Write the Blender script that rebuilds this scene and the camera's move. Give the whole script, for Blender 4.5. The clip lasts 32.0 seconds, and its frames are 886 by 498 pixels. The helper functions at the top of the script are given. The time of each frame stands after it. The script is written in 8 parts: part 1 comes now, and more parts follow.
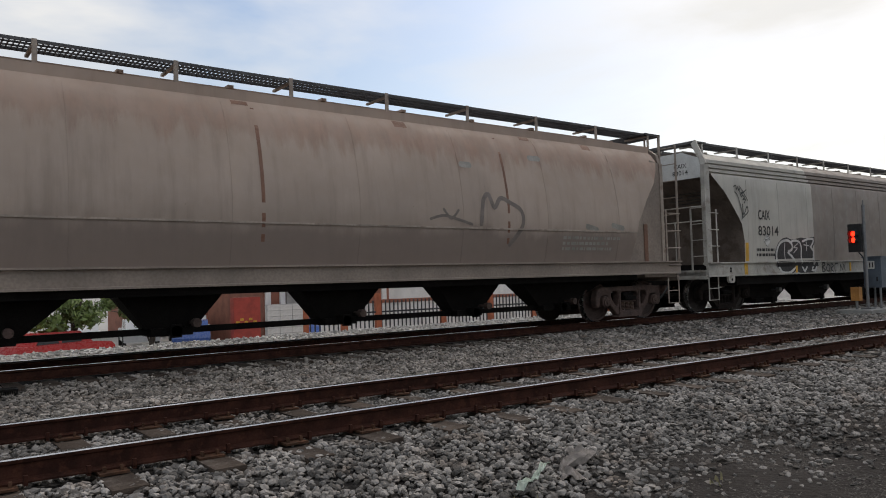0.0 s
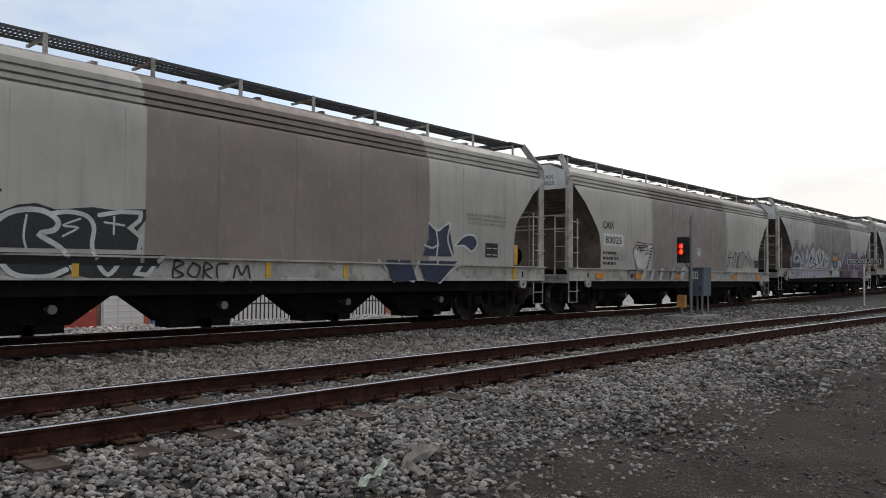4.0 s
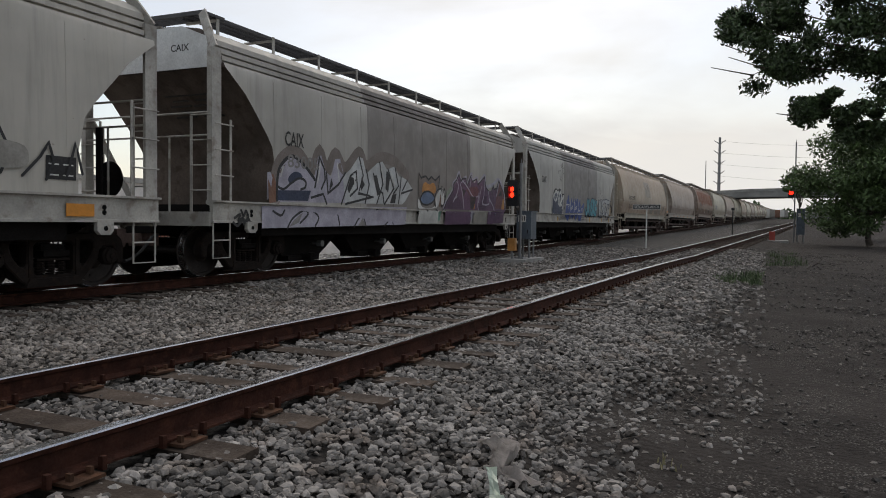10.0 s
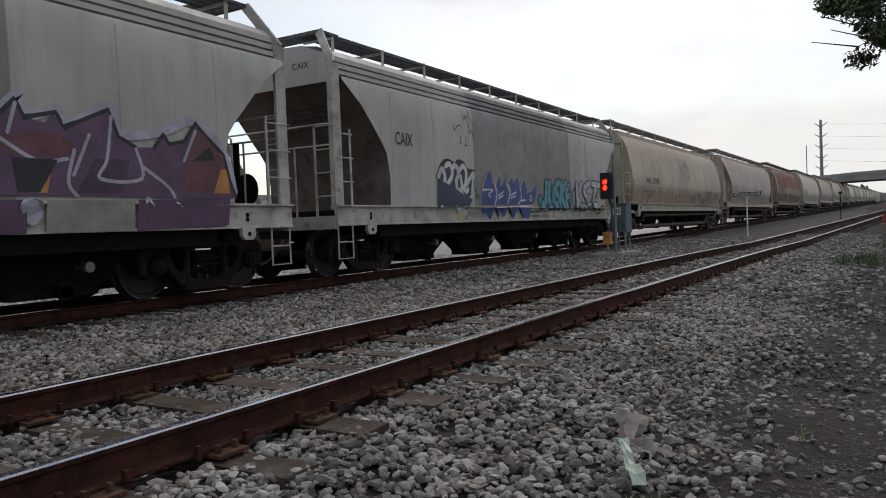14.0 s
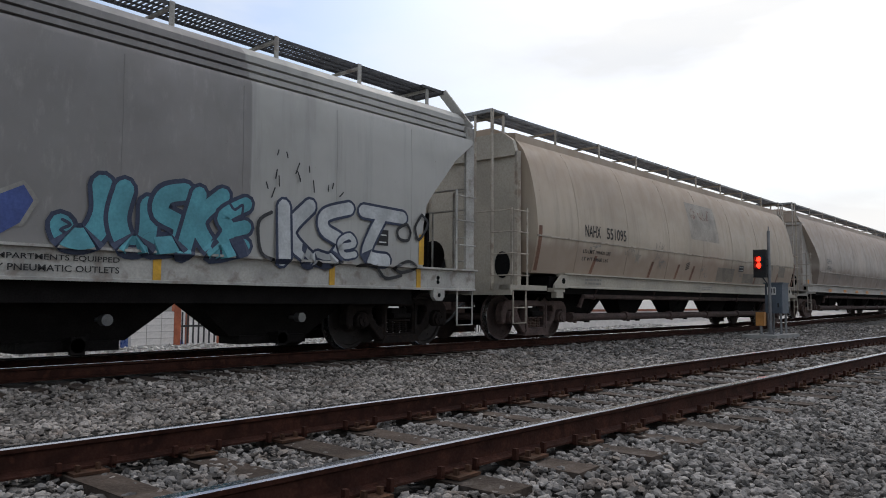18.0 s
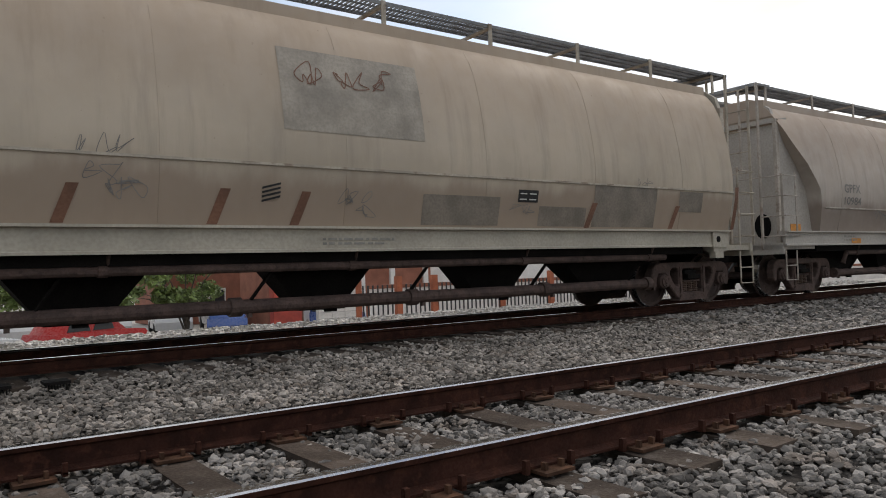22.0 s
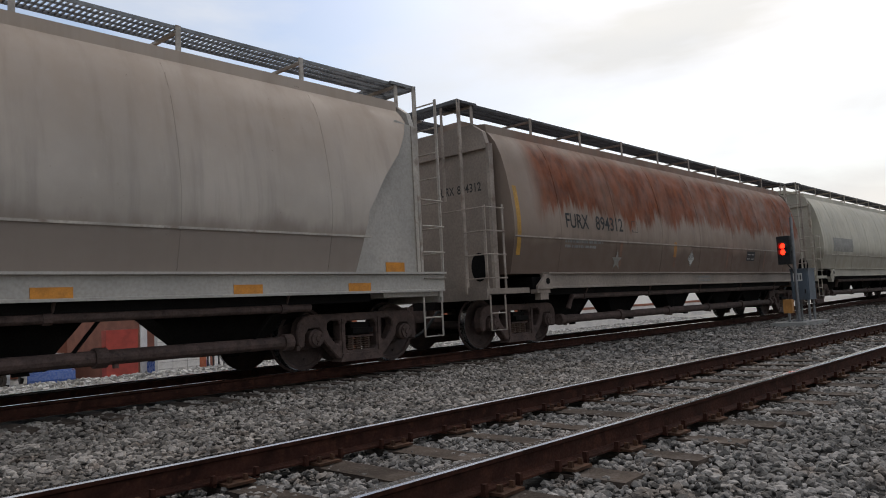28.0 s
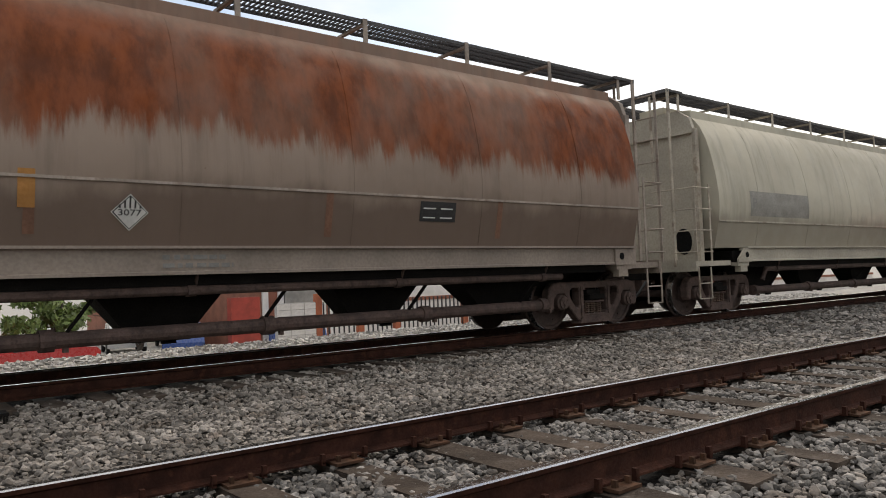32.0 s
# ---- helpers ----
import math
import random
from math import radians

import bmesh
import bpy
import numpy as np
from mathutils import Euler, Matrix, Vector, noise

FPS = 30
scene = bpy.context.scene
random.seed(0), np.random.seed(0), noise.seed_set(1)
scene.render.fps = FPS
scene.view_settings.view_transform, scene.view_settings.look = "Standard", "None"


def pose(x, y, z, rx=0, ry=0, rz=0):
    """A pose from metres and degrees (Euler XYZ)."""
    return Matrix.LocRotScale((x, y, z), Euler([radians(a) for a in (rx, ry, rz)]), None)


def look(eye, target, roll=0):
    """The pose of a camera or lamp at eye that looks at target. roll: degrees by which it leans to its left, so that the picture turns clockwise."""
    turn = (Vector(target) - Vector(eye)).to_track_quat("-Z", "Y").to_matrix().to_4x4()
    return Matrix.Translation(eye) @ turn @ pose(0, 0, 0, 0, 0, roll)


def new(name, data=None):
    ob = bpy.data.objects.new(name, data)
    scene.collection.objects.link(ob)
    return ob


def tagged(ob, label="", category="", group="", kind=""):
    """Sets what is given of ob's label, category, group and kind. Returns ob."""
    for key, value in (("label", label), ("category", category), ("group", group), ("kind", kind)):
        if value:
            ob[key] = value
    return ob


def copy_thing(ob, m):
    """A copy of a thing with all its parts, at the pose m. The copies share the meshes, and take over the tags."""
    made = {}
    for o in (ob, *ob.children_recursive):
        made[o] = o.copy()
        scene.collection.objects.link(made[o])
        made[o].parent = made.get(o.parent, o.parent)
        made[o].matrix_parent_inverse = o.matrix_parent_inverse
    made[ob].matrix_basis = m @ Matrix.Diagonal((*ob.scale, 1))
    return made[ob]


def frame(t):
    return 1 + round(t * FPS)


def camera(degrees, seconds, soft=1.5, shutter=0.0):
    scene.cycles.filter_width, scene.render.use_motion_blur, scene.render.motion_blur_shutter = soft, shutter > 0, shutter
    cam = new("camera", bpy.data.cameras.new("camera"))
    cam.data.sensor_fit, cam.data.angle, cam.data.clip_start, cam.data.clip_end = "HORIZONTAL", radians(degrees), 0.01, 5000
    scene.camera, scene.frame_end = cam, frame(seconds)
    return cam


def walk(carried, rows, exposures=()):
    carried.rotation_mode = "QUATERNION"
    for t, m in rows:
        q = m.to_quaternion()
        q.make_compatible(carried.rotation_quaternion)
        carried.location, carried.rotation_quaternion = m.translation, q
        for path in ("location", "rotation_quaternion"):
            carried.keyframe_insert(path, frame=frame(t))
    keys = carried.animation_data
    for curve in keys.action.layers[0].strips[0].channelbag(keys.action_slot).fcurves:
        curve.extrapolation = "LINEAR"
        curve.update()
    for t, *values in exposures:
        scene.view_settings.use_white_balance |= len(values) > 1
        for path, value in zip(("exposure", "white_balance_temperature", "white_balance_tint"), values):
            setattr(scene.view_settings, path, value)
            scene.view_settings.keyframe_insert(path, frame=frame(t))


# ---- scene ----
cam = camera(61.73, 32.0, soft=1.0)
PATH = [
    (0, look((-0.127, -5.541, 1.252), (2.909, -1.574, 1.464), -1.63)),
    (0.5, look((-0.115, -5.546, 1.254), (3.432, -2.027, 1.444), -0.24)),
    (1, look((-0.116, -5.555, 1.260), (3.582, -2.194, 1.425), -0.35)),
    (1.5, look((-0.114, -5.562, 1.264), (3.683, -2.312, 1.380), -0.43)),
    (2, look((-0.113, -5.570, 1.263), (3.739, -2.383, 1.364), -0.79)),
    (2.5, look((-0.127, -5.557, 1.271), (3.717, -2.363, 1.405), -0.37)),
    (3, look((-0.113, -5.565, 1.260), (3.725, -2.364, 1.436), -0.48)),
    (3.5, look((-0.128, -5.592, 1.256), (3.724, -2.411, 1.462), -0.10)),
    (5.5, look((-0.178, -5.511, 1.329), (2.979, -1.635, 1.278), 2.68)),
    (6, look((-0.349, -5.297, 1.319), (3.432, -2.048, 0.935), 2.69)),
    (6.5, look((-0.355, -4.967, 1.227), (3.404, -1.709, 0.718), 2.81)),
    (7, look((-0.059, -4.532, 1.240), (3.683, -1.216, 1.190), -0.09)),
    (7.5, look((-0.073, -4.215, 1.153), (3.482, -0.699, 1.128), 0.12)),
    (8, look((-0.109, -4.035, 1.292), (3.387, -0.475, 0.969), -3.32)),
    (8.5, look((-0.017, -3.535, 1.194), (3.624, -0.112, 1.051), -2.22)),
    (9, look((0.094, -3.329, 1.188), (4.119, -0.375, 0.919), 0.26)),
    (9.5, look((0.058, -3.082, 1.200), (4.647, -1.106, 1.021), -1.31)),
    (10, look((0.091, -2.968, 1.197), (4.676, -0.979, 1.017), 0.65)),
    (10.5, look((0.089, -2.993, 1.245), (4.570, -0.784, 1.441), 0.34)),
    (11, look((0.023, -3.004, 1.263), (4.522, -0.834, 1.477), 0.15)),
    (11.5, look((-0.015, -2.937, 1.302), (4.487, -0.810, 1.755), -0.88)),
    (12, look((-0.040, -2.902, 1.314), (4.406, -0.652, 1.729), -2.29)),
    (12.5, look((0.004, -2.888, 1.314), (4.452, -0.611, 1.484), -2.20)),
    (13, look((-0.002, -2.883, 1.320), (4.458, -0.633, 1.540), -1.31)),
    (13.5, look((-0.012, -2.855, 1.180), (4.386, -0.515, 1.601), -0.75)),
    (14, look((0.007, -2.828, 1.035), (4.323, -0.307, 0.893), -2.24)),
    (14.5, look((-0.003, -2.826, 0.995), (4.301, -0.282, 1.088), -1.48)),
    (16.5, look((-0.003, -2.818, 0.963), (4.150, -0.036, 1.100), -1.98)),
    (17, look((0.012, -2.815, 0.956), (4.194, -0.079, 1.088), -1.91)),
    (17.5, look((-0.001, -2.805, 0.968), (4.176, -0.086, 1.368), 0.50)),
    (18, look((-0.042, -2.765, 0.956), (3.737, 0.490, 1.309), 0.43)),
    (18.5, look((-0.038, -2.744, 0.951), (3.445, 0.834, 1.217), -0.87)),
    (19, look((-0.025, -2.763, 0.969), (3.553, 0.712, 1.319), -1.73)),
    (19.5, look((0.004, -2.769, 0.976), (3.865, 0.394, 1.268), -2.18)),
    (20, look((-0.018, -2.780, 0.986), (3.749, 0.496, 1.261), -3.03)),
    (20.5, look((-0.041, -2.771, 0.989), (3.463, 0.787, 1.243), -3.44)),
    (21, look((-0.069, -2.774, 1.002), (3.249, 0.958, 1.254), -1.91)),
    (21.5, look((-0.014, -2.742, 0.988), (3.094, 1.170, 1.185), -1.7)),
    (22, look((-0.021, -2.740, 0.983), (2.934, 1.290, 1.128), -1.9)),
    (22.5, look((-0.022, -2.744, 0.977), (2.903, 1.311, 1.082), -2.2)),
    (23, look((-0.011, -2.713, 0.977), (2.661, 1.512, 0.977), -2.6)),
    (23.5, look((-0.009, -2.716, 0.974), (2.671, 1.507, 0.949), -3)),
    (24, look((-0.014, -2.740, 0.975), (2.871, 1.343, 0.965), -3)),
    (24.5, look((-0.041, -2.761, 0.999), (2.946, 1.247, 1.059), -2.7)),
    (26.5, look((-0.082, -2.726, 1.022), (2.530, 1.524, 1.377), -2.7)),
    (27, look((-0.094, -2.720, 1.028), (3.064, 1.140, 1.403), -2.7)),
    (27.5, look((-0.053, -2.698, 1.016), (3.497, 0.802, 1.376), -2.8)),
    (28, look((-0.032, -2.671, 1.011), (3.671, 0.669, 1.398), -2.9)),
    (28.5, look((0.053, -2.677, 1.027), (3.738, 0.668, 1.494), -2.7)),
    (29, look((0.130, -2.706, 1.037), (3.675, 0.781, 1.542), -1.7)),
    (29.5, look((0.138, -2.704, 1.058), (3.686, 0.779, 1.600), -1.2)),
    (30, look((0.097, -2.611, 1.059), (3.702, 0.814, 1.574), -3.2)),
    (30.5, look((0.124, -2.596, 1.054), (3.704, 0.874, 1.442), -3.1)),
    (31, look((0.144, -2.605, 1.059), (3.794, 0.802, 1.334), -2.5)),
    (31.5, look((0.132, -2.594, 1.062), (3.644, 0.956, 1.272), -2.5)),
    (32, look((0.102, -2.550, 1.078), (3.264, 1.317, 1.298), -2.2)),
]
# the clip's own exposure and white balance: seconds, stops, kelvin, tint
EXPOSURES = [(0, 0.20, 7150, 10), (1, 0.05, 6850, 10), (2, 0.02, 6800, 10), (3, 0.05, 6800, 10), (6, 0.82, 7600, 10), (7, 0.80, 6800, 10), (7.5, -0.05, 6300, 10), (8, 0.70, 8300, 10), (8.5, 0.65, 6800, 10), (9, 0.65, 6800, 10),
             (10, 0.05, 7100, 10), (11, -0.05, 6650, 10), (12, -0.37, 6400, 10), (13, -0.25, 6500, 10), (14, 0.15, 6900, 10), (17, 0.25, 6900, 10), (18, 0.25, 6700, 10), (19, 0.25, 6900, 10), (20, 0.20, 6800, 10),
             (21, 0.37, 7200, 10), (22, 0.42, 7300, 10), (23, 1.08, 6600, 10), (24, 1.15, 6800, 10), (27, 0.20, 7100, 10), (28, 0.15, 7000, 10), (29, 0.13, 7000, 10), (30, 0.10, 7050, 10), (31, 0.33, 7050, 10), (32, 0.61, 7800, 10)]
walk(cam, PATH, EXPOSURES)
# train: distance run since the start, in metres
def run(t):
    return 4.232 * t - 0.005441 * t * t + 0.0000427 * t ** 3 - 0.02 * max(0.0, t - 16.5)


# world: thin evening cloud over a pale blue sky
SUN_ROT, SUN_ELEV = radians(72), radians(42)
world = bpy.data.worlds.new("sky")
scene.world = world
world.use_nodes = True
wn, wl = world.node_tree.nodes, world.node_tree.links
wn.clear()
w_out = wn.new("ShaderNodeOutputWorld")
w_bg = wn.new("ShaderNodeBackground")
w_sky = wn.new("ShaderNodeTexSky")
w_sky.sky_type = "NISHITA"
w_sky.sun_disc = False
w_sky.sun_elevation, w_sky.sun_rotation = SUN_ELEV, SUN_ROT
w_sky.air_density, w_sky.dust_density, w_sky.ozone_density = 1.0, 1.5, 2.0
w_gain = wn.new("ShaderNodeVectorMath")
w_gain.operation = "SCALE"
w_gain.inputs["Scale"].default_value = 0.12
wl.new(w_sky.outputs[0], w_gain.inputs[0])
w_co = wn.new("ShaderNodeTexCoord")
w_map = wn.new("ShaderNodeMapping")
w_map.inputs["Scale"].default_value = (1.0, 1.0, 3.2)
w_map.inputs["Location"].default_value = (0.35, 0.1, 0.2)
wl.new(w_co.outputs["Generated"], w_map.inputs[0])
w_noise = wn.new("ShaderNodeTexNoise")
w_noise.inputs["Scale"].default_value, w_noise.inputs["Detail"].default_value = 1.7, 6
w_noise.inputs["Roughness"].default_value = 0.52
w_noise.inputs["Distortion"].default_value = 0.35
wl.new(w_map.outputs[0], w_noise.inputs["Vector"])
w_ramp = wn.new("ShaderNodeValToRGB")
w_ramp.color_ramp.elements[0].position, w_ramp.color_ramp.elements[0].color = 0.38, (0.0, 0.0, 0.0, 1)
w_ramp.color_ramp.elements[1].position, w_ramp.color_ramp.elements[1].color = 0.64, (1, 1, 1, 1)
w_dot = wn.new("ShaderNodeVectorMath")
w_dot.operation = "DOT_PRODUCT"
w_dot.inputs[1].default_value = (math.sin(SUN_ROT) * math.cos(SUN_ELEV), math.cos(SUN_ROT) * math.cos(SUN_ELEV), math.sin(SUN_ELEV))
wl.new(w_co.outputs["Generated"], w_dot.inputs[0])
# the cloud thickens a little towards the sun
w_cover = wn.new("ShaderNodeMath")
w_cover.operation = "MULTIPLY_ADD"
w_cover.inputs[1].default_value = 0.04
wl.new(w_dot.outputs["Value"], w_cover.inputs[0])
wl.new(w_noise.outputs["Fac"], w_cover.inputs[2])
wl.new(w_cover.outputs[0], w_ramp.inputs[0])
w_tone = wn.new("ShaderNodeTexNoise")
w_tone.inputs["Scale"].default_value, w_tone.inputs["Detail"].default_value = 2.6, 5
wl.new(w_map.outputs[0], w_tone.inputs["Vector"])
w_cloud = wn.new("ShaderNodeMix")
w_cloud.data_type = "RGBA"
w_cloud.inputs["A"].default_value, w_cloud.inputs["B"].default_value = (0.55, 0.61, 0.71, 1), (0.86, 0.85, 0.83, 1)
wl.new(w_tone.outputs["Fac"], w_cloud.inputs["Factor"])
w_near = wn.new("ShaderNodeMapRange")
w_near.interpolation_type = "SMOOTHSTEP"
for key, v in (("From Min", -0.6), ("From Max", 1.0), ("To Min", 1.0), ("To Max", 1.04)):
    w_near.inputs[key].default_value = v
wl.new(w_dot.outputs["Value"], w_near.inputs["Value"])
w_lit = wn.new("ShaderNodeVectorMath")
w_lit.operation = "SCALE"
wl.new(w_cloud.outputs["Result"], w_lit.inputs[0])
wl.new(w_near.outputs["Result"], w_lit.inputs["Scale"])
w_mix = wn.new("ShaderNodeMix")
w_mix.data_type = "RGBA"
wl.new(w_ramp.outputs[0], w_mix.inputs["Factor"])
wl.new(w_gain.outputs[0], w_mix.inputs["A"])
wl.new(w_lit.outputs[0], w_mix.inputs["B"])
# a cloudy sky is brighter overhead than at the horizon
w_sep = wn.new("ShaderNodeSeparateXYZ")
wl.new(w_co.outputs["Generated"], w_sep.inputs[0])
w_high = wn.new("ShaderNodeMapRange")
w_high.interpolation_type = "SMOOTHSTEP"
for key, v in (("From Min", 0.2), ("From Max", 1.0), ("To Min", 1.0), ("To Max", 1.55)):
    w_high.inputs[key].default_value = v
wl.new(w_sep.outputs["Z"], w_high.inputs["Value"])
w_all = wn.new("ShaderNodeVectorMath")
w_all.operation = "SCALE"
wl.new(w_mix.outputs["Result"], w_all.inputs[0])
wl.new(w_high.outputs["Result"], w_all.inputs["Scale"])
wl.new(w_all.outputs[0], w_bg.inputs["Color"])
w_bg.inputs["Strength"].default_value = 1.0
wl.new(w_bg.outputs[0], w_out.inputs[0])

sun = new("sun", bpy.data.lights.new("sun", "SUN"))
sun.data.energy, sun.data.angle, sun.data.color = 0.5, radians(35), (1.0, 0.93, 0.84)
sun.matrix_world = look((math.sin(SUN_ROT) * math.cos(SUN_ELEV), math.cos(SUN_ROT) * math.cos(SUN_ELEV), math.sin(SUN_ELEV)), (0, 0, 0))


# ---- materials ----
def node(nt, kind, **values):
    n = nt.nodes.new(kind)
    for key, value in values.items():
        n.inputs[key].default_value = value
    return n


def mixed(nt, fac, a, b, blend="MIX"):
    """A colour mix; each of fac, a and b is a socket or a value."""
    n = nt.nodes.new("ShaderNodeMix")
    n.data_type, n.blend_type = "RGBA", blend
    for key, v in (("Factor", fac), ("A", a), ("B", b)):
        if isinstance(v, bpy.types.NodeSocket):
            nt.links.new(v, n.inputs[key])
        else:
            n.inputs[key].default_value = v if key == "Factor" else (*v[:3], 1)
    return n.outputs["Result"]


def ramp(nt, src, lo, hi, a=0.0, b=1.0):
    n = nt.nodes.new("ShaderNodeMapRange")
    n.interpolation_type = "SMOOTHSTEP"
    for key, v in (("From Min", lo), ("From Max", hi), ("To Min", a), ("To Max", b)):
        n.inputs[key].default_value = v
    nt.links.new(src, n.inputs["Value"])
    return n.outputs["Result"]


def noise_at(nt, co, scale, detail=4, rough=0.55, stretch=(1, 1, 1)):
    m = nt.nodes.new("ShaderNodeMapping")
    m.inputs["Scale"].default_value = stretch
    nt.links.new(co, m.inputs[0])
    n = node(nt, "ShaderNodeTexNoise", Scale=scale, Detail=detail, Roughness=rough)
    nt.links.new(m.outputs[0], n.inputs["Vector"])
    return n.outputs["Fac"]


def math_of(nt, op, a, b):
    n = nt.nodes.new("ShaderNodeMath")
    n.operation = op
    for i, v in enumerate((a, b)):
        if isinstance(v, bpy.types.NodeSocket):
            nt.links.new(v, n.inputs[i])
        else:
            n.inputs[i].default_value = v
    return n.outputs[0]


def begin(name, rough=0.7, metal=0.0):
    m = bpy.data.materials.new(name)
    m.use_nodes = True
    nt = m.node_tree
    b = nt.nodes["Principled BSDF"]
    b.inputs["Roughness"].default_value, b.inputs["Metallic"].default_value = rough, metal
    co = nt.nodes.new("ShaderNodeTexCoord").outputs["Object"]
    return m, nt, b, co


def bumped(nt, b, height, strength, distance):
    n = node(nt, "ShaderNodeBump", Strength=strength, Distance=distance)
    nt.links.new(height, n.inputs["Height"])
    nt.links.new(n.outputs[0], b.inputs["Normal"])


def surface(name, colour, rough=0.7, metal=0.0, vary=0.25, scale=3.0, fine=40.0, bump=0.2, dist=0.01, tint=None, island=0.0, each=0.0):
    """A plain worn surface: colour varied at two scales, with fine relief."""
    m, nt, b, co = begin(name, rough, metal)
    big, small = noise_at(nt, co, scale), noise_at(nt, co, fine, 3)
    dark = [c * (1 - vary) for c in colour]
    light = [min(1, c * (1 + vary)) for c in colour]
    col = mixed(nt, ramp(nt, big, 0.3, 0.7), dark, light)
    if tint:
        col = mixed(nt, ramp(nt, noise_at(nt, co, scale * 2.3, 5), 0.52, 0.68, 0, 0.8), col, tint)
    col = mixed(nt, ramp(nt, small, 0.3, 0.75, 0.0, 0.35), col, [c * 0.55 for c in colour])
    if island:
        g = nt.nodes.new("ShaderNodeNewGeometry").outputs["Random Per Island"]
        col = mixed(nt, 1.0, col, mixed(nt, g, (1 - island,) * 3, (1 + island,) * 3), "MULTIPLY")
    if each:
        g = nt.nodes.new("ShaderNodeObjectInfo").outputs["Random"]
        col = mixed(nt, 1.0, col, mixed(nt, g, (1 - each,) * 3, (1 + each,) * 3), "MULTIPLY")
    nt.links.new(col, b.inputs["Base Color"])
    nt.links.new(ramp(nt, small, 0.3, 0.7, max(0.05, rough - 0.12), min(1, rough + 0.1)), b.inputs["Roughness"])
    if bump:
        bumped(nt, b, small, bump, dist)
    return m


def glow(name, colour, strength):
    m, nt, b, co = begin(name, 0.4)
    b.inputs["Base Color"].default_value = (*colour, 1)
    b.inputs["Emission Color"].default_value = (*colour, 1)
    b.inputs["Emission Strength"].default_value = strength
    return m


def car_paint(name, colour, lower=None, rust=0.0, rust_colour=(0.16, 0.052, 0.024), zones=(), fade=0.0, seed=0.0, rust_z=(2.75, 3.7), rust_x=(-30, -29)):
    """Old railcar paint. zones: (x from, x to, colour) of repainted stretches along the car; lower: tone of the road dirt under the seam;
    rust: how much rust runs down from the roof to about rust_z."""
    m, nt, b, co = begin(name, 0.62)
    sep = nt.nodes.new("ShaderNodeSeparateXYZ")
    nt.links.new(co, sep.inputs[0])
    x, z = sep.outputs["X"], sep.outputs["Z"]
    shift = nt.nodes.new("ShaderNodeVectorMath")
    shift.inputs[1].default_value = (seed * 13.7, 0, seed * 5.1)
    nt.links.new(co, shift.inputs[0])
    co2 = shift.outputs[0]
    col = mixed(nt, ramp(nt, noise_at(nt, co2, 0.5, 5), 0.3, 0.7), [c * 0.86 for c in colour], [min(1, c * 1.1) for c in colour])
    for x0, x1, tone in zones:
        inside = math_of(nt, "MULTIPLY", ramp(nt, x, x0 - 0.015, x0 + 0.015), ramp(nt, x, x1 - 0.015, x1 + 0.015, 1, 0))
        toned = mixed(nt, ramp(nt, noise_at(nt, co2, 0.8, 5), 0.3, 0.7), [c * 0.88 for c in tone], [c * 1.1 for c in tone])
        col = mixed(nt, inside, col, toned)
    streak = noise_at(nt, co2, 2.2, 6, 0.62, (2.2, 1, 0.18))
    col = mixed(nt, ramp(nt, streak, 0.45, 0.75, 0, 0.42), col, [c * 0.5 for c in colour])
    col = mixed(nt, ramp(nt, noise_at(nt, co2, 5.0, 6, 0.7, (1.5, 1, 0.5)), 0.5, 0.85, 0, 0.3), col, [min(1, c * 1.25) for c in colour])
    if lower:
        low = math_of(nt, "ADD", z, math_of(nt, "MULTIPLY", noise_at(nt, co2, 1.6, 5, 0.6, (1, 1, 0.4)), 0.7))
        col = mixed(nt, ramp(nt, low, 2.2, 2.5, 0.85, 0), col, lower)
    if fade:
        col = mixed(nt, ramp(nt, z, 2.2, 3.8, 0, fade), col, (0.34, 0.24, 0.17))
    if rust:
        along = ramp(nt, x, rust_x[0], rust_x[1])
        drip = noise_at(nt, co2, 1.5, 7, 0.68, (1.6, 1, 0.16))
        edge = math_of(nt, "ADD", z, math_of(nt, "MULTIPLY", drip, 1.7))
        body = math_of(nt, "MULTIPLY", ramp(nt, edge, rust_z[0] + 0.72, rust_z[0] + 1.05), ramp(nt, z, 3.7, 4.1, 1, 0.4))
        body = math_of(nt, "MULTIPLY", body, ramp(nt, noise_at(nt, co2, 0.7, 5, 0.6, (1, 1, 0.5)), 0.36, 0.6, 0.7, 1))
        body = math_of(nt, "MULTIPLY", body, along)
        tone = mixed(nt, ramp(nt, noise_at(nt, co2, 4, 6, 0.65, (1, 1, 0.35)), 0.3, 0.7), [c * 0.7 for c in rust_colour], [c * 1.5 for c in rust_colour])
        col = mixed(nt, math_of(nt, "MULTIPLY", body, rust), col, tone)
    speck = ramp(nt, noise_at(nt, co2, 9, 8, 0.75), 0.66, 0.72, 0, 0.75)
    col = mixed(nt, speck, col, (0.11, 0.06, 0.04))
    nt.links.new(col, b.inputs["Base Color"])
    nt.links.new(ramp(nt, noise_at(nt, co2, 3, 4), 0.3, 0.7, 0.5, 0.8), b.inputs["Roughness"])
    b.inputs["Specular IOR Level"].default_value = 0.5 - 0.3 * rust
    bumped(nt, b, noise_at(nt, co2, 1.1, 3), 0.25, 0.03)
    return m


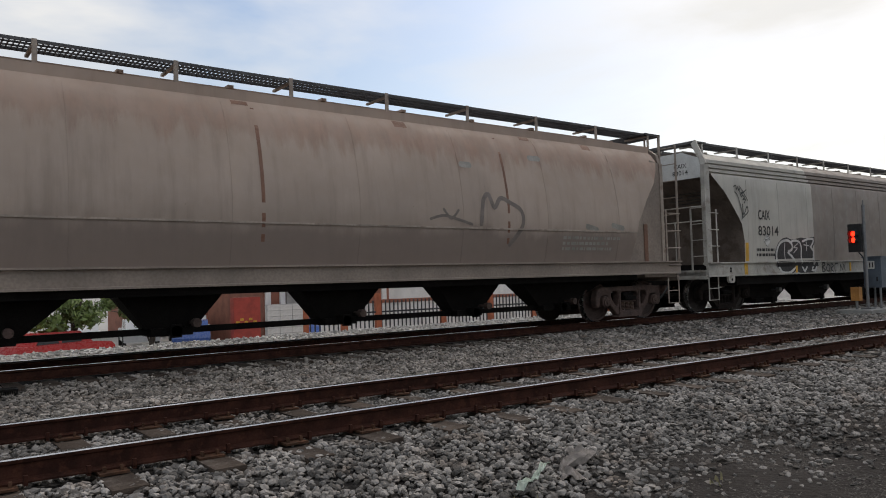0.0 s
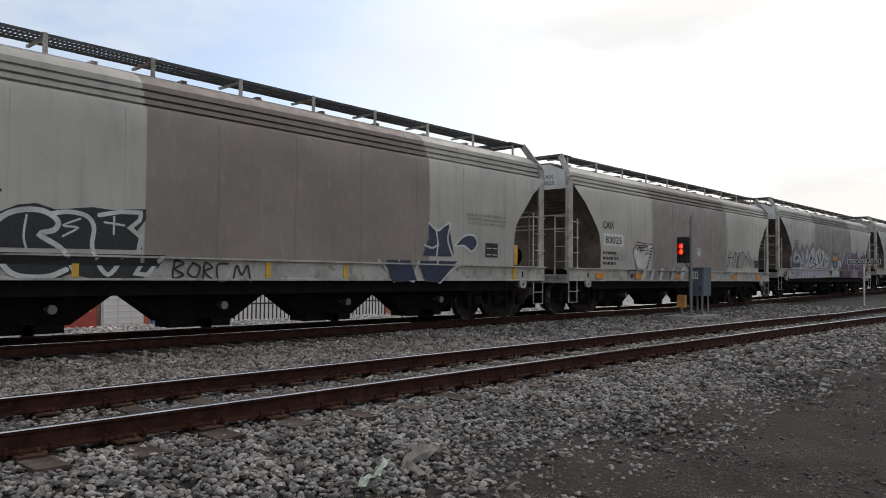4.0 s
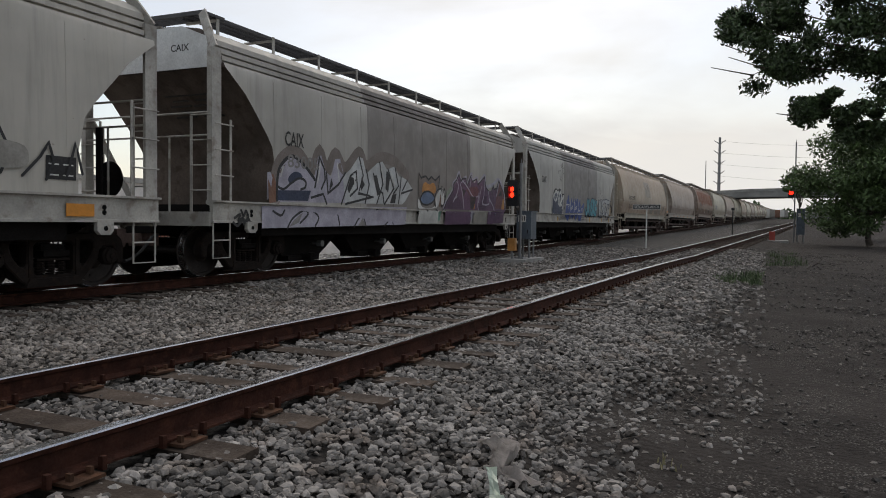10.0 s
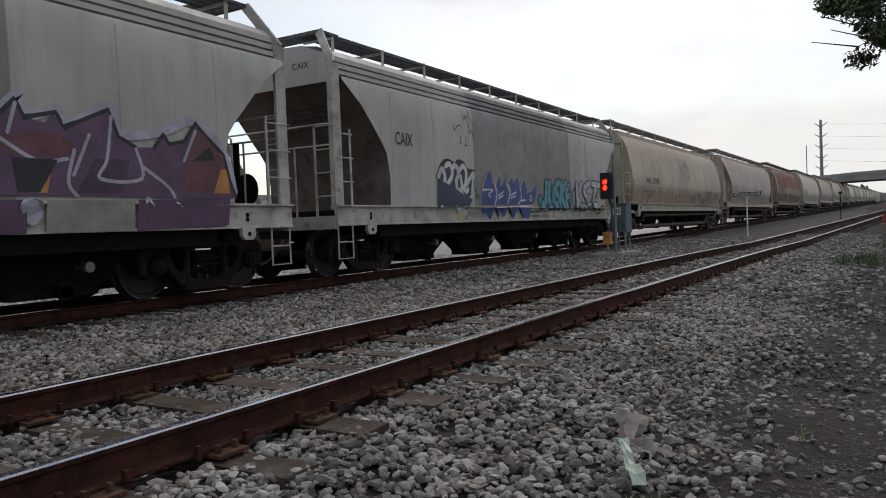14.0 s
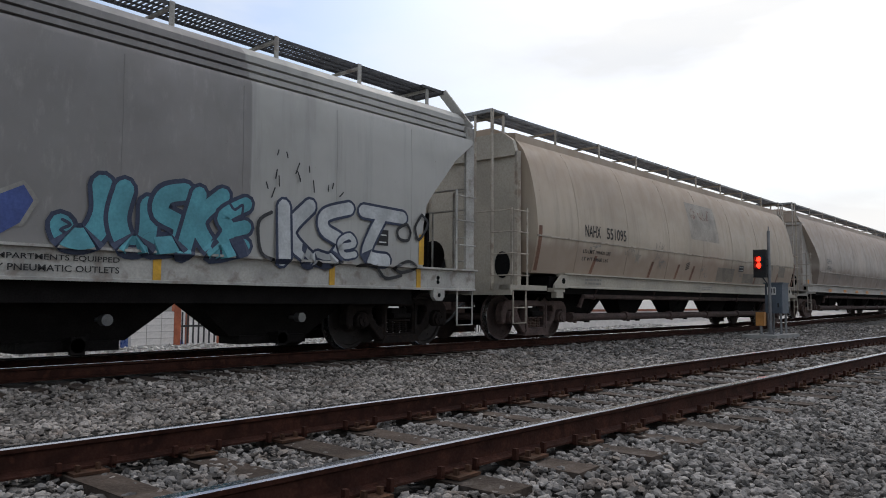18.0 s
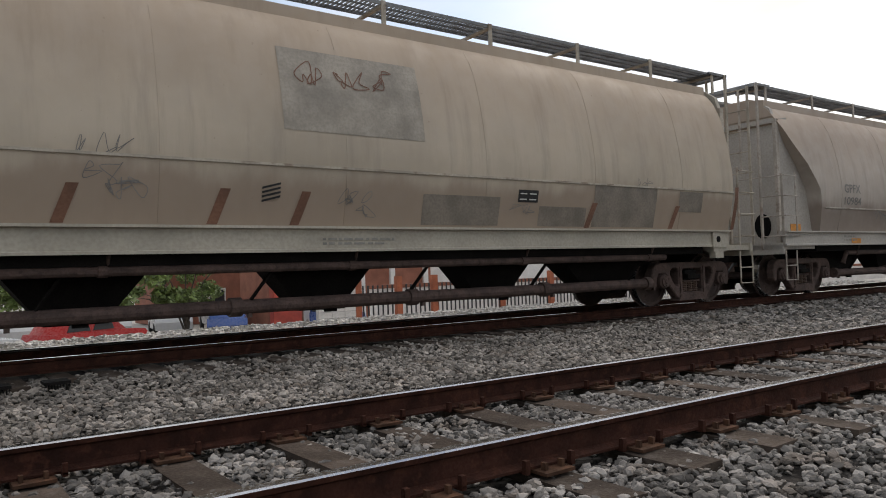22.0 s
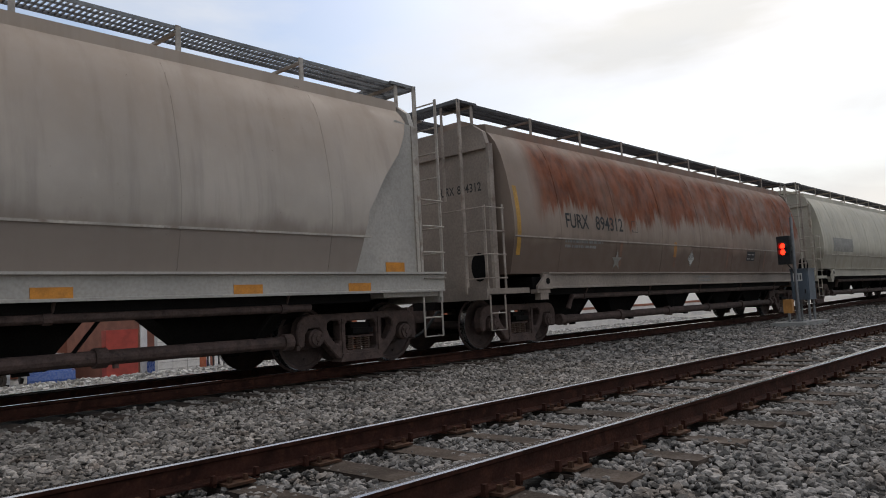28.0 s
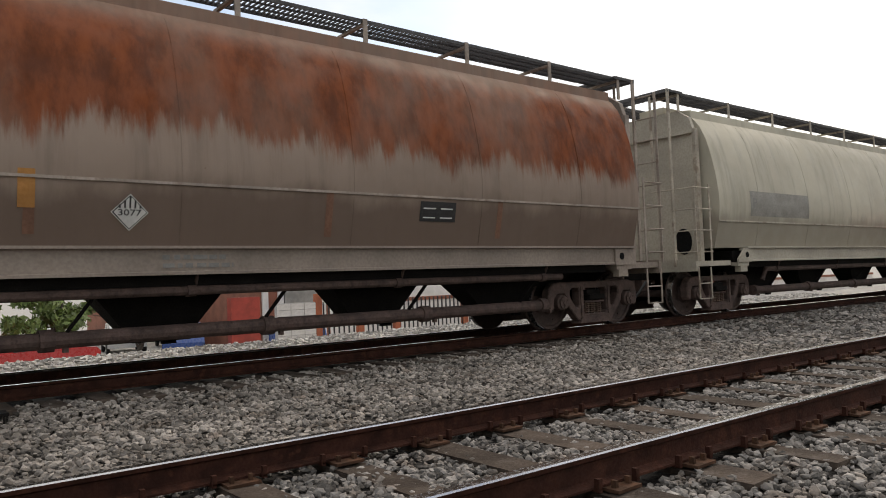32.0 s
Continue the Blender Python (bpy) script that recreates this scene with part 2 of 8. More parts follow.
M = {}
M["rail_side"] = surface("rusty_rail_steel", (0.036, 0.0135, 0.009), 0.8, 0.0, 0.4, 6, 70, 0.35, 0.004, tint=(0.07, 0.026, 0.016))
M["rail_head"] = surface("polished_rail_head", (0.42, 0.42, 0.43), 0.22, 1.0, 0.12, 3, 60, 0.05, 0.001)
M["rail_bright"] = surface("bright_running_surface", (0.72, 0.72, 0.73), 0.12, 1.0, 0.08, 3, 60, 0.03, 0.001)
M["wood_tie"] = surface("weathered_timber", (0.068, 0.052, 0.042), 0.9, 0, 0.4, 2.5, 45, 0.6, 0.012, tint=(0.11, 0.092, 0.08), each=0.25)
M["plate"] = surface("rusty_plate", (0.075, 0.040, 0.026), 0.8, 0.2, 0.3, 8, 60, 0.3, 0.004, tint=(0.12, 0.055, 0.03))
M["ballast"] = surface("ballast_stone", (0.198, 0.183, 0.169), 0.9, 0, 0.35, 1.3, 40, 0.8, 0.012, tint=(0.17, 0.138, 0.115), island=0.65)
M["ballast_warm"] = surface("dusty_ballast_stone", (0.225, 0.202, 0.18), 0.9, 0, 0.35, 1.3, 40, 0.8, 0.012, tint=(0.17, 0.135, 0.11), island=0.6)
M["pebble"] = surface("dusty_pebbles", (0.10, 0.09, 0.081), 0.9, 0, 0.3, 1.3, 34, 0.6, 0.012, island=0.8)
M["ballast_pale"] = surface("pale_gravel", (0.44, 0.425, 0.40), 0.88, 0, 0.25, 1.3, 34, 0.6, 0.012, island=0.4)
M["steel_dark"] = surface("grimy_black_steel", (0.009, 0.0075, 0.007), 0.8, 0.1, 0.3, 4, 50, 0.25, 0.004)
# slope sheets: brown dirt, and the shade of the end recess put into the colour
M["end_dirt_shade"] = surface("dirty_shaded_end_sheet", (0.125, 0.10, 0.085), 0.85, 0, 0.3, 1.5, 30, 0.15, 0.004, tint=(0.075, 0.055, 0.045))
M["truck"] = surface("brown_cast_steel", (0.080, 0.050, 0.042), 0.85, 0.0, 0.35, 5, 45, 0.4, 0.006, tint=(0.035, 0.021, 0.016))
M["truck_black"] = surface("black_cast_steel", (0.016, 0.012, 0.0105), 0.85, 0.0, 0.3, 5, 45, 0.35, 0.006, tint=(0.028, 0.018, 0.013))
M["wheel_brown"] = surface("rusty_wheel_steel", (0.058, 0.036, 0.031), 0.75, 0.2, 0.25, 6, 50, 0.2, 0.003)
M["wheel"] = surface("wheel_steel", (0.022, 0.016, 0.014), 0.65, 0.4, 0.25, 6, 50, 0.2, 0.003)
M["tread"] = surface("bright_wheel_tread", (0.4, 0.4, 0.41), 0.25, 1.0, 0.1, 6, 40, 0.05, 0.001)
M["spring"] = surface("brown_spring_steel", (0.12, 0.078, 0.06), 0.6, 0.2, 0.25, 8, 50, 0.1, 0.002)
M["galv"] = surface("galvanised_grating", (0.20, 0.20, 0.20), 0.5, 0.6, 0.25, 4, 60, 0.1, 0.002)
M["grate_dark"] = surface("dark_grating_steel", (0.075, 0.073, 0.075), 0.6, 0.4, 0.25, 4, 60, 0.1, 0.002)
# flat black for the shade inside holes, which are only discs
M["black"] = surface("black_hole_shade", (0.006, 0.006, 0.006), 0.9, 0, 0.1, 3, 30, 0, 0)
M["orange"] = surface("orange_reflector", (0.60, 0.23, 0.025), 0.5, 0, 0.15, 8, 60, 0.05, 0.001)
M["white"] = surface("chalk_white_paint", (0.62, 0.61, 0.58), 0.7, 0, 0.12, 5, 40, 0.05, 0.002)
M["ink"] = surface("black_lettering", (0.022, 0.021, 0.021), 0.7, 0, 0.3, 6, 50, 0.05, 0.002)
for key in ("steel_dark", "truck_black", "end_dirt_shade", "black", "ballast", "ballast_warm", "rail_side", "wood_tie", "plate"):
    M[key].node_tree.nodes["Principled BSDF"].inputs["Specular IOR Level"].default_value = 0.12
M["hose"] = surface("black_rubber_hose", (0.015, 0.015, 0.015), 0.55, 0, 0.1, 8, 40, 0.1, 0.002)
# ---- kit ----
def box(bm, x, y, z, sx, sy, sz, m=None):
    """A box round (x, y, z) with the sides sx, sy, sz, turned by m about its middle."""
    vs = [Vector((a * sx / 2, b * sy / 2, c * sz / 2)) for a in (-1, 1) for b in (-1, 1) for c in (-1, 1)]
    if m:
        vs = [m @ v for v in vs]
    vs = [bm.verts.new(v + Vector((x, y, z))) for v in vs]
    for f in ((0, 1, 3, 2), (4, 6, 7, 5), (0, 4, 5, 1), (2, 3, 7, 6), (0, 2, 6, 4), (1, 5, 7, 3)):
        bm.faces.new([vs[i] for i in f])


def rod(bm, a, b, r, n=8, r2=None):
    """A round bar from a to b."""
    a, b = Vector(a), Vector(b)
    q = (b - a).to_track_quat("Z", "Y").to_matrix()
    rings = []
    for p, rr in ((a, r), (b, r if r2 is None else r2)):
        rings.append([bm.verts.new(p + q @ Vector((rr * math.cos(k * math.tau / n), rr * math.sin(k * math.tau / n), 0))) for k in range(n)])
    for k in range(n):
        bm.faces.new((rings[0][k], rings[0][(k + 1) % n], rings[1][(k + 1) % n], rings[1][k]))
    bm.faces.new(rings[0][::-1])
    bm.faces.new(rings[1])


def pipe(bm, pts, r, n=8):
    """One bent tube through the points, with closed ends."""
    pts = [Vector(p) for p in pts]
    rings, side = [], None
    for i, p in enumerate(pts):
        d = (pts[min(i + 1, len(pts) - 1)] - pts[max(i - 1, 0)]).normalized()
        if side is None:
            side = d.orthogonal().normalized()
        side = (side - d * side.dot(d)).normalized()
        up = d.cross(side)
        rings.append([bm.verts.new(p + r * (side * math.cos(k * math.tau / n) + up * math.sin(k * math.tau / n))) for k in range(n)])
    for a, b in zip(rings, rings[1:]):
        for k in range(n):
            bm.faces.new((a[k], a[(k + 1) % n], b[(k + 1) % n], b[k]))
    bm.faces.new(rings[0][::-1])
    bm.faces.new(rings[-1])


def flat_bar(bm, a, b, wide, thick, up=(0, 1, 0)):
    """A straight bar of rectangular section from a to b."""
    a, b = Vector(a), Vector(b)
    d = (b - a).normalized()
    u = Vector(up)
    s = d.cross(u).normalized()
    u = s.cross(d)
    vs = [bm.verts.new(p + s * (i * wide / 2) + u * (j * thick / 2)) for p in (a, b) for i, j in ((-1, -1), (1, -1), (1, 1), (-1, 1))]
    for k in range(4):
        bm.faces.new((vs[k], vs[(k + 1) % 4], vs[4 + (k + 1) % 4], vs[4 + k]))
    bm.faces.new(vs[3::-1])
    bm.faces.new(vs[4:])


def slab(bm, outline, lo, hi, axis="y"):
    """An outline of (a, b) drawn out along an axis from lo to hi."""
    def at(a, b, c):
        return {"x": (c, a, b), "y": (a, c, b), "z": (a, b, c)}[axis]
    p = [bm.verts.new(at(a, b, lo)) for a, b in outline]
    q = [bm.verts.new(at(a, b, hi)) for a, b in outline]
    n = len(outline)
    for k in range(n):
        bm.faces.new((p[k], p[(k + 1) % n], q[(k + 1) % n], q[k]))
    bm.faces.new(p[::-1])
    bm.faces.new(q)


def lathe(bm, profile, n=24, axis="y", at=(0, 0, 0)):
    """A profile of (radius, along) turned round an axis."""
    rings = []
    for r, h in profile:
        ring = []
        for k in range(n):
            c, s = r * math.cos(k * math.tau / n), r * math.sin(k * math.tau / n)
            v = {"y": (c, h, s), "z": (c, s, h), "x": (h, c, s)}[axis]
            ring.append(bm.verts.new(Vector(v) + Vector(at)))
        rings.append(ring)
    for a, b in zip(rings, rings[1:]):
        for k in range(n):
            bm.faces.new((a[k], a[(k + 1) % n], b[(k + 1) % n], b[k]))
    bm.faces.new(rings[0][::-1])
    bm.faces.new(rings[-1])


def mesh_of(name, bm, mat, smooth=0.0, bevel=0.0):
    if bevel:
        bmesh.ops.bevel(bm, geom=[e for e in bm.edges if len(e.link_faces) == 2 and e.calc_face_angle(0) > 0.6], offset=bevel, segments=1, affect="EDGES")
    bmesh.ops.recalc_face_normals(bm, faces=bm.faces)
    me = bpy.data.meshes.new(name)
    bm.to_mesh(me)
    bm.free()
    for mm in mat if isinstance(mat, (list, tuple)) else (mat,):
        me.materials.append(mm)
    if smooth:
        me.shade_smooth()
        me.set_sharp_from_angle(angle=radians(smooth))
    return me


def part(name, bm, mat, parent, label="", smooth=0.0, bevel=0.0):
    ob = new(name, mesh_of(name, bm, mat, smooth, bevel))
    ob.parent = parent
    return tagged(ob, label)


def part_at(name, me, parent, m=None, label=""):
    """One more object on a mesh that is there already."""
    ob = new(name, me)
    ob.parent = parent
    if m:
        ob.matrix_basis = m
    return tagged(ob, label)


def thing(name, label, category, m=None, group="", kind=""):
    ob = new(name)
    ob.empty_display_size = 0.2
    if m:
        ob.matrix_basis = m
    return tagged(ob, label, category, group, kind)


def letters(body, size, offset=0.0, spacing=1.0, bold=0.0):
    """The flat outline of a line of writing, as triangles in x and z with its lower left corner at 0, in metres."""
    cu = bpy.data.curves.new("writing", "FONT")
    cu.body, cu.size, cu.offset, cu.space_character, cu.resolution_u = body, size, offset + bold, spacing, 3
    ob = bpy.data.objects.new("writing", cu)
    scene.collection.objects.link(ob)
    me = bpy.data.meshes.new_from_object(ob.evaluated_get(bpy.context.evaluated_depsgraph_get()))
    bpy.data.objects.remove(ob)
    bpy.data.curves.remove(cu)
    verts = [(v.co.x, v.co.y) for v in me.vertices]
    faces = [tuple(p.vertices) for p in me.polygons]
    bpy.data.meshes.remove(me)
    return verts, faces


MARK_SHIFT = {}  # how far the marks of a car are set back along it


def painted(name, shape, parent, mat, x, z, side, proud=0.008, sx=1.0, sz=1.0, slant=0.0, label=""):
    """Lays a flat shape of (verts, faces) on a car's near side, whose depth at a height is side(z)."""
    verts, faces = shape
    x += MARK_SHIFT.get(parent.name, 0.0)
    me = bpy.data.meshes.new(name)
    vs = [(x + a * sx + slant * b * sz, -side(z + b * sz) - proud, z + b * sz) for a, b in verts]
    me.from_pydata(vs, [], faces)
    me.materials.append(mat)
    ob = new(name, me)
    ob.parent = parent
    return tagged(ob, label)


def patch(x0, x1, z0, z1, nx=1, nz=4):
    """A rectangle as a shape for painted()."""
    verts = [(x0 + (x1 - x0) * i / nx, z0 + (z1 - z0) * j / nz) for j in range(nz + 1) for i in range(nx + 1)]
    faces = [(j * (nx + 1) + i, j * (nx + 1) + i + 1, (j + 1) * (nx + 1) + i + 1, (j + 1) * (nx + 1) + i) for j in range(nz) for i in range(nx)]
    return verts, faces


def outline_fan(pts):
    """A filled outline as a shape for painted()."""
    return list(pts), [tuple(range(len(pts)))]


def stroke(pts, wide, closed=False):
    """A brush line along points, as a shape for painted()."""
    ps = [Vector(p) for p in pts]
    if closed:
        ps.append(ps[0])
    verts, faces = [], []
    for i, p in enumerate(ps):
        d = (ps[min(i + 1, len(ps) - 1)] - ps[max(i - 1, 0)]).normalized()
        nrm = Vector((-d.y, d.x)) * wide / 2
        verts += [tuple(p + nrm), tuple(p - nrm)]
    for i in range(len(ps) - 1):
        faces.append((2 * i, 2 * i + 1, 2 * i + 3, 2 * i + 2))
    return verts, faces


def round_line(pts, n=6):
    """Points of a smooth closed line through pts."""
    out, k = [], len(pts)
    for i in range(k):
        p0, p1, p2, p3 = (Vector(pts[(i + j) % k]) for j in (-1, 0, 1, 2))
        for s in range(n):
            t = s / n
            out.append(tuple(0.5 * ((2 * p1) + (p2 - p0) * t + (2 * p0 - 5 * p1 + 4 * p2 - p3) * t * t + (3 * p1 - p0 - 3 * p2 + p3) * t ** 3)))
    return out
# ---- plan ----
# x runs along the straight tracks, y away from the path; the head of every rail lies at z = 0.18
RAIL_Z = 0.19
NEAR_RAIL, FAR_RAIL, SKEW = 0.0, 1.505, -0.0241
MAIN_NEAR = 6.20
MAIN_FAR, MAIN_MID = MAIN_NEAR + 1.505, MAIN_NEAR + 0.7525


def bend(x):
    """Sideways shift, heading and rise of the main line at x: straight, then an easy curve to the right and a faint climb."""
    d = min(max(0.0, x - 10), 36.0)
    return -d * d / 2400 - max(0.0, x - 46) * 0.03, -math.atan(d / 1200), max(0.0, x - 26) * 0.013


def slant(x):
    """The same for the siding, which runs slightly askew to the main line."""
    d = min(max(0.0, x - 16), 8.0)
    turn = 0.0384 * (d * d / 16 + max(0.0, x - 24))
    return SKEW * x - turn, math.atan(SKEW - 0.0384 * d / 8), max(0.0, x - 26) * 0.013


def shift(x, y):
    """Sideways shift of the ground at x, by the track that lies nearer."""
    k = min(1, max(0, (y - 2.3) / 2.7))
    return slant(x)[0] * (1 - k) + bend(x)[0] * k


PROFILE = ((-80, -0.45), (-6, -0.30), (-2.5, -0.27), (-1.9, -0.24), (-0.75, -0.05), (-0.4, -0.035), (2.0, -0.035), (2.8, -0.10), (4.8, -0.10),
           (5.4, -0.04), (8.4, -0.04), (9.2, -0.08), (11.6, -0.02), (12.4, -0.12), (15.5, -1.2), (19, -1.75), (60, -1.9), (400, -1.9))


def ground_z(y):
    for (a, za), (b, zb) in zip(PROFILE, PROFILE[1:]):
        if y <= b:
            return za + (zb - za) * max(0, (y - a)) / (b - a)
    return PROFILE[-1][1]


m, nt, b, co = begin("dirt_and_gravel", 0.95)
sep = nt.nodes.new("ShaderNodeSeparateXYZ")
nt.links.new(co, sep.inputs[0])
edge = math_of(nt, "ADD", sep.outputs["Y"], math_of(nt, "MULTIPLY", noise_at(nt, co, 1.1, 5), 1.6))
dirt = mixed(nt, ramp(nt, noise_at(nt, co, 0.7, 6), 0.3, 0.7), (0.019, 0.016, 0.0145), (0.036, 0.031, 0.028))
dirt = mixed(nt, ramp(nt, noise_at(nt, co, 26, 4, 0.7), 0.5, 0.72, 0, 0.6), dirt, (0.062, 0.056, 0.051))
dirt = mixed(nt, ramp(nt, noise_at(nt, co, 75, 3, 0.7), 0.52, 0.62, 0, 0.6), dirt, (0.035, 0.031, 0.028))
grit = node(nt, "ShaderNodeTexVoronoi", Scale=48.0)
nt.links.new(co, grit.inputs["Vector"])
some = math_of(nt, "MULTIPLY", ramp(nt, grit.outputs["Distance"], 0.30, 0.36, 1, 0), ramp(nt, noise_at(nt, co, 2.2, 5), 0.42, 0.6))
dirt = mixed(nt, math_of(nt, "MULTIPLY", some, 0.8), dirt, mixed(nt, grit.outputs["Color"], (0.04, 0.036, 0.033), (0.18, 0.17, 0.155)))
cell = node(nt, "ShaderNodeTexVoronoi", Scale=17.0)
nt.links.new(co, cell.inputs["Vector"])
grey = mixed(nt, cell.outputs["Color"], (0.07, 0.066, 0.062), (0.27, 0.26, 0.245))
grey = mixed(nt, ramp(nt, noise_at(nt, co, 0.9, 5), 0.42, 0.7, 0, 0.55), grey, (0.15, 0.115, 0.092))
# gravel darkens towards the cell gaps, shade painted into its colour
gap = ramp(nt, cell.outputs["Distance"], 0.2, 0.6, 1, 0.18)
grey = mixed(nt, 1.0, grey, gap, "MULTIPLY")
# the bed colour is darkened to stand for shade between the loose stones
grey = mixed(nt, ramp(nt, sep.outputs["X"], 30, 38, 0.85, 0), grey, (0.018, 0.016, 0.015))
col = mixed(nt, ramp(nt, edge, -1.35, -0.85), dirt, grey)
# oil-dark bed between the main rails, with the shade under the train painted in
oil_and_shade = math_of(nt, "MULTIPLY", ramp(nt, sep.outputs["Y"], 5.9, 6.3), ramp(nt, sep.outputs["Y"], 8.0, 8.5, 1, 0))
col = mixed(nt, math_of(nt, "MULTIPLY", oil_and_shade, ramp(nt, sep.outputs["X"], 30, 40, 0.9, 0)), col, mixed(nt, noise_at(nt, co, 8, 4), (0.012, 0.010, 0.009), (0.04, 0.034, 0.03)))
far = ramp(nt, edge, 9.4, 9.9)
col = mixed(nt, far, col, mixed(nt, noise_at(nt, co, 0.6, 4), (0.30, 0.285, 0.265), (0.44, 0.425, 0.40)))
nt.links.new(col, b.inputs["Base Color"])
bumped(nt, b, math_of(nt, "ADD", math_of(nt, "MULTIPLY", cell.outputs["Distance"], -0.8), noise_at(nt, co, 30, 4)), 0.6, 0.03)
b.inputs["Specular IOR Level"].default_value = 0.12
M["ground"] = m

xs = [-500, -200, -80, -30, -12] + [-6 + 0.5 * i for i in range(93)] + [42 + 4 * i for i in range(40)] + [220, 280, 360, 500, 800, 1500, 3000]
ys = [-1500, -400, -80, -30, -12] + [-8 + 0.4 * i for i in range(52)] + [14, 20, 30, 60, 120, 400, 1500]
verts, faces = [], []
for x in xs:
    up = bend(min(x, 400))[2]
    for y in ys:
        lump = 0.03 * noise.noise((x * 0.5, y * 0.5, 1.0)) + 0.012 * noise.noise((x * 2.1, y * 2.1, 7.0)) if abs(y) < 13 and -7 < x < 60 else 0
        if -0.7 < y < 2.3 or 5.3 < y < 8.6:
            lump *= 0.3
        verts.append((x, y + (shift(min(x, 400), y) if -60 < y < 60 else 0), ground_z(y) + lump + up))
for i in range(len(xs) - 1):
    for j in range(len(ys) - 1):
        k = i * len(ys) + j
        faces.append((k, k + len(ys), k + len(ys) + 1, k + 1))
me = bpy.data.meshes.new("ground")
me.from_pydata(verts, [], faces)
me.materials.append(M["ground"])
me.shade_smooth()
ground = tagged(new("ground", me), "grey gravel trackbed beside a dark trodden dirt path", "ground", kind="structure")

# ---- rails and sleepers ----
RAIL = ((-0.07, 0.0), (0.07, 0.0), (0.07, 0.012), (0.014, 0.03), (0.010, 0.115), (0.034, 0.128), (0.037, 0.150), (0.030, 0.158),
        (-0.030, 0.158), (-0.037, 0.150), (-0.034, 0.128), (-0.010, 0.115), (-0.014, 0.03), (-0.07, 0.012))
RAIL_XS = [-60, -20, -6] + [i * 1.0 for i in range(-5, 43)] + [42 + 3 * i for i in range(1, 30)] + [150, 190, 250, 330, 450, 700]


def rail(name, y, parent, label, way, head="rail_head", lit=(7, 8)):
    verts, faces, n = [], [], len(RAIL)
    for x in RAIL_XS:
        s, h, up = way(x)
        for a, z in RAIL:
            verts.append((x - math.sin(h) * a, y + s + a * math.cos(h), RAIL_Z - 0.158 + z + up))
    for i in range(len(RAIL_XS) - 1):
        for k in range(n):
            a, b2 = i * n + k, i * n + (k + 1) % n
            faces.append((a, b2, b2 + n, a + n))
    me = bpy.data.meshes.new(name)
    me.from_pydata(verts, [], faces)
    me.materials.append(M["rail_side"])
    me.materials.append(M[head])
    for p in me.polygons:
        p.material_index = 1 if p.index % n in lit else 0
    ob = new(name, me)
    ob.parent = parent
    return tagged(ob, label)


siding = thing("siding_track", "rusty unused railway siding on weathered wooden sleepers", "railway track", kind="structure")
main = thing("main_track", "railway main line with polished rails under the train", "railway track", kind="structure")
rail("rail", NEAR_RAIL, siding, "rust-brown steel rail with a worn bright head", slant)
rail("rail", FAR_RAIL, siding, "rust-brown steel rail with a worn bright head", slant)
rail("rail", MAIN_NEAR, main, "dark steel rail with a polished head", bend, "rail_bright", (6, 7, 8))
rail("rail", MAIN_FAR, main, "dark steel rail with a polished head", bend, "rail_bright", (7, 8, 9))

bm = bmesh.new()
box(bm, 0, 0, -0.075, 0.225, 2.6, 0.15)
bmesh.ops.subdivide_edges(bm, edges=bm.edges[:], cuts=2)
for v in bm.verts:
    v.co += 0.012 * noise.noise_vector(v.co * 9)
tie_mesh = mesh_of("sleeper", bm, M["wood_tie"])
bm = bmesh.new()
box(bm, 0, 0, 0.009, 0.19, 0.32, 0.016)
for a, c in ((-0.055, -0.105), (0.055, -0.105), (0.055, 0.105), (-0.055, 0.105)):
    box(bm, a, c, 0.03, 0.02, 0.03, 0.045)
plate_mesh = mesh_of("tie_plate", bm, M["plate"])
bm = bmesh.new()
box(bm, 0, 0, 0.0, 0.024, 0.20, 0.02)
box(bm, 0, -0.085, 0.028, 0.026, 0.03, 0.055)
box(bm, 0, 0.075, 0.016, 0.024, 0.02, 0.03)
anchor_mesh = mesh_of("rail_anchor", bm, M["rail_side"])
tie_x = [3.13 - 0.66 * 8 + 0.66 * i for i in range(59)]
random.seed(11)
for i, x in enumerate(tie_x):
    part_at("sleeper", tie_mesh, siding, pose(x, 0.75 + slant(x)[0] + random.uniform(-0.06, 0.06), 0.008 + slant(x)[2] + random.uniform(-0.012, 0.004), 0, random.uniform(-2, 2), random.uniform(-1.2, 1.2)))
    for y in (NEAR_RAIL, FAR_RAIL):
        if x < 26:
            part_at("tie_plate", plate_mesh, siding, pose(x, y + slant(x)[0], 0.012, 0, 0, random.uniform(-2, 2)))
            for d in (-0.145, 0.145):
                part_at("rail_anchor", anchor_mesh, siding, pose(x + d, y + slant(x + d)[0], 0.03, 0, 0, -1.4))
main_tie = [-5.04 + 0.455 * i for i in range(108)]
for x in main_tie:
    part_at("sleeper", tie_mesh, main, pose(x, MAIN_MID - 0.14 + bend(x)[0] + random.uniform(-0.16, 0.12), 0.012 + bend(x)[2] + random.uniform(-0.015, 0.003), 0, 0, random.uniform(-1, 1)))


def far_sleepers(name, y, x0, step, count, parent, way):
    bm = bmesh.new()
    for i in range(count):
        s, h, up = way(x0 + i * step)
        box(bm, x0 + i * step, y + s, up - 0.07, 0.225, 2.6, 0.15, Matrix.Rotation(h, 3, "Z"))
    tagged(part(name, bm, M["wood_tie"], parent), kind="stuff")


far_sleepers("far_sleepers", 0.75, tie_x[-1] + 0.66, 0.66, 160, siding, slant)
far_sleepers("far_sleepers", MAIN_MID, 44.1, 0.512, 220, main, bend)

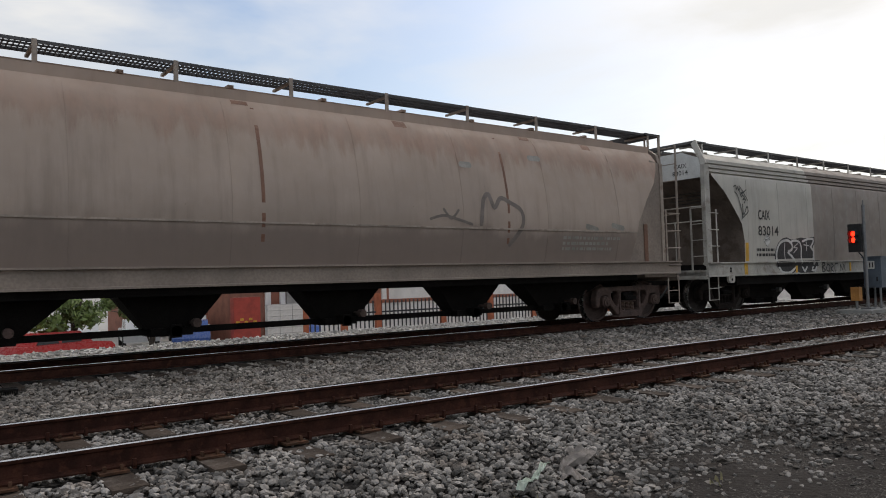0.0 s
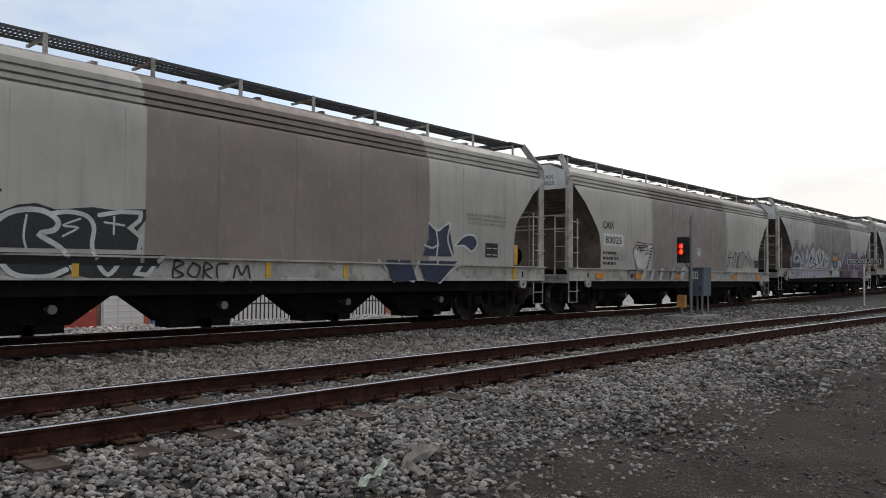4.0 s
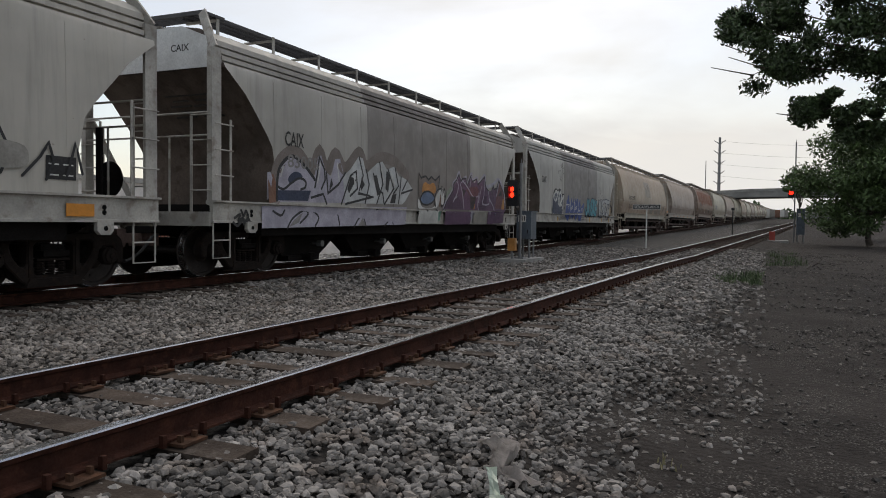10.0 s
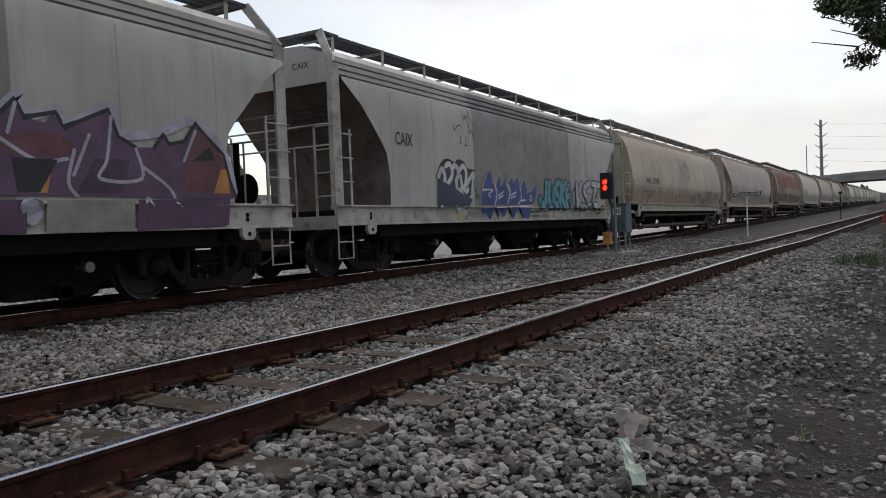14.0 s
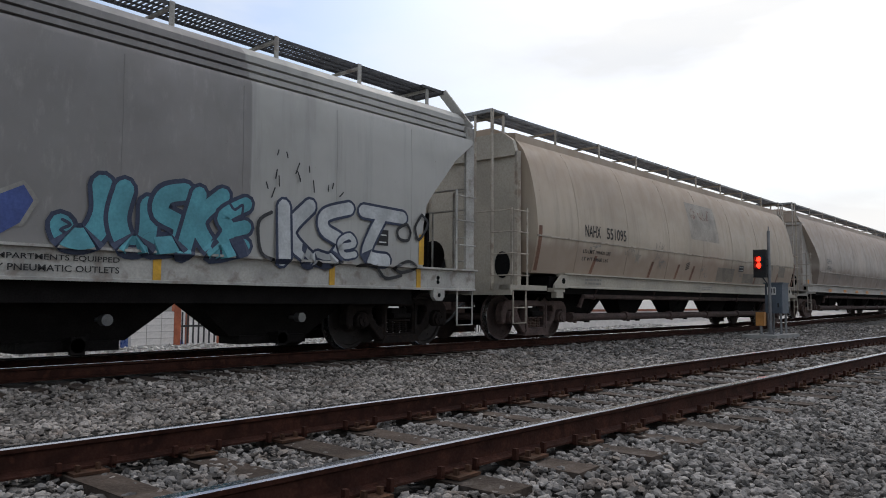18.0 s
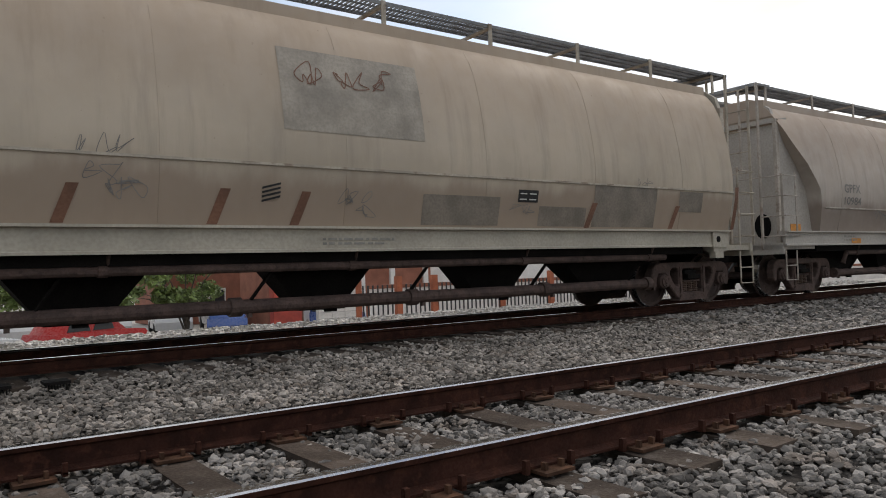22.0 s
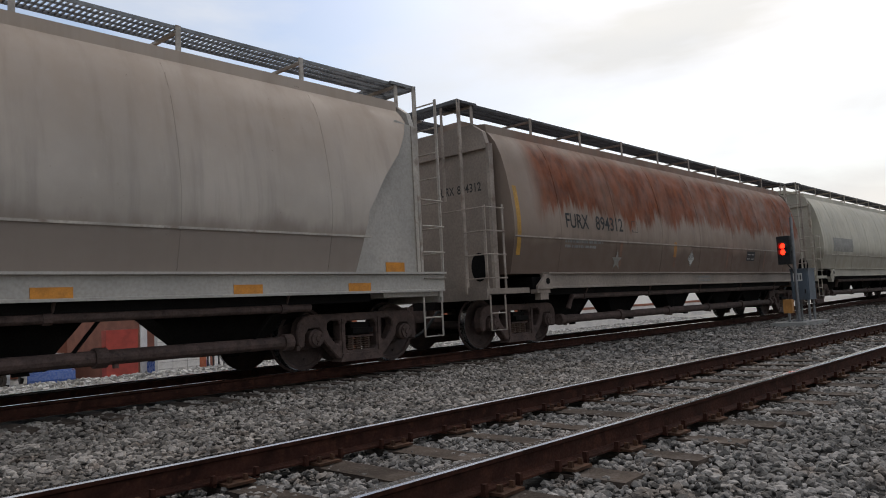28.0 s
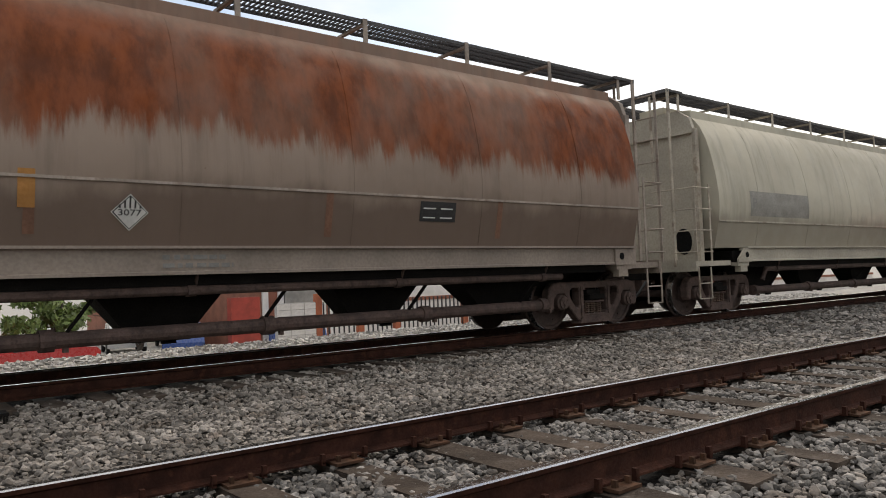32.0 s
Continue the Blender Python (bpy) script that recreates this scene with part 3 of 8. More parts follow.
# slotted sleeper ends of the main line, dark composite
for i in range(3):
    x = 0.20 + 0.495 * i
    bm = bmesh.new()
    box(bm, 0, 0, 0.055, 0.23, 0.25, 0.03)
    for k in range(9):
        box(bm, -0.1 + 0.025 * k, -0.115, 0.01, 0.009, 0.02, 0.07)
    ob = part("slotted_end", bm, M["steel_dark"], main, "dark slotted sleeper end")
    ob.matrix_basis = pose(x, 5.46 - 0.05 * i, -0.03)


# ---- ballast stones ----
def stones(name, x0, x1, y0, y1, count, size, mat, label, keep, seed, flat=0.62, fine=False):
    """Broken stones strewn over the ground, each a dented block of its own shape; fine ones have twenty faces."""
    rng = np.random.default_rng(seed)
    px, py = rng.uniform(x0, x1, count), rng.uniform(y0, y1, count)
    ok = np.array([keep(a, c) for a, c in zip(px, py)])
    px, py = px[ok], py[ok]
    n = len(px)
    if fine:
        g = (1 + math.sqrt(5)) / 2
        form = np.array([(-1, g, 0), (1, g, 0), (-1, -g, 0), (1, -g, 0), (0, -1, g), (0, 1, g), (0, -1, -g), (0, 1, -g), (g, 0, -1), (g, 0, 1), (-g, 0, -1), (-g, 0, 1)], float) * 0.29
        face = np.array([(0, 11, 5), (0, 5, 1), (0, 1, 7), (0, 7, 10), (0, 10, 11), (1, 5, 9), (5, 11, 4), (11, 10, 2), (10, 7, 6), (7, 1, 8),
                         (3, 9, 4), (3, 4, 2), (3, 2, 6), (3, 6, 8), (3, 8, 9), (4, 9, 5), (2, 4, 11), (6, 2, 10), (8, 6, 7), (9, 8, 1)])
    else:
        form = np.array([(a, c, d) for a in (-1, 1) for c in (-1, 1) for d in (-1, 1)], float) * 0.5
        face = np.array([(0, 1, 3, 2), (4, 6, 7, 5), (0, 4, 5, 1), (2, 3, 7, 6), (0, 2, 6, 4), (1, 5, 7, 3)])
    nv, (nf, side) = len(form), face.shape
    v = form[None] * (1 + rng.uniform(-0.40, 0.35, (n, nv, 3)))
    v *= (size * rng.uniform(0.55, 1.25, n))[:, None, None] * rng.uniform(0.65, 1.35, (n, 1, 3))
    v[:, :, 2] *= flat
    yaw, tip, way = rng.uniform(0, math.tau, n), np.clip(rng.normal(0, 0.42, n), -1.2, 1.2), rng.uniform(0, math.tau, n)
    # a turn about the vertical, then a tip about a level axis
    ax, ay, ct, st = np.cos(way), np.sin(way), np.cos(tip / 2), np.sin(tip / 2)
    cy, sy = np.cos(yaw / 2), np.sin(yaw / 2)
    w, x, y, z = ct * cy, st * (ax * cy + ay * sy), st * (ay * cy - ax * sy), ct * sy
    rot = np.stack([1 - 2 * (y * y + z * z), 2 * (x * y - z * w), 2 * (x * z + y * w), 2 * (x * y + z * w), 1 - 2 * (x * x + z * z), 2 * (y * z - x * w),
                    2 * (x * z - y * w), 2 * (y * z + x * w), 1 - 2 * (x * x + y * y)], -1).reshape(n, 3, 3)
    v = np.einsum("nij,nkj->nki", rot, v)
    gz = np.array([ground_z(c - shift(a, c)) + bend(a)[2] for a, c in zip(px, py)]) + size * rng.uniform(-0.1, 0.6, n)
    v += np.stack([px, py, gz], -1)[:, None]
    f = (face[None] + nv * np.arange(n)[:, None, None]).reshape(-1, side)
    me = bpy.data.meshes.new(name)
    me.vertices.add(nv * n)
    me.vertices.foreach_set("co", v.astype(np.float32).ravel())
    me.loops.add(side * nf * n)
    me.loops.foreach_set("vertex_index", f.astype(np.int32).ravel())
    me.polygons.add(nf * n)
    me.polygons.foreach_set("loop_start", np.arange(0, side * nf * n, side, dtype=np.int32))
    me.update(calc_edges=True)
    me.shade_flat()
    me.materials.append(mat)
    return tagged(new(name, me), label, "gravel", kind="stuff")


def clear_of_siding(x, y):
    y -= slant(x)[0]
    if abs(y) < 0.085 or abs(y - FAR_RAIL) < 0.085:
        return False
    if -0.5 < y < 2.0:
        near = min(abs(x - t) for t in tie_x) if x < tie_x[-1] else 1
        return near > 0.10 or (near > 0.02 and math.sin(x * 91 + y * 53) > 0.25)
    return True


def clear_of_main(x, y):
    y -= bend(x)[0]
    if y < 5.35:
        return True
    near = min(abs(x - t) for t in main_tie)
    return y < 6.05 and (near > 0.11 or math.sin(x * 77 + y * 41) > 0.45)


def dirt_edge(x, y):
    y -= slant(x)[0]
    k = math.sin(x * 211 + y * 97)
    return y > -1.75 - 0.35 * noise.noise((x * 0.8, y * 0.8, 3)) - (0.35 if k > 0.5 else 0) - (0.7 if k > 0.93 else 0)


stones("ballast", -1.0, 11, -3.0, 2.2, 50000, 0.049, M["ballast"], "loose grey broken ballast stones", lambda x, y: clear_of_siding(x, y) and dirt_edge(x, y), 1, 0.66, True)
stones("ballast", -3, 13, 2.1, 6.1, 35000, 0.057, M["ballast_warm"], "loose grey broken ballast stones", clear_of_main, 2, 0.66, True)
stones("ballast", 11, 36, -3.0, 6.1, 40000, 0.068, M["ballast"], "loose grey broken ballast stones", lambda x, y: clear_of_siding(x, y) and dirt_edge(x, y), 3)
stones("ballast", -4, 30, 8.7, 12.5, 12000, 0.06, M["ballast_pale"], "pale loose gravel beyond the main line", lambda x, y: True, 4)
stones("ballast", -9, -1.0, -2.6, 2.2, 9000, 0.07, M["ballast"], "loose grey broken ballast stones", lambda x, y: clear_of_siding(x, y) and dirt_edge(x, y), 7)
stones("ballast", -9, -3, 2.1, 6.1, 7000, 0.07, M["ballast_warm"], "loose grey broken ballast stones", lambda x, y: True, 8)


def in_drifts(x, y):
    return noise.noise((x * 0.9, y * 0.9, 9)) + 0.55 * math.sin(x * 173 + y * 61) > 0.15


stones("pebbles", -5, 14, -8, -1.7, 22000, 0.024, M["pebble"], "scattered pebbles on trodden dirt", in_drifts, 5, 0.5)
stones("pebbles", 14, 40, -7, -1.9, 7000, 0.04, M["pebble"], "scattered pebbles on trodden dirt", in_drifts, 6, 0.45)
# ---- hopper cars; in a car's space z = 0 is the top of the rail, x = 0 its middle ----
RIBBED = ((0.0, 4.36), (0.55, 4.34), (1.0, 4.27), (1.28, 4.15), (1.36, 4.07), (1.39, 4.04), (1.40, 3.95), (1.33, 3.945), (1.33, 3.905), (1.445, 3.90), (1.45, 3.82),
          (1.38, 3.815), (1.38, 3.775), (1.49, 3.77), (1.495, 3.70), (1.43, 3.695), (1.43, 3.655), (1.535, 3.65), (1.565, 3.58), (1.578, 3.2), (1.59, 2.9), (1.59, 2.55), (1.59, 2.35), (1.59, 2.15), (1.588, 1.9), (1.575, 1.30))
ROUND = ((0.0, 4.28), (0.9, 4.26), (1.04, 4.24), (1.05, 4.08), (1.12, 4.02), (1.24, 3.86), (1.36, 3.6), (1.46, 3.25), (1.54, 2.85), (1.585, 2.5), (1.595, 2.3), (1.59, 2.15),
         (1.56, 1.92), (1.50, 1.65), (1.43, 1.36))


def side_of(profile):
    ps = sorted((z, y) for y, z in profile)
    def side(z):
        for (za, ya), (zb, yb) in zip(ps, ps[1:]):
            if z <= zb:
                return ya + (yb - ya) * max(0.0, z - za) / max(1e-6, zb - za)
        return ps[-1][1]
    return side


RIB_SIDE, ROUND_SIDE = side_of(RIBBED), side_of(ROUND)


SLANT = ((3.86, 0.94), (3.32, 1.26), (2.88, 1.69), (2.3, 2.11), (1.9, 2.2), (1.36, 2.3))  # height, end of the shell before the coupling


def inset(style, z):
    """How far a car's shell ends before the middle of the coupling."""
    if style == "ribbed":
        if z >= 3.56:
            return 0.80
        return 0.98 + (3.56 - z) * 0.92 if z > 2.4 else 2.05 + (2.4 - z) * 0.22 if z > 1.9 else 2.16
    if style == "slant":
        for (za, a), (zb, b2) in zip(SLANT, SLANT[1:]):
            if z >= zb:
                return a + (b2 - a) * max(0.0, za - z) / (za - zb)
        return SLANT[-1][1]
    return 1.36


# truck meshes, shared by all cars
def side_frame_mesh(mat):
    """One cast plate with rounded ends, jaws for the bearings, two triangular windows and the spring window."""
    bm = bmesh.new()
    t = 0.085
    right = ((0.55, 0.80), (0.95, 0.80), (1.08, 0.77), (1.16, 0.69), (1.19, 0.58), (1.19, 0.40), (1.14, 0.33), (1.06, 0.34), (1.04, 0.52), (0.98, 0.60), (0.80, 0.60), (0.75, 0.54), (0.73, 0.43),
             (0.67, 0.35), (0.48, 0.16), (0.38, 0.10))
    outer = list(right) + [(-x, z) for x, z in right[::-1]]
    window = ((0.43, 0.69), (0.58, 0.70), (0.64, 0.66), (0.65, 0.58), (0.60, 0.48), (0.51, 0.37), (0.45, 0.35), (0.41, 0.40), (0.40, 0.62))
    middle = ((-0.26, 0.24), (0.26, 0.24), (0.31, 0.29), (0.31, 0.62), (0.26, 0.68), (-0.26, 0.68), (-0.31, 0.62), (-0.31, 0.29))
    edges = []
    for loop in (outer, window, [(-x, z) for x, z in window], middle):
        vs = [bm.verts.new((x, -t, z)) for x, z in loop]
        edges += [bm.edges.new((p, q)) for p, q in zip(vs, vs[1:] + vs[:1])]
    faces = [g for g in bmesh.ops.triangle_fill(bm, use_beauty=True, use_dissolve=False, edges=edges)["geom"] if isinstance(g, bmesh.types.BMFace)]
    moved = bmesh.ops.extrude_face_region(bm, geom=faces)["geom"]
    bmesh.ops.translate(bm, verts=[g for g in moved if isinstance(g, bmesh.types.BMVert)], vec=(0, 2 * t, 0))
    bmesh.ops.bevel(bm, geom=[e for e in bm.edges if len(e.link_faces) == 2 and e.calc_face_angle(0) > 1.2], offset=0.018, segments=1, affect="EDGES")
    # ribs of the casting along the bottom and beside the springs
    slab(bm, ((-0.44, 0.085), (-0.38, 0.20), (0.38, 0.20), (0.44, 0.085)), -t * 1.3, t * 1.3)
    for s in (-1, 1):
        slab(bm, ((s * 0.33, 0.22), (s * 0.39, 0.22), (s * 0.39, 0.72), (s * 0.33, 0.72)), -t * 1.2, t * 1.2)
    return mesh_of("side_frame", bm, mat)


def wheelset_mesh(mat):
    bm = bmesh.new()
    for s in (-1, 1):
        y = s * 0.755
        lathe(bm, [(0.10, y + s * 0.075), (0.16, y + s * 0.07), (0.20, y + s * 0.03), (0.385, y + s * 0.035), (0.405, y + s * 0.065), (0.452, y + s * 0.065),
                   (0.460, y + s * 0.05), (0.464, y - s * 0.045), (0.487, y - s * 0.055), (0.487, y - s * 0.072), (0.40, y - s * 0.072), (0.2, y - s * 0.03), (0.10, y - s * 0.07)], 26)
        for k in range(4):
            a = k * math.tau / 4
            box(bm, 0.30 * math.cos(a), y + s * 0.036, 0.30 * math.sin(a), 0.035, 0.02, 0.035)
    rod(bm, (0, -1.02, 0), (0, 1.02, 0), 0.075, 12)
    me = mesh_of("wheelset", bm, [mat, M["tread"]], 40)
    for p in me.polygons:
        r = math.hypot(p.center.x, p.center.z)
        if 0.44 < r < 0.47 and abs(p.normal.y) < 0.6:
            p.material_index = 1
    return me


def spring_mesh(mat):
    bm = bmesh.new()
    pipe(bm, [(0.056 * math.cos(k * math.tau / 7), 0.056 * math.sin(k * math.tau / 7), 0.24 + 0.195 * k / 40) for k in range(41)], 0.0135, 4)
    return mesh_of("spring", bm, mat)


def spring_seat_mesh(mat):
    bm = bmesh.new()
    box(bm, 0, 0, 0.445, 0.5, 0.14, 0.03)
    return mesh_of("spring_seat", bm, mat)


def bearing_mesh(mat):
    bm = bmesh.new()
    lathe(bm, [(0.13, 0.0), (0.13, -0.10), (0.105, -0.12), (0.105, -0.15), (0.05, -0.155), (0.04, -0.17)], 16)
    for k in range(3):
        a = k * math.tau / 3 + 0.5
        box(bm, 0.075 * math.cos(a), -0.155, 0.075 * math.sin(a), 0.035, 0.02, 0.035)
    return mesh_of("bearing_cap", bm, mat, 35)


def bolster_mesh():
    bm = bmesh.new()
    box(bm, 0, 0, 0.56, 0.36, 2.1, 0.18)
    box(bm, 0, 0, 0.70, 0.5, 0.7, 0.14)
    for s in (-1, 1):
        box(bm, 0, s * 0.98, 0.53, 0.40, 0.30, 0.08)
        rod(bm, (s * 0.5, -0.7, 0.32), (s * 0.5, 0.7, 0.32), 0.05, 8)
        box(bm, s * 0.40, -0.72, 0.42, 0.07, 0.14, 0.26)
        box(bm, s * 0.40, 0.72, 0.42, 0.07, 0.14, 0.26)
    return mesh_of("truck", bm, M["steel_dark"], bevel=0.01)


BOLSTER = bolster_mesh()
TRUCK = {}
for key, cast, wheel, coil in (("black", M["truck_black"], M["wheel"], M["truck_black"]), ("brown", M["truck"], M["wheel_brown"], M["spring"])):
    TRUCK[key] = dict(side_frame=side_frame_mesh(cast), wheelset=wheelset_mesh(wheel), spring=spring_mesh(coil), spring_seat=spring_seat_mesh(cast), bearing_cap=bearing_mesh(cast))
WHEELS = []


def add_truck(car, x, key):
    t = part_at("truck", BOLSTER, car, pose(x, 0, 0), "dark cast steel four-wheel truck")
    kit = TRUCK[key]
    for s in (-1, 1):
        part_at("side_frame", kit["side_frame"], t, pose(0, s * 1.0, 0, 0, 0, 0 if s < 0 else 180), "dusty brown cast side frame" if key == "brown" else "grimy black cast side frame")
        part_at("spring_seat", kit["spring_seat"], t, pose(0, s * 1.0, 0))
        for d in (-0.16, 0, 0.16):
            part_at("spring", kit["spring"], t, pose(d, s * 1.0, 0))
        w = part_at("wheelset", kit["wheelset"], t, pose(s * 0.89, 0, 0.46), "dark steel wheels with bright treads")
        WHEELS.append((car, w, s * 0.89))
        for e in (-1, 1):
            part_at("bearing_cap", kit["bearing_cap"], t, pose(e * 0.89, s * 1.02, 0.46, 0, 0, 0 if s < 0 else 180))


def shell(style, half, nx=16):
    prof = RIBBED if style == "ribbed" else ROUND
    ring = [(-y, z) for y, z in prof[::-1]] + [(y, z) for y, z in prof[1:]]
    bm = bmesh.new()
    grid = []
    back = {"ribbed": 0.08, "slant": -0.12}.get(style, 0.0)
    for i in range(nx + 1):
        u = 2 * i / nx - 1
        grid.append([bm.verts.new((u * (half - inset(style, z)) + back, y, z)) for y, z in ring])
    n = len(ring)
    for a, b2 in zip(grid, grid[1:]):
        for j in range(n - 1):
            bm.faces.new((a[j], a[j + 1], b2[j + 1], b2[j]))
        bm.faces.new((a[n - 1], a[0], b2[0], b2[n - 1]))
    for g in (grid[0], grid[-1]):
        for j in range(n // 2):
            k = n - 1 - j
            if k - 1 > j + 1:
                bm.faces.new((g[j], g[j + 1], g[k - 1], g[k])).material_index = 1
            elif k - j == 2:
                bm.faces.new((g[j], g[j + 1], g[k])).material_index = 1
    return bm


def grating(bm, x0, x1, y0, y1, z, step=0.07):
    """An open walkway: edge bars, and many thin cross bars."""
    for y in (y0, y1):
        box(bm, (x0 + x1) / 2, y, z, x1 - x0, 0.02, 0.05)
    for y in (y0 + (y1 - y0) * k / 3 for k in (1, 2)):
        box(bm, (x0 + x1) / 2, y, z, x1 - x0, 0.008, 0.03)
    for i in range(int((x1 - x0) / step) + 1):
        box(bm, x0 + i * step, (y0 + y1) / 2, z + 0.006, 0.014, y1 - y0, 0.028)


def hopper_car(label, style, length, paint, trim, grate, board_z=4.56, group="hopper cars of the freight train", pipes=False, white_top=None, belt=2.05):
    """A covered hopper car with its parts."""
    car = thing("hopper_car", label, "freight car", group=group)
    half = length / 2
    side = RIB_SIDE if style == "ribbed" else ROUND_SIDE
    sheet = SHEET.get(trim.name, trim)
    sill = sheet
    part("body", shell(style, half), (paint, M["end_dirt_shade"]) if style == "ribbed" else (paint, paint), car, smooth=28)
    # seams
    count, step = (9, 1.59) if style == "ribbed" else (7, (length - 3.6) / 7)
    for i in range(count):
        x = (i + 0.5 - count / 2) * step
        zs = [1.32 + k * (3.55 - 1.32) / 10 for k in range(11)] if style == "ribbed" else [1.4 + k * (4.0 - 1.4) / 16 for k in range(17)]
        for s in (-1, 1):
            bm = bmesh.new()
            for za, zb in zip(zs, zs[1:]):
                flat_bar(bm, (x, s * (side(za) + 0.001), za), (x, s * (side(zb) + 0.001), zb), 0.014, 0.008, (0, s, 0.01))
            part("weld_seam", bm, paint, car)
    if style != "ribbed":
        for s in (-1, 1):
            for z, h, d in ((belt, 0.03, 0.03),):
                bm = bmesh.new()
                flat_bar(bm, (-half + inset(style, z), s * (side(z) + 0.004), z), (half - inset(style, z), s * (side(z) + 0.004), z), h, d, (0, s, 0))
                part("belt_seam", bm, trim, car)
    # roof hatch trough and rim
    bm = bmesh.new()
    box(bm, 0, 0, 4.40, length - 3.0, 0.62, 0.14)
    for i in range(9):
        box(bm, (i - 4) * (length - 3.4) / 9, 0.0, 4.48, 0.10, 0.74, 0.05)
    part("roof_hatch", bm, paint, car, "long roof hatch cover")
    # side sills
    for s in (-1, 1):
        bm = bmesh.new()
        z0, z1 = (0.955, 1.33) if style == "ribbed" else (1.07, 1.38)
        slab(bm, [(s * y, z) for y, z in ((1.48, z0), (1.55, z0), (1.55, z0 + 0.03), (1.53, z0 + 0.04), (1.53, z1 - 0.04), (1.60, z1 - 0.03), (1.60, z1), (1.38, z1), (1.38, z1 - 0.06), (1.46, z1 - 0.09))],
             -half + (2.36 if style == "round" else 0.62), half - (1.5 if style == "round" else 0.62), "x")
        part("side_sill", bm, sill, car)
        if style == "round":
            for e in (-1, 1):
                bm = bmesh.new()
                xg = e * (half - (2.3 if e < 0 else 1.85))
                slab(bm, ((xg - 0.20 * e, 1.06), (xg - 0.20 * e, 1.34), (xg + 0.04 * e, 1.34), (xg + 0.30 * e, 1.12), (xg + 0.30 * e, 1.06)), s * 1.535, s * 1.575)
                box(bm, xg + 0.06 * e, s * 1.46, 1.02, 0.42, 0.16, 0.08)
                part("bolster_end", bm, sill, car)
                bm = bmesh.new()
                box(bm, xg + 0.04 * e, s * 1.47, 0.92, 0.26, 0.13, 0.12)
                part("jack_pad", bm, sill, car, bevel=0.012)
                bm = bmesh.new()
                rod(bm, (xg - 0.04 * e, s * 1.57, 1.21), (xg - 0.04 * e, s * 1.583, 1.21), 0.06, 14)
                part("jacking_hole", bm, M["black"], car)
        elif style == "ribbed":
            for e in (-1, 1):
                bm = bmesh.new()
                xg = e * (half - 1.62)
                slab(bm, ((xg - 0.14, 0.98), (xg + 0.14, 0.98), (xg + 0.14, 0.84), (xg + 0.08, 0.78), (xg - 0.08, 0.78), (xg - 0.14, 0.84)), s * 1.49, s * 1.56)
                part("jack_pad", bm, sill, car)
                bm = bmesh.new()
                rod(bm, (xg, s * 1.555, 0.87), (xg, s * 1.566, 0.87), 0.035, 12)
                for z in (1.09, 1.16):
                    rod(bm, (xg, s * 1.53, z), (xg, s * 1.538, z), 0.035, 12)
                part("jacking_hole", bm, M["black"], car)
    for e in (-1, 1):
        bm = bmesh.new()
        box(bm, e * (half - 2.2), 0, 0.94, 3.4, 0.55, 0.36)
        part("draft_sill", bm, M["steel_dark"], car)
    # hopper bays: (middle and half width below, the same at the top), seen as sloped bins with gaps between
    if style == "ribbed":
        bays, zt, zl = [(x, 0.68, x, 1.30) for x in (-4.275, -1.425, 1.425, 4.275)], 0.72, 0.26
    else:
        bays, zt, zl = [(x, 0.38, x, 0.80) for x in (-2.97, 0, 2.97)] + [(s * 5.5, 0.5, s * 5.75, 1.35) for s in (-1, 1)], 0.95, 0.44
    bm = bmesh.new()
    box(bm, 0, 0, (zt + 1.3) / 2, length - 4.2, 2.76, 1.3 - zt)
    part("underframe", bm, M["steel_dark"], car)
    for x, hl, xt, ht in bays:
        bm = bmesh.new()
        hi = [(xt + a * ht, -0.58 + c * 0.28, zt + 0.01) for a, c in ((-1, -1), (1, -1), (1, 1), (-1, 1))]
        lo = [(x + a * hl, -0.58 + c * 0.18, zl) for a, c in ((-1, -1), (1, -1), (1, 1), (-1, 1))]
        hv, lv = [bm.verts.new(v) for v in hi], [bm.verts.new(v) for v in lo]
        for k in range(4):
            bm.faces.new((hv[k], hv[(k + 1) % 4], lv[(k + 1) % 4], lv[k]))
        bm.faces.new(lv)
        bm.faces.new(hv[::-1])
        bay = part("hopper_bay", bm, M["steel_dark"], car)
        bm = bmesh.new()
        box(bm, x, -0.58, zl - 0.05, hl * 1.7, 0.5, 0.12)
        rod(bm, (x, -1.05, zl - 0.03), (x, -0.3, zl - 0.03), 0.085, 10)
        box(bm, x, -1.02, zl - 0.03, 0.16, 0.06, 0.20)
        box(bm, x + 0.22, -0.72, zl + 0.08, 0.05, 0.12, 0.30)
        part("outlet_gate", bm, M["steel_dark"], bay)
    if style != "ribbed" and not pipes:
        bm = bmesh.new()
        box(bm, 0, -0.60, 0.40, 11.6, 0.06, 0.10)
        part("outlet_beam", bm, M["steel_dark"], car)
    if pipes:
        bm = bmesh.new()
        pipe(bm, ((-half + 3.4, -1.30, 0.66), (-half + 3.5, -1.34, 0.90), (half - 3.2, -1.34, 0.90)), 0.055, 10)
        for i in range(5):
            rod(bm, (-half + 3.9 + i * (length - 7.6) / 4, -1.34, 0.90), (-half + 4.0 + i * (length - 7.6) / 4, -1.34, 0.90), 0.072, 10)
            rod(bm, (-half + 4.0 + i * (length - 7.6) / 4, -1.34, 0.92), (-half + 4.0 + i * (length - 7.6) / 4, -1.42, 1.08), 0.02, 6)
        part("vent_pipe", bm, M["truck"], car, "brown pneumatic line along the sill")
        bm = bmesh.new()
        rod(bm, (-half + 3.3, -1.12, 0.44), (half - 3.4, -1.12, 0.44), 0.085, 12)
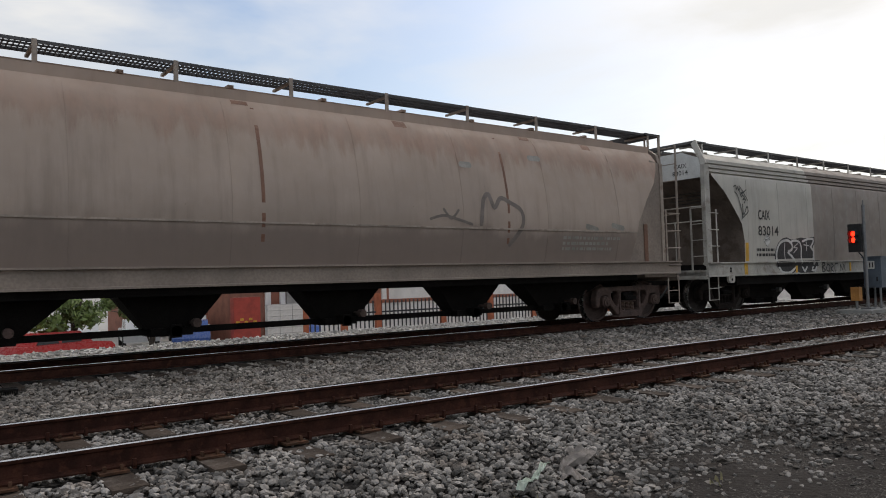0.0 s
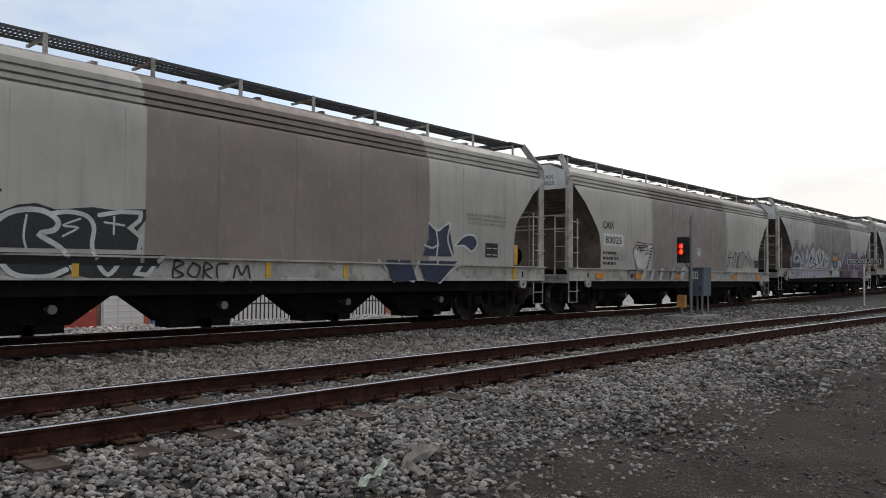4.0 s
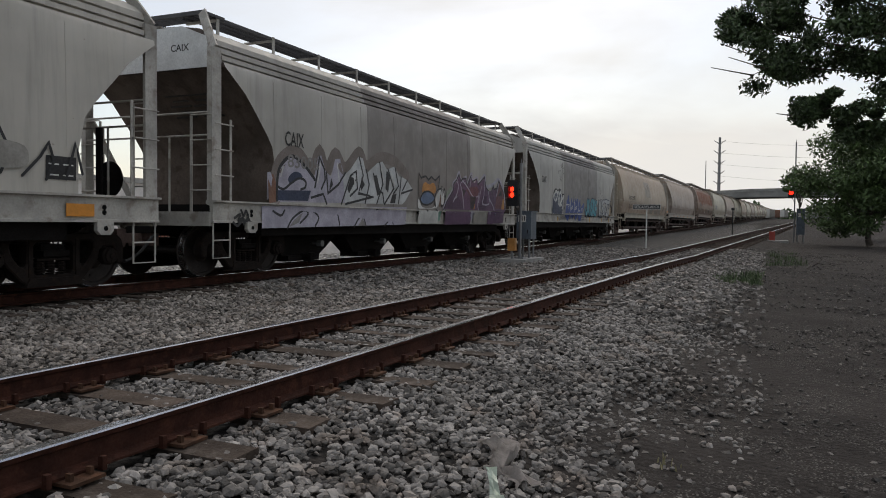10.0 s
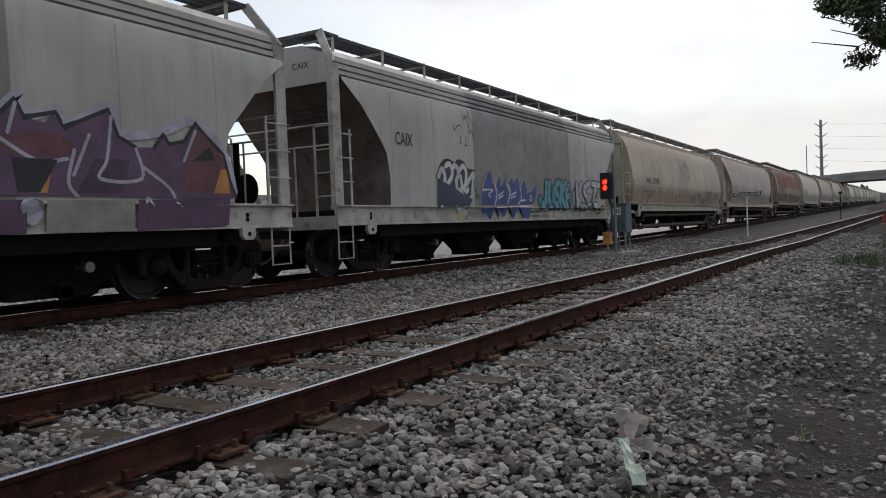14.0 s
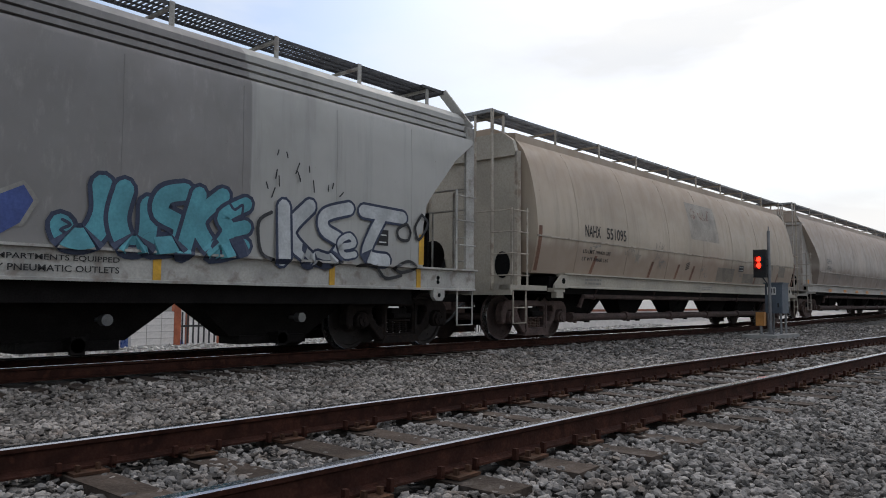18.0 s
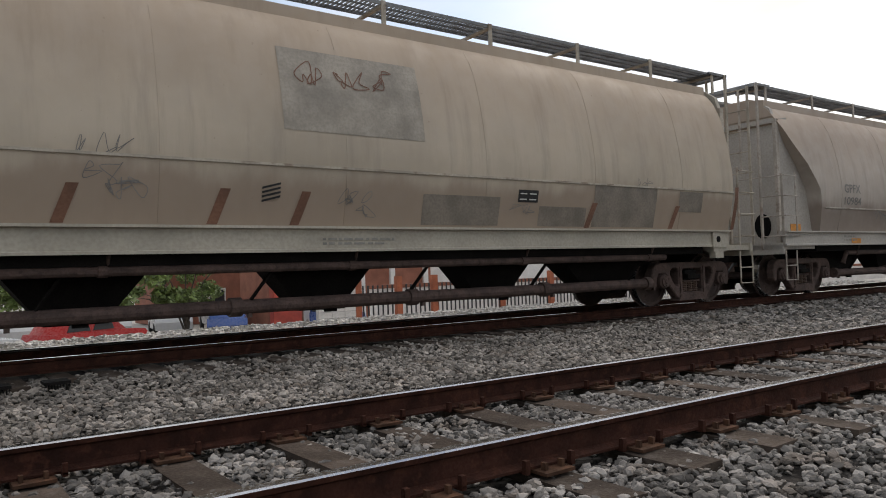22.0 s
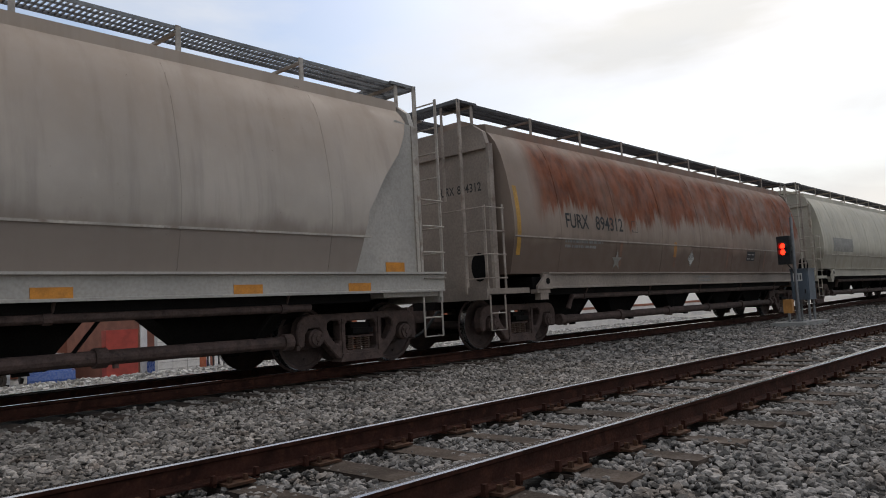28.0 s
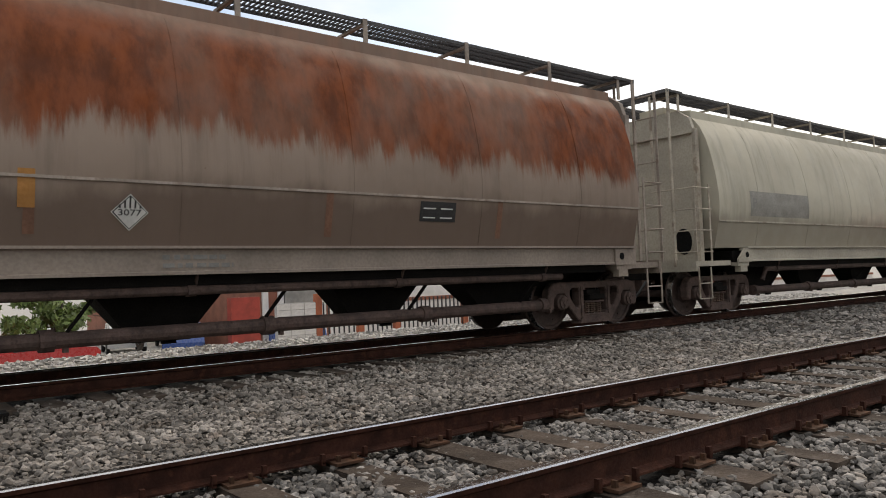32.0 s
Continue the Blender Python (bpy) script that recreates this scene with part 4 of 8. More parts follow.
        for i in range(6):
            x = -half + 3.35 + i * (length - 6.8) / 5
            rod(bm, (x - 0.07, -1.12, 0.44), (x + 0.07, -1.12, 0.44), 0.115, 12)
            box(bm, x + 0.18, -1.12, 0.34, 0.05, 0.06, 0.06)
        part("discharge_pipe", bm, M["truck"], car, "thick brown discharge pipe with collars")
        for i in range(6):
            bm = bmesh.new()
            x = -half + 4.0 + i * (length - 8.0) / 5
            flat_bar(bm, (x, -1.12, 0.48), (x + 0.32, -1.32, 0.98), 0.05, 0.02, (1, 0, 0))
            part("pipe_hanger", bm, M["steel_dark"], car)
    else:
        for x, hl, xt, ht in bays:
            bm = bmesh.new()
            rod(bm, (x + 0.3, -0.98, 0.52), (x + 0.3, -1.10, 0.52), 0.07, 10)
            rod(bm, (x + 0.3, -0.98, 0.52), (x + 0.3, -0.6, 0.52), 0.03, 6)
            part("gate_shaft", bm, M["galv"] if style == "ribbed" else M["truck"], car)
    # walkways on the roof
    for s in (-1, 1):
        bm = bmesh.new()
        x1 = half - (0.75 if style != "ribbed" else 1.1)
        grating(bm, -x1, x1, s * 0.98, s * 0.46, board_z)
        tagged(part("running_board", bm, grate, car), "grated roof walkway", kind="stuff")
        posts = 10
        for i in range(posts):
            x = (i - (posts - 1) / 2) * (2 * x1 - 0.5) / (posts - 1)
            bm = bmesh.new()
            box(bm, x, s * 1.0, (board_z + 4.2) / 2, 0.07, 0.02, board_z - 4.14)
            flat_bar(bm, (x, s * 1.0, board_z - 0.04), (x, s * 0.3, board_z - 0.04), 0.05, 0.04, (0, 0, 1))
            part("walkway_bracket", bm, trim, car)
    for e in (-1, 1):
        bm = bmesh.new()
        xe = half - 0.58 if style != "ribbed" else half - 0.95
        grating(bm, min(e * xe, e * (xe - 0.55)), max(e * xe, e * (xe - 0.55)), -1.02, 1.02, board_z + 0.01)
        box(bm, e * xe, 0, board_z, 0.03, 2.1, 0.07)
        tagged(part("end_walkway", bm, grate, car), "grated walkway across the car end", kind="stuff")
        # platform, coupler and hoses
        bm = bmesh.new()
        box(bm, e * (half - 1.25), 0, 1.05, 1.3, 2.9, 0.10)
        box(bm, e * (half - 0.64), 0, 1.02, 0.08, 2.96, 0.24)
        part("end_platform", bm, sill, car, bevel=0.008)
        bm = bmesh.new()
        box(bm, e * (half - 0.40), 0, 0.68, 0.66, 0.14, 0.16)
        slab(bm, ((e * (half - 0.10), 0.54), (e * (half + 0.06), 0.54), (e * (half + 0.06), 0.84), (e * (half - 0.10), 0.84)), -0.13, 0.10)
        box(bm, e * (half - 0.62), 0, 0.72, 0.2, 0.5, 0.36)
        part("coupler", bm, M["truck"], car, "rusty knuckle coupler", bevel=0.015)
        bm = bmesh.new()
        pipe(bm, [(e * (half - 0.5), -0.42, 0.72)] + [(e * (half - 0.42 + 0.42 * k / 8), -0.42 + 0.03 * k, 0.72 - 0.42 * math.sin(math.pi * 0.5 * k / 8)) for k in range(9)], 0.028, 7)
        part("air_hose", bm, M["hose"], car)
        for s in (-1, 1):
            y = s * 1.50
            bm = bmesh.new()
            if style == "ribbed":
                xp = e * (half - 0.64)
                box(bm, xp - e * 0.11, s * 1.485, 2.58, 0.20, 0.05, 2.60)
                box(bm, xp, s * 1.455, 2.58, 0.03, 0.11, 2.60)
                flat_bar(bm, (xp - e * 0.06, s * 1.48, 3.86), (xp - e * 0.30, s * 1.02, board_z), 0.16, 0.04, (1, 0, 0))
                part("corner_post", bm, trim, car)
                bm = bmesh.new()
                xq = xp - e * 0.46
                flat_bar(bm, (xq, y, 1.1), (xq, y, 2.72), 0.05, 0.014)
                for k in range(4):
                    z = 1.32 + 0.43 * k
                    pipe(bm, ((xq, y - s * 0.0, z), (xq, y + s * 0.06, z), (xp, y + s * 0.06, z)), 0.012, 6)
                flat_bar(bm, (xp, s * 1.05, 1.1), (xp, s * 1.05, 2.75), 0.05, 0.014, (1, 0, 0))
                for k in range(4):
                    rod(bm, (xp + e * 0.02, s * 1.05, 1.5 + 0.42 * k), (xp + e * 0.02, y, 1.5 + 0.42 * k), 0.012, 6)
                part("ladder", bm, trim, car)
            else:
                xp = e * (half - 0.60)
                flat_bar(bm, (xp, s * 1.03, 1.0), (xp, s * 1.03, board_z + 0.03), 0.075, 0.03, (0, 1, 0))
                part("corner_post", bm, trim, car)
                bm = bmesh.new()
                rungs = 4 if e < 0 else 8
                flat_bar(bm, (xp, s * 0.60, 2.75 if e < 0 else 1.1), (xp, s * 0.60, board_z), 0.05, 0.02, (1, 0, 0))
                flat_bar(bm, (xp, s * 1.50, 1.1), (xp, s * 1.50, 1.32 + 0.42 * (rungs - 1)), 0.05, 0.02, (1, 0, 0))
                flat_bar(bm, (xp - e * 0.5, s * 1.52, 1.1), (xp - e * 0.5, s * 1.52, 2.62), 0.05, 0.016)
                for k in range(rungs):
                    z = 1.28 + 0.42 * k
                    rod(bm, (xp + e * 0.03, s * (0.55 if k == 3 else 1.03), z), (xp + e * 0.03, s * 1.50, z), 0.013, 6)
                    if k < 4:
                        pipe(bm, ((xp + e * 0.03, s * 1.50, z), (xp, s * 1.56, z), (xp - e * 0.5, s * 1.56, z)), 0.013, 6)
                part("ladder", bm, trim, car)
            bm = bmesh.new()
            xs0, xs1 = e * (half - 0.66), e * (half - 1.08)
            pipe(bm, ((xs0, y, 0.98), (xs0, y, 0.36), (xs1, y, 0.36), (xs1, y, 0.98)), 0.016, 6)
            rod(bm, (xs0, y, 0.66), (xs1, y, 0.66), 0.014, 6)
            part("step", bm, trim, car)
        # end sheets
        if style == "ribbed":
            bm = bmesh.new()
            slab(bm, ((-1.42, 3.56), (1.42, 3.56), (1.30, 4.08), (0.8, 4.28), (-0.8, 4.28), (-1.30, 4.08)), e * (half - 0.70), e * (half - 0.716), "x")
            part("end_sheet", bm, white_top or paint, car)
            bm = bmesh.new()
            for s in (1,):
                flat_bar(bm, (e * (half - 0.80), s * 1.42, 2.75), (e * (half - 0.80), s * 0.30, 1.1), 0.12, 0.03, (1, 0, 0))
            for z in (2.42, 2.80):
                rod(bm, (e * (half - 0.66), -1.46, z), (e * (half - 0.66), 1.46, z), 0.018, 6)
            rod(bm, (e * (half - 0.66), -0.55, 1.1), (e * (half - 0.66), -0.55, 2.42), 0.018, 6)
            part("end_brace", bm, trim, car)
            # rows of stencilled print on the slope sheet
            if e < 0:
                bm = bmesh.new()
                for k in range(7):
                    z = 3.40 - 0.085 * k
                    xs = -half + 0.07 + inset(style, z)
                    for y0, y1 in ((-0.9, -0.45 + 0.1 * (k % 3)), (-0.28, 0.2 - 0.12 * (k % 2))):
                        slab(bm, ((y0, z), (y1, z), (y1, z + 0.03), (y0, z + 0.03)), xs - 0.035, xs, "x")
                tagged(part("small_print", bm, PRINT, car), "dark stencilled print rows", kind="stuff")
        else:
            bm = bmesh.new()
            xw = 1.18 if style == "round" else 0.92
            slab(bm, ((-1.22, 1.06), (1.22, 1.06), (1.22, 3.75), (-1.22, 3.75)), e * (half - xw), e * (half - xw - 0.04), "x")
            part("end_sheet", bm, sheet, car)
            for s in (-1, 1):
                bm = bmesh.new()
                box(bm, e * (half - xw + 0.02), s * 1.25, 2.42, 0.12, 0.07, 2.76)
                part("end_pillar", bm, trim, car)
            bm = bmesh.new()
            slab(bm, ((-1.26, 3.72), (1.26, 3.72), (1.16, 4.04), (0.9, 4.22), (-0.9, 4.22), (-1.16, 4.04)), e * (half - xw + 0.08), e * (half - xw - 0.02), "x")
            part("end_cap", bm, sheet, car)
            # no cut-outs: black ovals on the sheet stand for the shaded holes
            for s in (-1, 1):
                bm = bmesh.new()
                outline = [(s * 0.86 + 0.19 * math.cos(k * math.tau / 20), 1.52 + 0.27 * math.sin(k * math.tau / 20)) for k in range(20)]
                slab(bm, outline, e * (half - xw + 0.02), e * (half - xw + 0.005), "x")
                part("end_opening", bm, M["black"], car, "black oval disc as the shade of a lightening hole")
            if style == "slant":
                for s in (-1, 1):
                    bm = bmesh.new()
                    slab(bm, ((e * (half - 0.92), 1.36), (e * (half - 0.92), 3.80), (e * (half - 1.3), 3.86), (e * (half - 2.3), 2.6), (e * (half - 2.95), 1.36)), s * 1.22, s * 1.26)
                    part("side_plate", bm, sheet, car)
    # brake gear on one end
    bm = bmesh.new()
    xb, yb, zb = (half - 0.72, -0.5, 1.62) if style == "ribbed" else (half - 0.70, -0.72, 2.12)
    if style != "ribbed":
        box(bm, xb - 0.06, yb, zb - 0.07, 0.20, 0.34, 0.40)
    flat_bar(bm, (xb - 0.06, yb, 1.1), (xb - 0.06, yb, 2.4), 0.10, 0.05, (1, 0, 0))
    lathe(bm, [(0.26, 0.0), (0.285, 0.012), (0.26, 0.024), (0.235, 0.012)], 20, "x", (xb + 0.12, yb, zb))
    for k in range(3):
        a = k * math.pi / 3
        rod(bm, (xb + 0.13, yb - 0.26 * math.cos(a), zb - 0.26 * math.sin(a)), (xb + 0.13, yb + 0.26 * math.cos(a), zb + 0.26 * math.sin(a)), 0.011, 6)
    rod(bm, (xb - 0.06, yb, zb), (xb + 0.14, yb, zb), 0.03, 8)
    part("brake_wheel", bm, M["steel_dark"], car)
    for e in (-1, 1):
        add_truck(car, e * (half - 2.05), "black" if style == "ribbed" else "brown")
    return car
# ---- the train: (middle of its leading coupling at the start, length, car) ----
TRAIN = []
P_A1 = car_paint("grey_car_paint_one", (0.415, 0.392, 0.35), zones=((-2.85, 3.6, (0.225, 0.185, 0.16)),), seed=1)
P_A2 = car_paint("grey_car_paint_two", (0.42, 0.395, 0.35), zones=((-3.1, 3.1, (0.24, 0.203, 0.18)),), seed=2)
P_A3 = car_paint("grey_car_paint_three", (0.385, 0.365, 0.33), zones=((-2.9, 3.4, (0.20, 0.18, 0.165)),), seed=3)
P_A4 = car_paint("grey_car_paint_four", (0.39, 0.378, 0.35), zones=((-2.95, 3.3, (0.215, 0.20, 0.19)),), seed=4)
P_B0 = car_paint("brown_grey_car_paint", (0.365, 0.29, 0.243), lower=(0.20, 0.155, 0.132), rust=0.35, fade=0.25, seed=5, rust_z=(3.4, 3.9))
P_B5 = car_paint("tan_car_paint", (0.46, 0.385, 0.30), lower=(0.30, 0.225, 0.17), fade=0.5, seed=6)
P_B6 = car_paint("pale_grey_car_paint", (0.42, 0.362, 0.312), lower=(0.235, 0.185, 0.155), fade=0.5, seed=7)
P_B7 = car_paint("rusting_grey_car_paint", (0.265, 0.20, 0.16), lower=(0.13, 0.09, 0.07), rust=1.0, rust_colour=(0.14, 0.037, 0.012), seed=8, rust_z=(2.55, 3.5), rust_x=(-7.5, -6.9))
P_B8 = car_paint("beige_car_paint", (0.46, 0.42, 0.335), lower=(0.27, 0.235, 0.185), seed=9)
TRIM_A = surface("grey_trim_paint", (0.39, 0.37, 0.335), 0.65, 0, 0.25, 2, 30, 0.1, 0.003, tint=(0.20, 0.16, 0.13))
TRIM_6 = surface("dusty_grey_trim_paint", (0.40, 0.352, 0.305), 0.65, 0, 0.25, 2, 30, 0.1, 0.003, tint=(0.21, 0.15, 0.115))
TRIM_B = surface("tan_trim_paint", (0.40, 0.35, 0.285), 0.65, 0, 0.25, 2, 30, 0.1, 0.003, tint=(0.20, 0.14, 0.10))
TRIM_0 = surface("brown_trim_paint", (0.31, 0.255, 0.215), 0.7, 0, 0.25, 2, 30, 0.1, 0.003, tint=(0.18, 0.12, 0.09))
PRINT = surface("faded_black_print", (0.035, 0.03, 0.027), 0.8, 0, 0.3, 6, 50, 0.05, 0.002)
WHITE_END = surface("white_end_panel", (0.60, 0.61, 0.60), 0.6, 0, 0.12, 2, 30, 0.05, 0.002)


SHEET = {TRIM_6.name: surface("pale_grey_end_sheet", (0.42, 0.385, 0.345), 0.65, 0, 0.10, 1.2, 25, 0.05, 0.003), TRIM_B.name: surface("tan_end_sheet", (0.40, 0.36, 0.295), 0.65, 0, 0.12, 1.2, 25, 0.05, 0.003),
         TRIM_0.name: surface("brown_grey_end_sheet", (0.25, 0.20, 0.166), 0.7, 0, 0.16, 1.2, 25, 0.05, 0.003)}


def join(front, length, car):
    TRAIN.append((front + length / 2, length, car))
    return car


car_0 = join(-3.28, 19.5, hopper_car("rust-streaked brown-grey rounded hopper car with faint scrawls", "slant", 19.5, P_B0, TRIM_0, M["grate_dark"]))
car_1 = join(16.22, 17.61, hopper_car("grey ribbed hopper car with a brown middle and black scrawl", "ribbed", 17.61, P_A1, TRIM_A, M["grate_dark"], white_top=WHITE_END))
car_2 = join(33.83, 17.25, hopper_car("pale grey ribbed hopper car with white-barred orange sill marks", "ribbed", 17.25, P_A2, TRIM_A, M["grate_dark"], white_top=WHITE_END))
car_3 = join(51.08, 17.11, hopper_car("grey ribbed hopper car covered in purple and grey graffiti", "ribbed", 17.11, P_A3, TRIM_A, M["grate_dark"], white_top=WHITE_END))
car_4 = join(68.19, 17.40, hopper_car("grey ribbed hopper car with blue and turquoise graffiti", "ribbed", 17.40, P_A4, TRIM_A, M["grate_dark"]))
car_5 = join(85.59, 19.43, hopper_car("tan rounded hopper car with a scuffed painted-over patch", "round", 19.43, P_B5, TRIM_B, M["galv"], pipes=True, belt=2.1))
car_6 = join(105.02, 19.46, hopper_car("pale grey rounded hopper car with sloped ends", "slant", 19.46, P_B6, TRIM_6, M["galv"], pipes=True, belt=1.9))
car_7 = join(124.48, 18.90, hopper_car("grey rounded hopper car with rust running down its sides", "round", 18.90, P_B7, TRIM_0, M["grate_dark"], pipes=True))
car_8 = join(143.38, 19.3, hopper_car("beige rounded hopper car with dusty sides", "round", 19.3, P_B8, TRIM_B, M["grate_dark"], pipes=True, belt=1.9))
# ---- writing, patches and graffiti on the cars ----
PAINT = {}
for key, colour in (("purple", (0.105, 0.055, 0.105)), ("maroon", (0.12, 0.045, 0.055)), ("plum", (0.06, 0.032, 0.065)), ("lilac", (0.36, 0.34, 0.40)), ("silver", (0.46, 0.47, 0.47)), ("navy", (0.025, 0.035, 0.07)), ("blue", (0.045, 0.075, 0.24)),
                    ("turquoise", (0.08, 0.29, 0.34)), ("teal", (0.14, 0.26, 0.21)), ("pale", (0.52, 0.52, 0.50)), ("ochre", (0.45, 0.20, 0.05)), ("grey", (0.20, 0.19, 0.18)), ("dusk", (0.17, 0.14, 0.125)),
                    ("rust", (0.18, 0.085, 0.052)), ("smoke", (0.26, 0.245, 0.22)), ("cover", (0.30, 0.262, 0.215)), ("green", (0.24, 0.29, 0.22)), ("yellow", (0.60, 0.33, 0.03)), ("scuff", (0.21, 0.178, 0.145)), ("mustard", (0.42, 0.22, 0.035)), ("ink", (0.018, 0.018, 0.02)), ("steel", (0.10, 0.15, 0.24))):
    PAINT[key] = surface("spray_" + key, colour, 0.6, 0, 0.22, 2.5, 30, 0.05, 0.002)


def fitted(shape, x0, x1, z0, z1):
    """A flat shape stretched to fill a rectangle."""
    verts, faces = shape
    ax, az = [v[0] for v in verts], [v[1] for v in verts]
    kx, kz = (x1 - x0) / max(1e-6, max(ax) - min(ax)), (z1 - z0) / max(1e-6, max(az) - min(az))
    return [((a - min(ax)) * kx + x0, (b2 - min(az)) * kz + z0) for a, b2 in verts], faces


def write(car, text, x0, x1, z0, z1, side, mat=None, name="lettering", proud=0.010, bold=0.012):
    painted(name, fitted(letters(text, 1.0, bold=bold), x0, x1, z0, z1), car, mat or M["ink"], 0, 0, side, proud)


def bars(car, x0, x1, z0, z1, rows, side, mat=None, seed=0, proud=0.009):
    """Small print that cannot be read: broken lines of bars."""
    rng = random.Random(seed)
    verts, faces = [], []
    h = (z1 - z0) / rows
    for r in range(rows):
        x = x0
        end = x1 - rng.uniform(0, 0.3) * (x1 - x0)
        while x < end:
            w = rng.uniform(0.03, 0.16)
            k = len(verts)
            za, zb = z1 - (r + 0.72) * h, z1 - (r + 0.18) * h
            verts += [(x, za), (min(x + w, end), za), (min(x + w, end), zb), (x, zb)]
            faces.append((k, k + 1, k + 2, k + 3))
            x += w + rng.uniform(0.02, 0.05)
    tagged(painted("small_print", (verts, faces), car, mat or M["ink"], 0, 0, side, proud), "rows of small stencilled print", kind="stuff")


def blot(car, x0, x1, z0, z1, mat, side, name="painted_patch", proud=0.006, label=""):
    painted(name, patch(x0, x1, z0, z1, 2, 6), car, mat, 0, 0, side, proud, label=label)


def sill_mark(car, x0, x1, mat, z0, z1, name="reflector", y=1.538):
    x0, x1 = x0 + MARK_SHIFT.get(car.name, 0.0), x1 + MARK_SHIFT.get(car.name, 0.0)
    bm = bmesh.new()
    box(bm, (x0 + x1) / 2, -y, (z0 + z1) / 2, x1 - x0, 0.008, z1 - z0)
    part(name, bm, mat, car)


def diamond(car, x, z, r, side, number=""):
    painted("placard", outline_fan(((x - r, z), (x, z - r), (x + r, z), (x, z + r))), car, M["white"], 0, 0, side, 0.010)
    for k in range(5):
        a = (k - 2) * r * 0.27
        painted("placard_stripe", patch(x + a - r * 0.05, x + a + r * 0.05, z + r * 0.22, z + (r - abs(a)) * 0.88, 1, 1), car, M["ink"], 0, 0, side, 0.014)
    if number:
        write(car, number, x - r * 0.62, x + r * 0.62, z - r * 0.18, z + r * 0.16, side, name="placard_number", proud=0.014)
    painted("placard_edge", stroke(((x - r * 0.9, z), (x, z - r * 0.9), (x + r * 0.9, z), (x, z + r * 0.9)), 0.012, True), car, M["ink"], 0, 0, side, 0.013)


def data_panel(car, x0, x1, z0, z1, side):
    blot(car, x0, x1, z0, z1, M["ink"], side, "data_panel", 0.009)
    for i in range(2):
        for j in range(2):
            a, b2 = x0 + (x1 - x0) * (0.08 + 0.48 * i), z0 + (z1 - z0) * (0.12 + 0.46 * j)
            painted("data_line", stroke(((a, b2 + 0.02), (a + (x1 - x0) * 0.34, b2 + 0.02)), 0.018), car, M["white"], 0, 0, side, 0.013)


LAYER = {}  # shapes sprayed on a car so far


def sprayed_side(z):
    """Depth of a ribbed car's near face, from the roof rib down over the sill."""
    return 1.538 if z < 1.285 else 1.604 if z < 1.335 else RIB_SIDE(z)


def next_coat(car):
    LAYER[car.name] = LAYER.get(car.name, 0) + 1
    return 0.006 + 0.00028 * LAYER[car.name]


def spray(car, key, pts, rounded=False, name="graffiti_fill"):
    """A filled outline in one spray colour."""
    painted(name, outline_fan(round_line(pts, 4) if rounded else pts), car, PAINT[key], 0, 0, FACE.get(car.name, sprayed_side), next_coat(car))


def ribbon(pts, wide, n):
    """A brush line with round ends; n steps between points, 1 keeps the corners sharp."""
    ps = [Vector(p) for p in pts]
    if n > 1 and len(ps) > 2:
        fine = []
        for i in range(len(ps) - 1):
            p0, p1, p2, p3 = ps[max(i - 1, 0)], ps[i], ps[i + 1], ps[min(i + 2, len(ps) - 1)]
            for k in range(n):
                t = k / n
                fine.append(0.5 * ((2 * p1) + (p2 - p0) * t + (2 * p0 - 5 * p1 + 4 * p2 - p3) * t * t + (3 * p1 - p0 - 3 * p2 + p3) * t ** 3))
        ps = fine + [ps[-1]]
    elif n == 1:
        ps = [a.lerp(b2, k / 3) for a, b2 in zip(ps, ps[1:]) for k in range(3)] + [ps[-1]]
    verts, r = [], wide / 2
    first, last = (ps[0] - ps[1]).normalized(), (ps[-1] - ps[-2]).normalized()
    rows = [(ps[0] + first * r * 0.9, 0.3), (ps[0] + first * r * 0.5, 0.8)]
    rows += [(p, 1.0) for p in ps] + [(ps[-1] + last * r * 0.5, 0.8), (ps[-1] + last * r * 0.9, 0.3)]
    for i, (p, k) in enumerate(rows):
        a, b2 = rows[max(i - 1, 0)][0], rows[min(i + 1, len(rows) - 1)][0]
        d = (b2 - a).normalized()
        if 2 < i < len(rows) - 3:
            e = (p - a).normalized()
            k /= max(0.6, abs(e.dot(d)))
        side = Vector((-d.y, d.x)) * r * k
        verts += [tuple(p + side), tuple(p - side)]
    return verts, [(2 * i, 2 * i + 1, 2 * i + 3, 2 * i + 2) for i in range(len(rows) - 1)]


def brush(car, key, wide, pts, n=5, name="graffiti_line"):
    painted(name, ribbon(pts, wide, n), car, PAINT[key], 0, 0, FACE.get(car.name, sprayed_side), next_coat(car))


def fat_letter(car, fill, edge, wide, inner, strokes):
    """A fat round letter: all its strokes in the rim's colour, then narrower in the fill's."""
    for key, w, name in ((edge, wide, "graffiti_outline"), (fill, inner, "graffiti_fill")):
        for pts in strokes:
            brush(car, key, w, pts, 6, name)


def end_writing(car, rows, x):
    """Lettering on the end sheet of a car: (text, y from, y to, z from, z to)."""
    for text, y0, y1, z0, z1 in rows:
        verts, faces = fitted(letters(text, 1.0, bold=0.012), y0, y1, z0, z1)
        me = bpy.data.meshes.new("lettering")
        me.from_pydata([(x, -a, b2) for a, b2 in verts], [], faces)
        me.materials.append(M["ink"])
        part_at("lettering", me, car)


